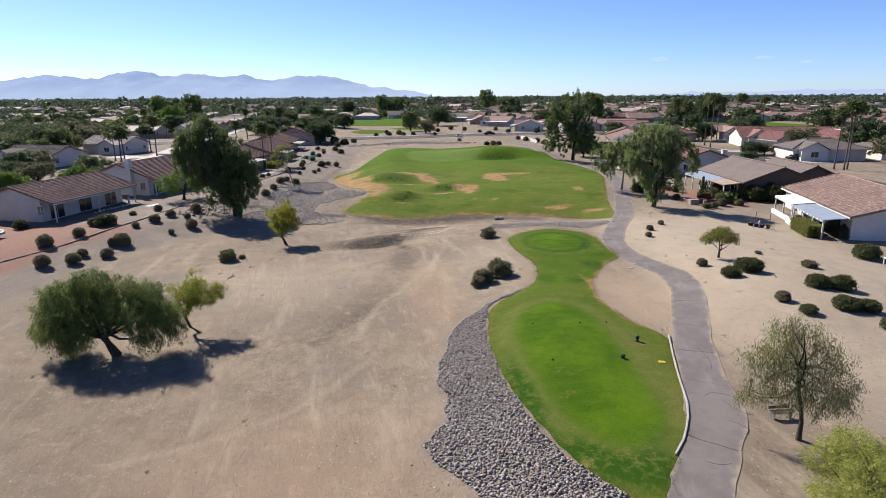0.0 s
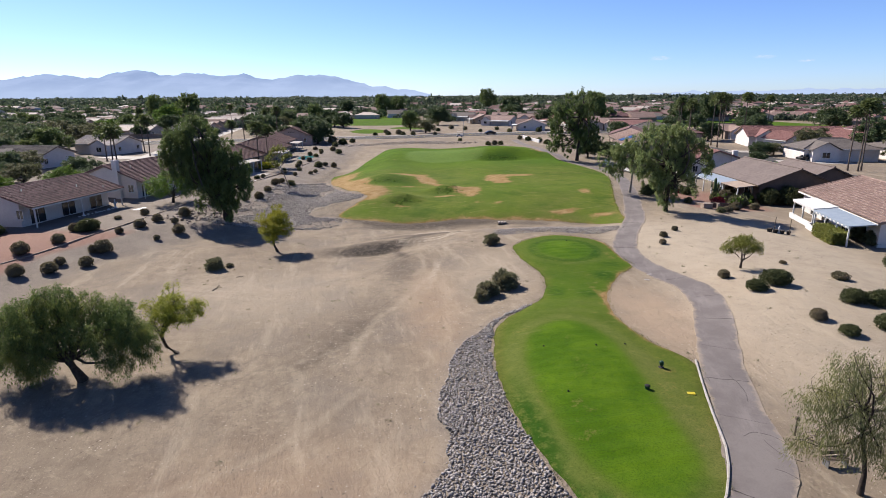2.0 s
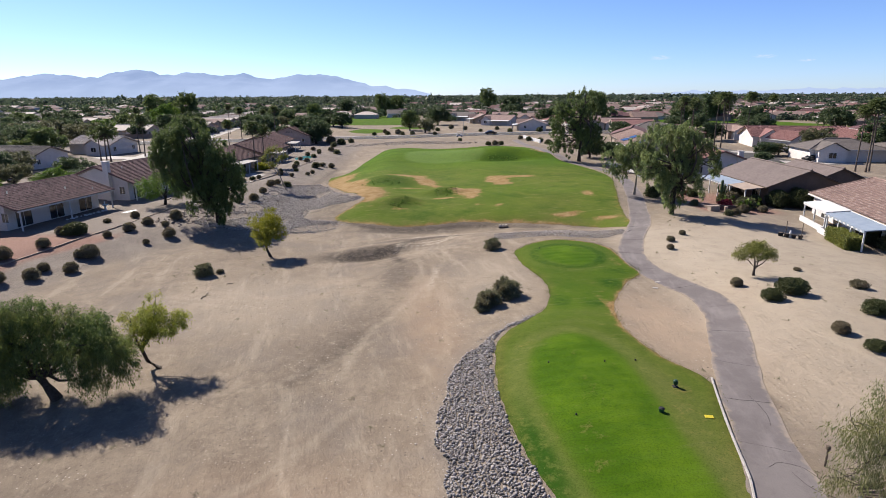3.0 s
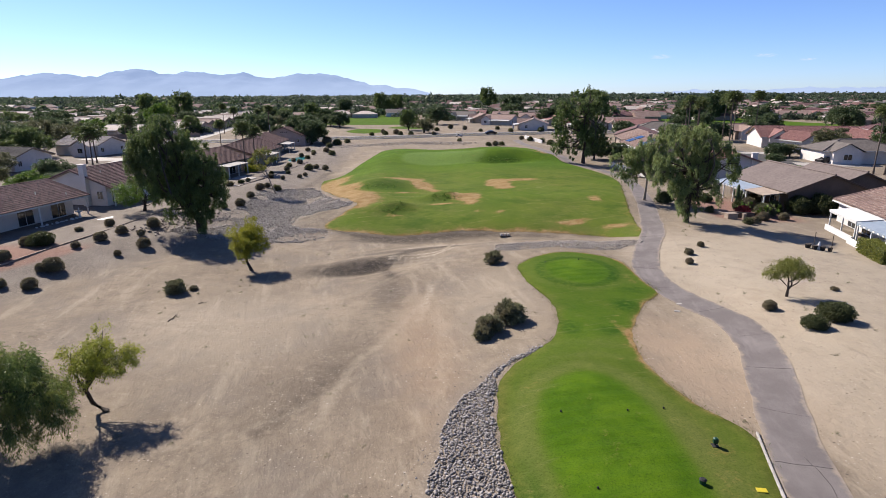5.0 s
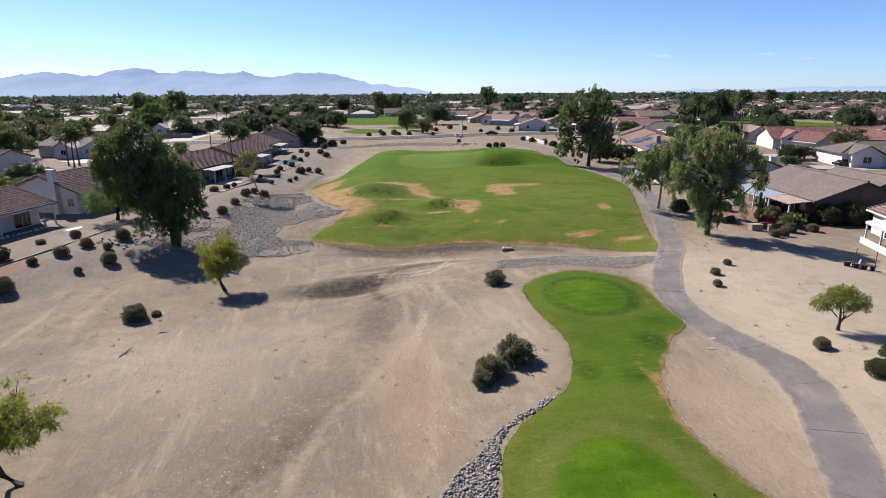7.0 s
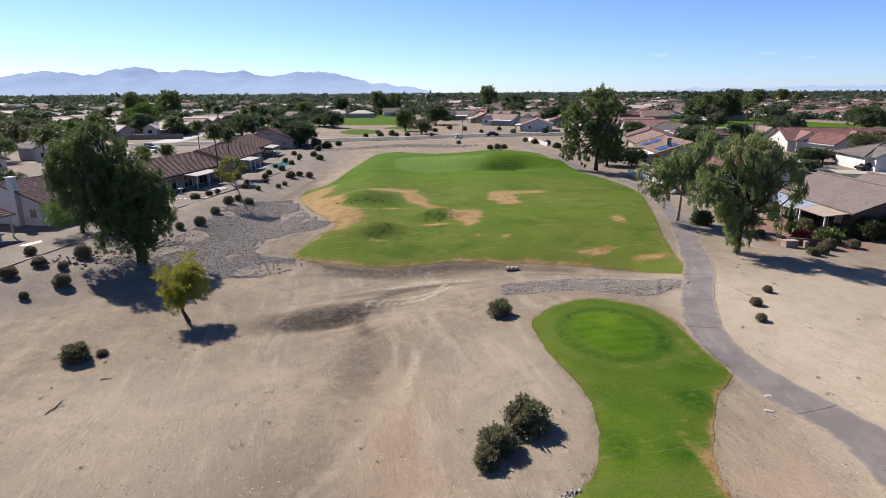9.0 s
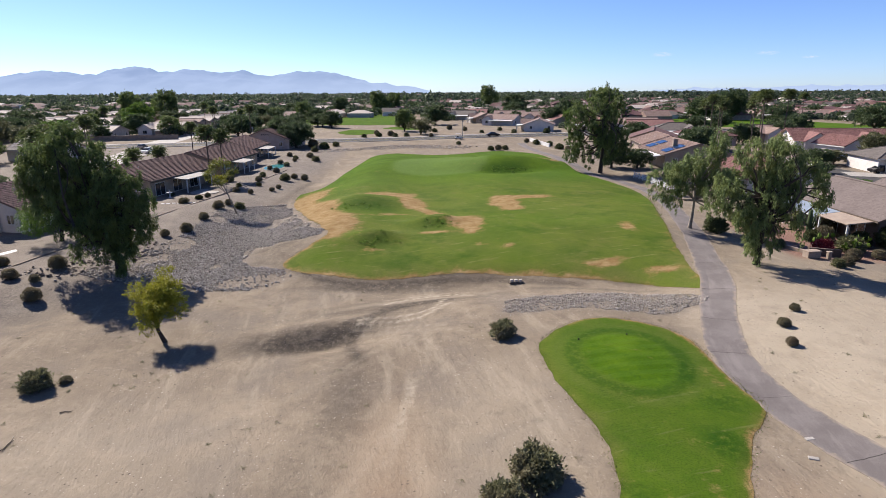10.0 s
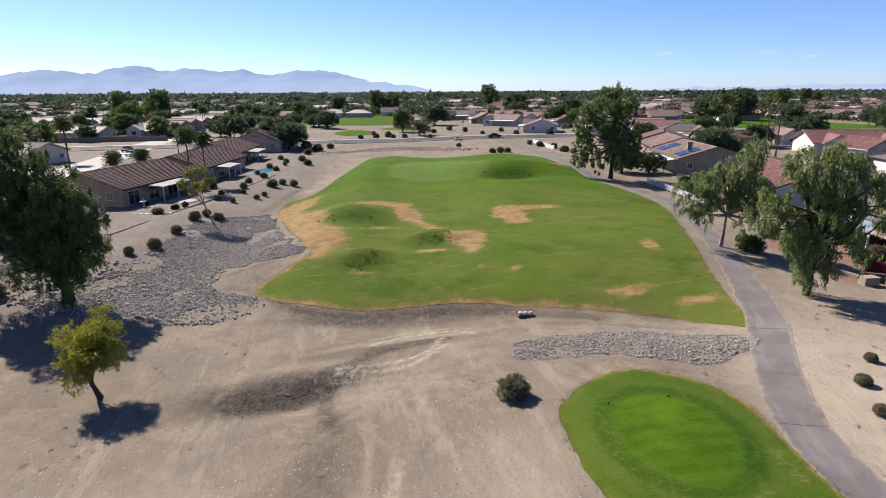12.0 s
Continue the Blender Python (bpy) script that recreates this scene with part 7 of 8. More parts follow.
for pts in ([(13.7, 27.0), (14.4, 27.35), (15.1, 27.1), (15.5, 26.3)], [(14.5, 26.7), (14.65, 26.0), (15.0, 25.4), (15.4, 25.2)], [(13.8, 24.7), (14.2, 24.5), (14.5, 23.9), (14.1, 23.5)], [(11.3, 21.4), (11.9, 21.2), (12.4, 21.4)], [(15.9, 33.0), (16.0, 31.6), (15.6, 30.2)]):
    fine_line = curve(pts, 0.15, closed=False, wobble=0.08, seed=4)
    part("crack", mesh_of("crack", *tube([(w[0], w[1], terrain(*w) + 0.028) for w in fine_line], [0.011] * len(fine_line), 4, None), DARK), cart_path)

# ball washer, tee markers and plate on the tee
washer = thing("ball_washer", pose(12.35, 33.6, terrain(12.35, 33.6) + 0.04), "small dark green ball washer standing on the tee grass", "ball washer")
part("post", mesh_of("post", *tube([(0, 0, -0.1), (0, 0, 0.16)], [0.04, 0.04], 8, None), RUBBER), washer)
part("body", box(0.22, 0.22, 0.28, GREEN_PLASTIC, (0, 0, 0.13), 0.05), washer)
part("base", box(0.3, 0.3, 0.05, RUBBER, (0, 0, 0), 0.02), washer)
bin_ob = thing("litter_bin", pose(10.6, 30.9, terrain(10.6, 30.9) + 0.04), "small dark green bin on the tee", "bin")
part("body", mesh_of("body", *tube([(0, 0, 0), (0, 0, 0.2)], [0.12, 0.14], 12, None), GREEN_PLASTIC), bin_ob)
part("lid", mesh_of("lid", *tube([(0, 0, 0.2), (0, 0, 0.25)], [0.15, 0.09], 12, None), RUBBER), bin_ob)
plate = thing("tee_plate", pose(12.85, 30.7, terrain(12.85, 30.7) + 0.05, 0, 0, -8), "small yellow plate lying on the tee", "plate", me=box(0.40, 0.26, 0.04, YELLOW, (0, 0, 0), 0.01))
for x, y in ((6.1, 36.3), (9.3, 36.2), (11.2, 36.6), (6.4, 30.6), (9.9, 62.5), (13.1, 62.9), (-4.6, 122.5), (5.7, 122.2)):
    mk = thing("tee_marker", pose(x, y, terrain(x, y) + 0.05), "small dark tee marker on mown grass", "tee marker", "tee markers")
    part("ball", mesh_of("ball", *tube([(0, 0, 0), (0, 0, 0.03), (0, 0, 0.08), (0, 0, 0.1)], [0.03, 0.05, 0.045, 0.02], 8, None), RUBBER), mk)
for x, y, a in ((18.0, 51.6, 10), (17.3, 50.2, -20)):
    thing("stone_slab", pose(x, y, height(x, y) - 0.02, 0, 0, a), "flat white stone slab beside the path", "stone", "slabs", me=box(0.42, 0.22, 0.07, CONCRETE, (0, 0, 0), 0.02))
tray = thing("marker_blocks", pose(7.75, 77.3, height(7.75, 77.3) - 0.02, 0, 0, 4), "pale concrete blocks on a small base by the fairway", "blocks")
part("base", box(1.25, 0.55, 0.12, WOOD, (0, 0, 0), 0.02), tray)
for i in range(3):
    part("block", box(0.28, 0.34, 0.22, STUCCO["cream"], (-0.4 + 0.4 * i, 0, 0.121), 0.03), tray)

hedge = thing("hedge", pose(41.6, 63.6, terrain(41.6, 63.6), 0, 0, -12), "clipped box hedge with yellow-green top", "hedge")
rh = np.random.default_rng(61)
faces_c, faces_o = [], []
for n, o, f in ((1500, (0, 0, 1), lambda u, v: (u * 0.8, v * 2.3, 1.3)), (1300, (-1, 0, 0), lambda u, v: (-0.8, v * 2.3, 0.65 + 0.65 * u)), (800, (0, -1, 0), lambda u, v: (u * 0.8, -2.3, 0.65 + 0.65 * v)), (800, (0, 1, 0), lambda u, v: (u * 0.8, 2.3, 0.65 + 0.65 * v)), (800, (1, 0, 0), lambda u, v: (0.8, v * 2.3, 0.65 + 0.65 * u))):
    faces_c += [f(rh.uniform(-1, 1), rh.uniform(-1, 1)) for _ in range(n)]
    faces_o += [o] * n
fc, fo = np.array(faces_c), np.array(faces_o, float)
part("foliage", cards_mesh("foliage", leaf_cards(fc + 0.05 * rh.normal(size=fc.shape), fo + 0.9 * rh.normal(size=fo.shape), 0.16, 0.09, rh), LEAF["yellowish"]), hedge)
part("core", box(1.5, 4.5, 1.22, LEAF["hedge"], (0, 0, 0), 0.06), hedge)

for x, y, tall in ((40.6, 88.6, 3.2), (41.3, 89.4, 2.2)):
    cac = thing("cactus", pose(x, y, terrain(x, y) - 0.05), "tall dark green columnar cactus in a yard", "cactus", "cacti")
    part("column", mesh_of("column", *tube([(0, 0, 0), (0, 0, tall * 0.5), (0.02, 0, tall * 0.93), (0.02, 0, tall)], [0.20, 0.24, 0.2, 0.07], 12, None), LEAF["dark"], True), cac)
    for s in (-1, 1):
        part("arm", mesh_of("arm", *tube([(0, 0, tall * 0.45), (s * 0.35, 0, tall * 0.48), (s * 0.5, 0, tall * 0.6), (s * 0.5, 0, tall * 0.8)], [0.11, 0.13, 0.13, 0.06], 10, None), LEAF["dark"], True), cac)
for x, y in ((43.0, 83.6), (39.5, 84.4), (40.8, 82.0)):
    pear = thing("prickly_pear", pose(x, y, terrain(x, y)), "clump of green prickly pear pads", "cactus", "prickly pears")
    rp = np.random.default_rng(int(x * 10))
    for i in range(14):
        bm = bmesh.new()
        bmesh.ops.create_icosphere(bm, subdivisions=1, radius=1, matrix=pose(rp.uniform(-0.7, 0.7), rp.uniform(-0.5, 0.5), 0.25 + 0.09 * i, rp.uniform(-30, 30), rp.uniform(-40, 40), rp.uniform(0, 180)) @ Matrix.Diagonal((0.20, 0.05, 0.26, 1)))
        me = bpy.data.meshes.new("pad")
        bm.to_mesh(me)
        bm.free()
        me.materials.append(LEAF["green"])
        part("pad", me, pear)
for x, y, sx, sy, sz in ((35.6, 79.9, 1.3, 0.8, 0.65), (37.1, 79.7, 0.35, 0.35, 0.7)):
    util = thing("utility_box", pose(x, y, height(x, y) - 0.02, 0, 0, 8), "tan utility box on the soil by a planter", "utility box")
    part("body", box(sx, sy, sz, STUCCO["tan"], (0, 0, 0), 0.04), util)
    part("lid", box(sx + 0.06, sy + 0.06, 0.08, STUCCO["tan"], (0, 0, sz - 0.02), 0.02), util)
for k, (x, y, r) in enumerate(((36.6, 66.4, 0.22), (37.1, 66.0, 0.27), (37.7, 65.7, 0.25), (38.3, 65.5, 0.22), (36.9, 66.6, 0.2))):
    pot = thing("plant_pot", pose(x, y, height(x, y) - 0.02), "dark round plant pot on bare soil", "pot", "plant pots")
    part("body", mesh_of("body", *tube([(0, 0, 0), (0, 0, 0.36), (0, 0, 0.42)], [r * 0.7, r, r * 1.08], 14, None), RUBBER), pot)
    part("soil", mesh_of("soil", *tube([(0, 0, 0.4), (0, 0, 0.425)], [r * 0.95, r * 0.9], 14, None), WOOD), pot)
for x, y in ((36.9, 65.9), (38.2, 65.2)):
    thing("stake", pose(x, y, height(x, y) - 0.1), "thin brown wooden stake beside plant pots", "stake", "stakes", me=mesh_of("stake", *tube([(0, 0, 0), (0.02, 0, 1.9)], [0.045, 0.035], 6, None), WOOD))
thing("garden_ornament", pose(37.5, 66.0, height(37.5, 66.0)), "small white garden ornament among pots", "ornament", me=mesh_of("garden_ornament", *tube([(0, 0, 0), (0, 0, 0.2), (0, 0, 0.5), (0, 0, 0.62), (0, 0, 0.8)], [0.2, 0.22, 0.12, 0.1, 0.04], 10, None), WHITE, True))
for x, y in ((-48.2, 86.6), (-41.8, 117.6)):
    f = thing("bird_bath", pose(x, y, terrain(x, y)), "white stone bird bath in a gravel yard", "bird bath", "bird baths")
    part("pedestal", mesh_of("pedestal", *tube([(0, 0, 0), (0, 0, 0.15), (0, 0, 0.7)], [0.3, 0.13, 0.12], 12, None), WHITE, True), f)
    part("bowl", mesh_of("bowl", *tube([(0, 0, 0.7), (0, 0, 0.86)], [0.16, 0.5], 14, None), WHITE, True), f)
    part("finial", mesh_of("finial", *tube([(0, 0, 0.86), (0, 0, 1.2), (0, 0, 1.35)], [0.07, 0.09, 0.02], 8, None), WHITE, True), f)
for k in range(9):
    u = k / 8
    x, y = -49.6 + 1.4 * u, 80.2 + 5.6 * u
    thing("border_stone", pose(x, y, terrain(x, y) + 0.08, 0, 0, 40 * k), "white painted border stone in a yard", "stone", "border stones", me=stone_mesh("border_stone", k, WHITE, 0.26 if k % 3 else 0.18))
for k in range(7):
    x, y = -40.6 + 0.75 * k, 112.6 + 0.15 * k
    thing("stepping_stone", pose(x, y, terrain(x, y) - 0.03, 0, 0, 12 * k), "pale flat stepping stone in gravel", "stone", "stepping stones", me=box(0.5, 0.42, 0.08, WHITE, (0, 0, 0), 0.03))
patch("patio_slab", curve([(-40.4, 121.6), (-37.0, 121.0), (-36.2, 123.4), (-38.6, 124.4), (-38.2, 126.2), (-40.2, 126)], 0.6), 1.0, CONCRETE, 0.07, label="pale concrete patio slab", category="patio")
patch("patio_slab", curve([(-44.6, 84.0), (-43.6, 86.6), (-44.2, 87.2), (-45.3, 84.2)], 0.5), 1.0, WHITE, 0.06, label="pale strip of paving in a yard", category="paving")
patch("pool", curve([(-36.5, 150), (-34.2, 152), (-34, 158), (-36.6, 160), (-38, 155)], 0.6), 1.0, POOL, 0.06, label="small turquoise swimming pool behind a house", category="pool")
for x, y, r in ((-56.2, 67.0, 2.6), (-60.0, 71.5, 2.4)):
    ring = [(x + r * math.cos(a), y + 0.9 * r * math.sin(a), terrain(x, y) + 0.05) for a in np.linspace(0, 2 * math.pi, 41)]
    tagged(new("stone_ring", mesh_of("stone_ring", *tube(ring, [0.24] * 41, 6, None), WHITE)), "white concrete ring border on red gravel", "border")
table = thing("garden_table", pose(41.6, 50.4, terrain(41.6, 50.4)), "white garden table beside a shrub", "table")
part("tabletop", box(1.6, 0.9, 0.06, WHITE, (0, 0, 0.72), 0.02), table)
for sx in (-0.7, 0.7):
    for sy in (-0.35, 0.35):
        part("leg", box(0.07, 0.07, 0.72, WHITE, (sx, sy, 0)), table)
for x, y, a, l in ((-21.0, 54.2, 100, 1.3), (-20.0, 57.2, 5, 0.7), (-21.0, 53.6, 80, 0.9)):
    stick = thing("fallen_branch", pose(x, y, height(x, y) + 0.02, 0, 0, a), "thin dark fallen branch lying on bare soil", "branch", "fallen branches")
    part("stem", mesh_of("stem", *tube([(-l / 2, 0, 0), (-0.1 * l, 0.05, 0.03), (0.2 * l, 0.02, 0.02), (l / 2, 0.09, 0.05)], [0.035, 0.03, 0.022, 0.01], 6, None), BARK), stick)
    part("side_twig", mesh_of("side_twig", *tube([(0.1 * l, 0.03, 0.02), (0.28 * l, -0.12, 0.05)], [0.016, 0.006], 5, None), BARK), stick)
post = thing("marker_post", pose(16.2, 27.2, height(16.2, 27.2)), "short dark wooden post with a cap beside the path", "post")
part("pole", mesh_of("pole", *tube([(0, 0, -0.1), (0, 0, 0.85)], [0.045, 0.04], 8, None), WOOD), post)
part("cap", box(0.16, 0.16, 0.2, WOOD, (0, 0, 0.8), 0.03), post)
bench = thing("bench", pose(16.6, 25.0, height(16.6, 25.0), 0, 0, 4) @ Matrix.Diagonal((0.7, 0.8, 0.85, 1)), "dark brown slatted bench under the acacia", "bench")
for k in range(4):
    part("seat_slat", box(1.5, 0.09, 0.04, WOOD, (0, -0.18 + 0.115 * k, 0.43), 0.01), bench)
for k in range(2):
    part("back_slat", box(1.5, 0.04, 0.09, WOOD, (0, 0.27, 0.50 + 0.10 * k), 0.01), bench)
for sx in (-0.6, 0.6):
    part("leg", box(0.06, 0.45, 0.43, METAL, (sx, 0, 0), 0.01), bench)


def lamp_pole(x, y, tall, label):
    p = thing("sign_pole", pose(x, y, terrain(x, y) - 0.05), label, "pole", "poles")
    part("pole", mesh_of("pole", *tube([(0, 0, 0), (0, 0, tall)], [0.09, 0.06], 8, None), METAL), p)
    part("plate", box(0.5, 0.05, 0.6, METAL, (0, 0, tall - 0.7), 0.01), p)


lamp_pole(7.8, 222.5, 6.4, "thin grey pole beside the road")
lamp_pole(-62, 222, 5.0, "thin grey pole beside the road")


def car(x, y, turn, paint_mat, label):
    """A saloon: body with wheel arches' line, glazed cabin, bumpers, lamps and four wheels."""
    c = thing("car", pose(x, y, terrain(x, y) + 0.06, 0, 0, turn), label, "car", "cars")
    prof = [(-2.2, 0.35), (-2.25, 0.75), (-1.6, 0.92), (-0.9, 1.0), (1.0, 1.0), (2.1, 0.85), (2.25, 0.6), (2.2, 0.32)]
    v = [(a, s * 0.88, b) for s in (-1, 1) for a, b in prof]
    n = len(prof)
    part("body", mesh_of("body", v, [tuple(range(n)), tuple(range(2 * n - 1, n - 1, -1))] + [(i, n + i, n + (i + 1) % n, (i + 1) % n) for i in range(n)], paint_mat), c)
    cab = [(-1.5, 0.95), (-0.85, 1.42), (0.55, 1.45), (1.3, 0.98)]
    v = [(a, s * (0.80 - 0.14 * (b > 1.2)), b) for s in (-1, 1) for a, b in cab]
    for pane, face in (("side_window", (0, 1, 2, 3)), ("side_window", (7, 6, 5, 4)), ("rear_window", (0, 4, 5, 1)), ("windscreen", (2, 6, 7, 3))):
        part(pane, mesh_of(pane, [v[i] for i in face], [(0, 1, 2, 3)], GLASS), c)
    part("roof", box(1.45, 1.3, 0.05, paint_mat, (-0.15, 0, 1.42), 0.02), c)
    for sx in (-1.35, 1.4):
        for sy in (-0.84, 0.84):
            w = part("wheel", mesh_of("wheel", *tube([(sx, sy - 0.1, 0.32), (sx, sy + 0.1, 0.32)], [0.32, 0.32], 16, None), RUBBER), c)
            part("rim", mesh_of("rim", *tube([(sx, sy - 0.11, 0.32), (sx, sy + 0.11, 0.32)], [0.2, 0.2], 12, None), METAL), w)
    for sy in (-0.6, 0.6):
        part("headlight", box(0.06, 0.3, 0.14, WHITE, (2.22, sy, 0.62), 0.01), c)


car(18.8, 232.3, 10, CAR_DARK, "dark saloon car on the road")
car(-79.5, 186, 96, CAR_WHITE, "white car parked on the street")
car(-86.5, 197, 98, CAR_DARK, "dark car parked on the street")
car(84.5, 137.0, 0, CAR_DARK, "dark car on a driveway")
cart = thing("golf_cart", pose(6.4, 222.0, terrain(6.4, 222) + 0.05, 0, 0, 8), "white golf cart beside the road", "golf cart")
part("body", box(2.2, 1.1, 0.5, CAR_WHITE, (0, 0, 0.25), 0.08), cart)
part("roof", box(1.7, 1.15, 0.07, CAR_WHITE, (-0.1, 0, 1.75), 0.03), cart)
part("seat", box(0.5, 1.0, 0.4, RUBBER, (-0.3, 0, 0.75), 0.06), cart)
for sx in (-0.85, 0.7):
    for sy in (-0.5, 0.5):
        part("pillar", box(0.05, 0.05, 1.05, METAL, (sx, sy, 0.72)), cart)
        part("wheel", mesh_of("wheel", *tube([(sx, sy - 0.08, 0.22), (sx, sy + 0.08, 0.22)], [0.22, 0.22], 12, None), RUBBER), cart)

# ---- stones ----
STONES = {k: [stone_mesh("stone", 70 + i, m) for i in range(8)] for k, m in (("grey", ROCK), ("tan", ROCK_TAN), ("warm", ROCK_WARM))}


def stone_bed(name, line, gap, size, seed, label, singles, pick, material_key="grey", thin=None):
    """Loose stones packed inside an outline; those chosen by pick are single parts, the rest is joined."""
    rng = np.random.default_rng(seed)
    lo, hi = line.min(0) - 1.0, line.max(0) + 1.0
    gxs, gys = np.meshgrid(np.arange(lo[0], hi[0], gap), np.arange(lo[1], hi[1], gap))
    x = (gxs + rng.uniform(-0.5, 0.5, gxs.shape) * gap).ravel()
    y = (gys + rng.uniform(-0.5, 0.5, gys.shape) * gap).ravel()
    d = np.where(inside(line, x, y), 1, -1) * off_edge(line, x, y)
    keep = (d > 0) | ((d > -1.2) & (rng.random(len(x)) < 0.035))
    if thin is not None:
        keep &= rng.random(len(x)) > thin(x, y)
    for grass in (tee_line, fair_line):
        keep &= ~inside(grass, x, y)
    x, y, d = x[keep], y[keep], d[keep]
    bed = thing(name, pose(0, 0, 0), label, "stones", kind="structure")
    base = [np.array([v.co for v in me.vertices]) for me in STONES[material_key]]
    tri = np.array([p.vertices[:] for p in STONES[material_key][0].polygons])
    near_i = set(np.argsort(pick(x, y))[:singles].tolist())
    vv, ff, n = [], [], 0
    for i, (a, b) in enumerate(zip(x, y)):
        s = size * rng.uniform(0.55, 1.25) * (1.35 if rng.random() < 0.08 else 1) * (0.5 if d[i] < 0 else 1)
        z = height(a, b) + s * rng.uniform(0.1, 0.8)
        m = pose(a, b, z, rng.uniform(-25, 25), rng.uniform(-25, 25), rng.uniform(0, 360)) @ Matrix.Diagonal((s, s, s, 1))
        k = i % 8
        if i in near_i:
            part("stone", STONES[material_key][k], bed, m)
        else:
            mm = np.array(m)
            vv.append(base[k] @ mm[:3, :3].T + mm[:3, 3])
            ff.append(tri + n)
            n += len(base[k])
    rest = part("loose_stones", mesh_fast("loose_stones", np.concatenate(vv), np.concatenate(ff), {"grey": ROCK, "tan": ROCK_TAN, "warm": ROCK_WARM}[material_key]), bed)
    rest["kind"] = "stuff"
    return bed


stone_bed("stone_bed", rock_lines[0], 0.118, 0.077, 81, "bed of loose grey stones along the edge of the tee", 300, lambda x, y: y)
stone_bed("stone_bed", rock_lines[1], 0.175, 0.105, 82, "field of loose grey stones in the wash", 300, lambda x, y: np.hypot(x + 15, y - 80), "warm", lambda x, y: 0.85 * soft(np.array([noise.noise(Vector((a * 0.22, b * 0.22, 2))) for a, b in zip(x, y)]), 0.12, 0.32))
stone_bed("stone_bed", rock_lines[2], 0.135, 0.070, 83, "bed of pale loose stones in the ditch", 300, lambda x, y: np.hypot(x - 12, y - 67), "warm", lambda x, y: 0.1 + 0.6 * soft(np.array([noise.noise(Vector((a * 0.5, b * 0.7, 8))) for a, b in zip(x, y)]), 0.0, 0.4))
stone_bed("stone_bed", curve([(-31, 186), (-19, 191), (-8, 194), (7, 190), (12, 196), (0, 202), (-12, 206), (-22, 199), (-31, 191)], 1.0, wobble=1.2), 0.5, 0.16, 84, "strip of grey stones below the road", 60, lambda x, y: y, "warm", lambda x, y: 0 * x + 0.5)
stone_bed("stone_bed", curve([(-37, 76.5), (-33.2, 78.5), (-30.5, 86), (-31.5, 92), (-35, 92), (-37, 84)], 0.8, wobble=0.9), 0.5, 0.17, 85, "scattered brown stones under the gum tree", 120, lambda x, y: y, "tan", lambda x, y: 0 * x + 0.35)

# pebbles and dry tufts lying on the bare soil
rng9 = np.random.default_rng(91)
pn = 5200
px_, py_ = rng9.uniform(-27, 36, pn), rng9.uniform(18, 78, pn)
ok = np.ones(pn, bool)
for line in (tee_line, fair_line, *rock_lines):
    ok &= ~inside(line, px_, py_)
ok &= np.min(np.hypot(px_[:, None] - cart_line[None, :, 0], py_[:, None] - cart_line[None, :, 1]), 1) > 1.5
ok &= np.array([noise.noise(Vector((a * 0.12, b * 0.12, 4))) > -0.15 for a, b in zip(px_, py_)])
base0 = np.array([(0.9, 0, 0), (-0.5, 0.8, 0), (-0.4, -0.9, 0), (0.1, 0, 0.75)])
vv, ff = [], []
for a, b in zip(px_[ok], py_[ok]):
    s = rng9.uniform(0.02, 0.05) * (1.8 if rng9.random() < 0.06 else 1)
    w = rng9.uniform(0, 6.28)
    rot = np.array(((math.cos(w), -math.sin(w), 0), (math.sin(w), math.cos(w), 0), (0, 0, 1)))
    vv.append(base0 @ rot.T * s + np.array((a, b, height(a, b) - 0.005)))
    n = 4 * len(ff)
    ff.append(np.array(((0, 1, 3), (1, 2, 3), (2, 0, 3))) + n)
tagged(new("pebbles", mesh_fast("pebbles", np.concatenate(vv), np.concatenate(ff), ROCK_TAN)), "small scattered pebbles on the soil", "pebbles", kind="stuff")
tv = []
for _ in range(170):
    a, b = rng9.uniform(-30, 34), rng9.uniform(20, 78)
    if inside(tee_line, np.array([a]), np.array([b]))[0] or inside(fair_line, np.array([a]), np.array([b]))[0] or np.min(np.hypot(a - cart_line[:, 0], b - cart_line[:, 1])) < 1.6:
        continue
    k = 22
    c = np.array((a, b, height(a, b))) + np.c_[rng9.normal(size=(k, 2)) * 0.08, np.zeros(k)]
    tv.append(leaf_cards(c, np.c_[rng9.normal(size=(k, 2)), np.abs(rng9.normal(size=k)) * 0.8], 0.18, 0.02, rng9))
tagged(new("dry_tufts", cards_mesh("dry_tufts", np.concatenate(tv), LEAF["creosote"])), "small dry weeds scattered on the soil", "weeds", kind="stuff")

# loose blades along the ragged edges of the turf
bv = []
for line, step_n in ((tee_line, 16), (fair_line, 18)):
    for i, p in enumerate(line):
        if p[1] > 112:
            continue
        k = int(step_n * max(0.1, 0.7 + noise.noise(Vector((p[0] * 0.6, p[1] * 0.6, 12)))))
        c = np.c_[p + rng9.normal(size=(k, 2)) * 0.16, np.zeros(k)]
        c[:, 2] = [terrain(*q[:2]) + 0.015 for q in c]
        bv.append(leaf_cards(c, np.c_[rng9.normal(size=(k, 2)), np.abs(rng9.normal(size=k)) * 0.7 + 0.2], 0.13, 0.022, rng9))
tagged(new("grass_edge", cards_mesh("grass_edge", np.concatenate(bv), LEAF["blade"])), "thin dry grass blades along the turf's edge", "grass", kind="stuff")

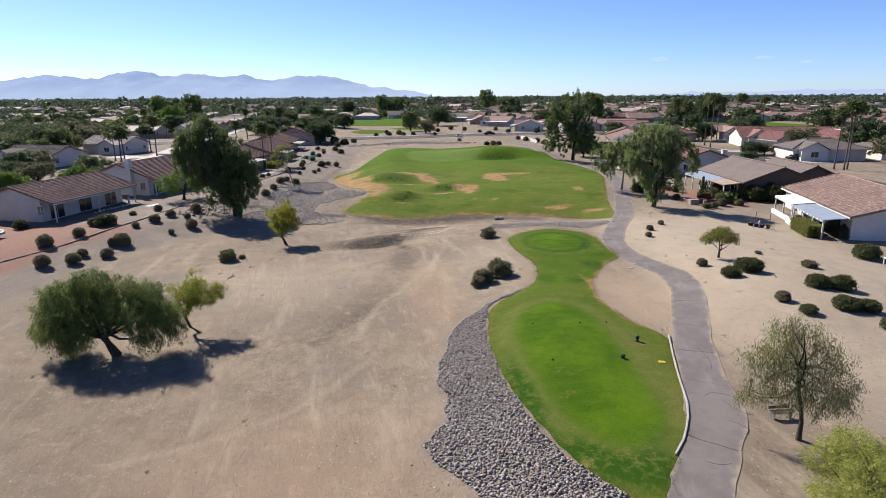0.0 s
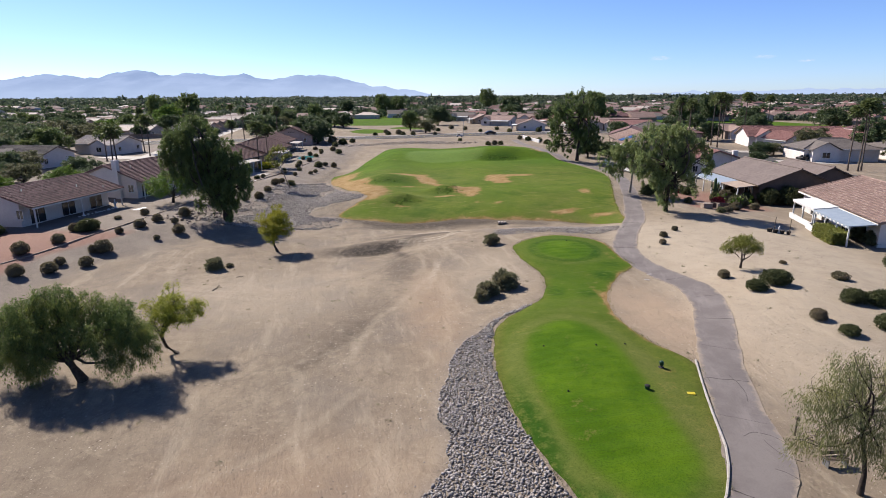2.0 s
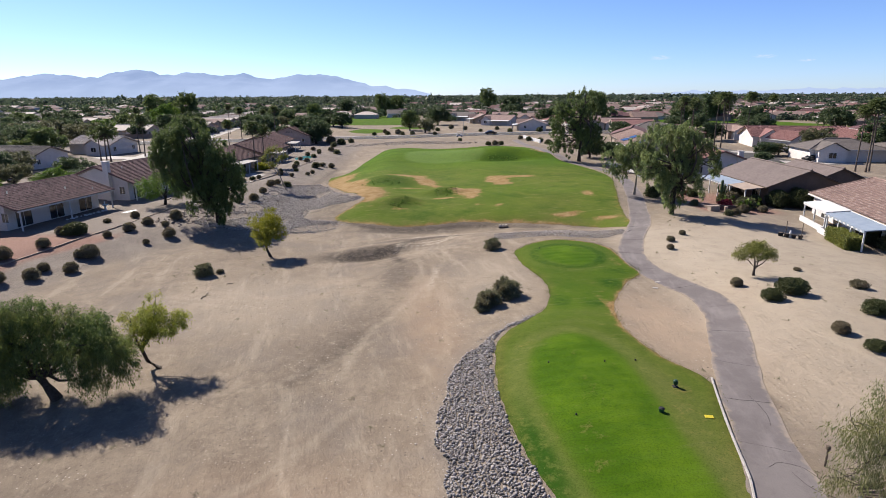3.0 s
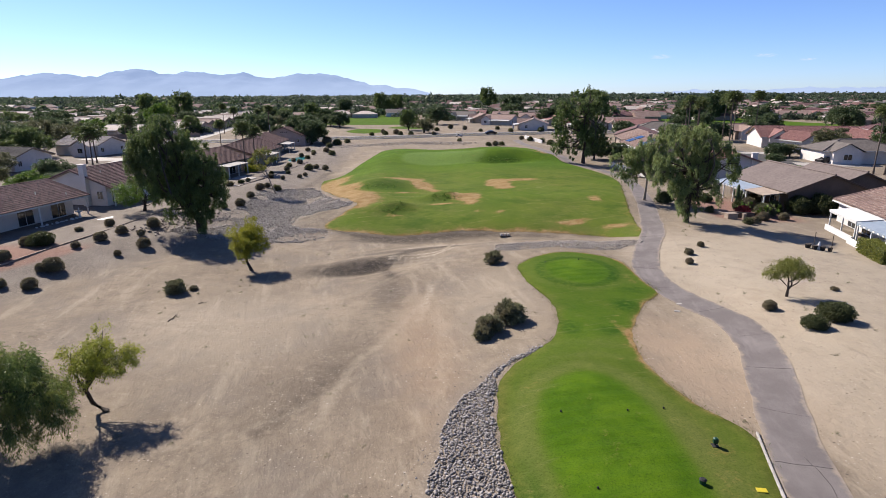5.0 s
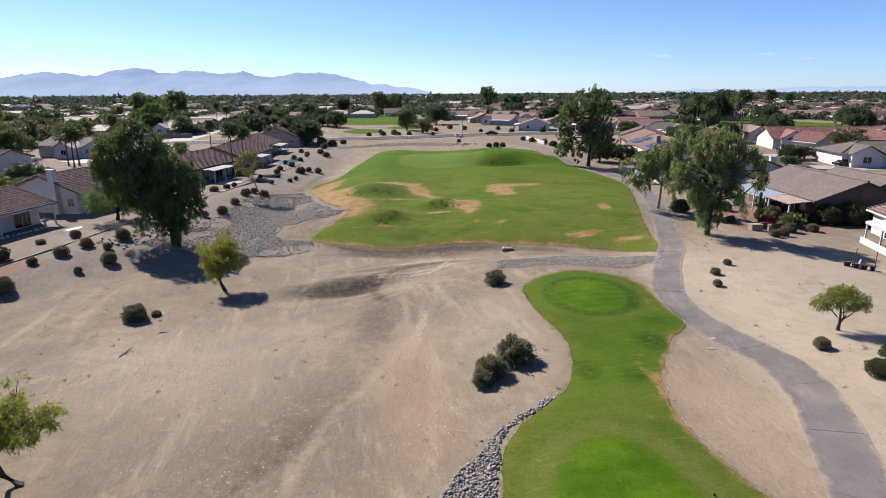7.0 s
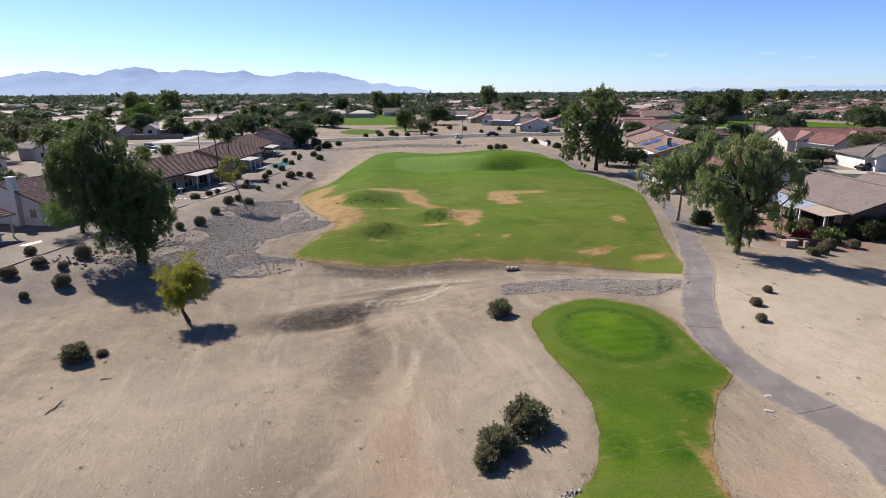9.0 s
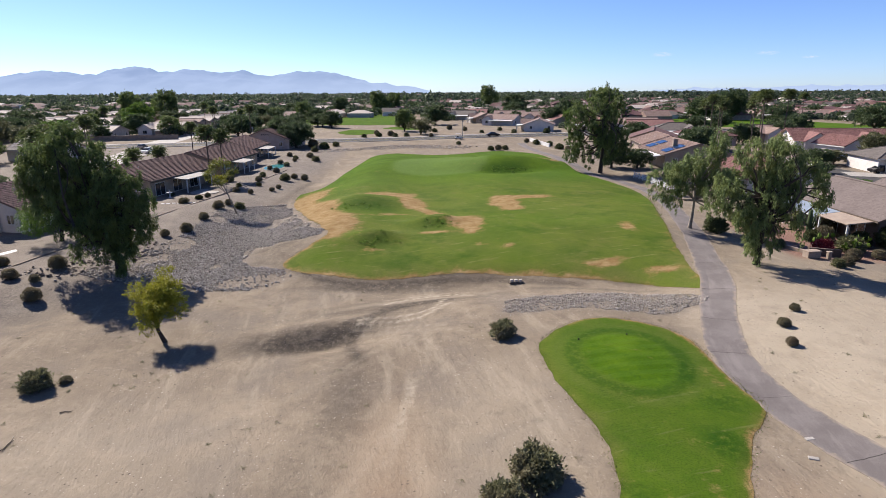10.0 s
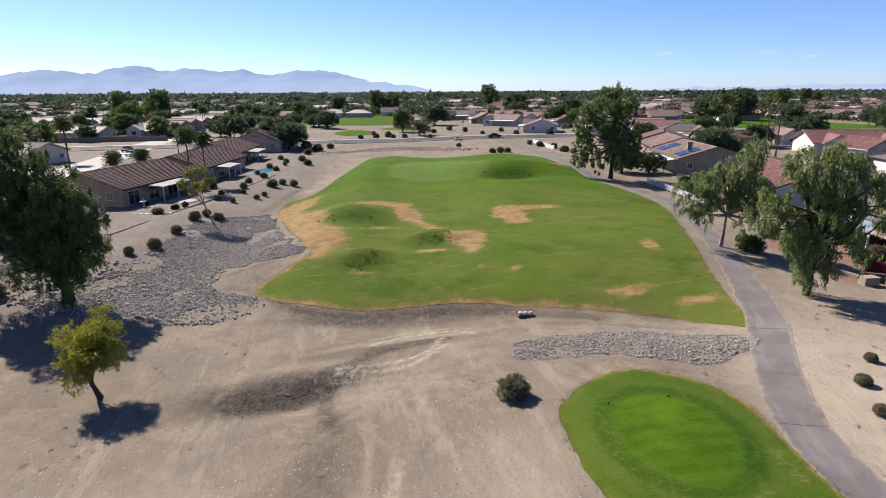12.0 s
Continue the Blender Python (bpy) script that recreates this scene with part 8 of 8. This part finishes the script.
# dark clods and stones in the washed-out gully
cv, cf, n = [], [], 0
clod_base = [np.array([v.co for v in me.vertices]) for me in STONES["tan"]]
clod_tri = np.array([p.vertices[:] for p in STONES["tan"][0].polygons])
for pts, wide, many in (([(-10.5, 65.6), (-8.5, 66.0), (-6.4, 66.6), (-4.8, 67.8), (-3.1, 69.4)], 0.9, 420), ([(-14, 82.2), (-10, 79.4), (-5, 78.5), (2, 78.7), (7.5, 77.6), (13, 76.2)], 0.35, 420), ([(-26, 112), (-25, 122), (-25.4, 131), (-24, 140)], 0.7, 260)):
    cl = curve(pts, 0.3, closed=False)
    for _ in range(many):
        c = cl[rng9.integers(len(cl))] + rng9.normal(size=2) * wide * 0.6
        s = rng9.uniform(0.02, 0.055)
        m = np.array(pose(c[0], c[1], height(c[0], c[1]) + 0.2 * s, rng9.uniform(-25, 25), 0, rng9.uniform(0, 360)))[:3]
        cv.append(clod_base[n % 8] * s @ m[:, :3].T + m[:, 3])
        cf.append(clod_tri + n * len(clod_base[0]))
        n += 1
tagged(new("clods", mesh_fast("clods", np.concatenate(cv), np.concatenate(cf), CLOD)), "dark clods of soil in a washed-out gully", "clods", kind="stuff")
# dark tussocks on the rough mounds of the fairway
tv = []
for cx, cy, rx, ry, many in ((0.2, 94.4, 2.2, 1.2, 18), (-6.3, 87.6, 2.0, 1.1, 16), (13.2, 138.3, 3.6, 1.6, 40), (-9, 105.4, 3.4, 1.2, 14)):
    for _ in range(many):
        a, b = cx + rng9.normal() * rx * 0.6, cy + rng9.normal() * ry * 0.6
        k = 16
        c = np.array((a, b, terrain(a, b) + 0.03)) + np.c_[rng9.normal(size=(k, 2)) * 0.12, np.zeros(k)]
        tv.append(leaf_cards(c, np.c_[rng9.normal(size=(k, 2)) * 0.5, np.abs(rng9.normal(size=k)) + 0.4], 0.28, 0.04, rng9))
tagged(new("grass_tussocks", cards_mesh("grass_tussocks", np.concatenate(tv), LEAF["green"])), "dark green grass tussocks on fairway mounds", "grass", kind="stuff")
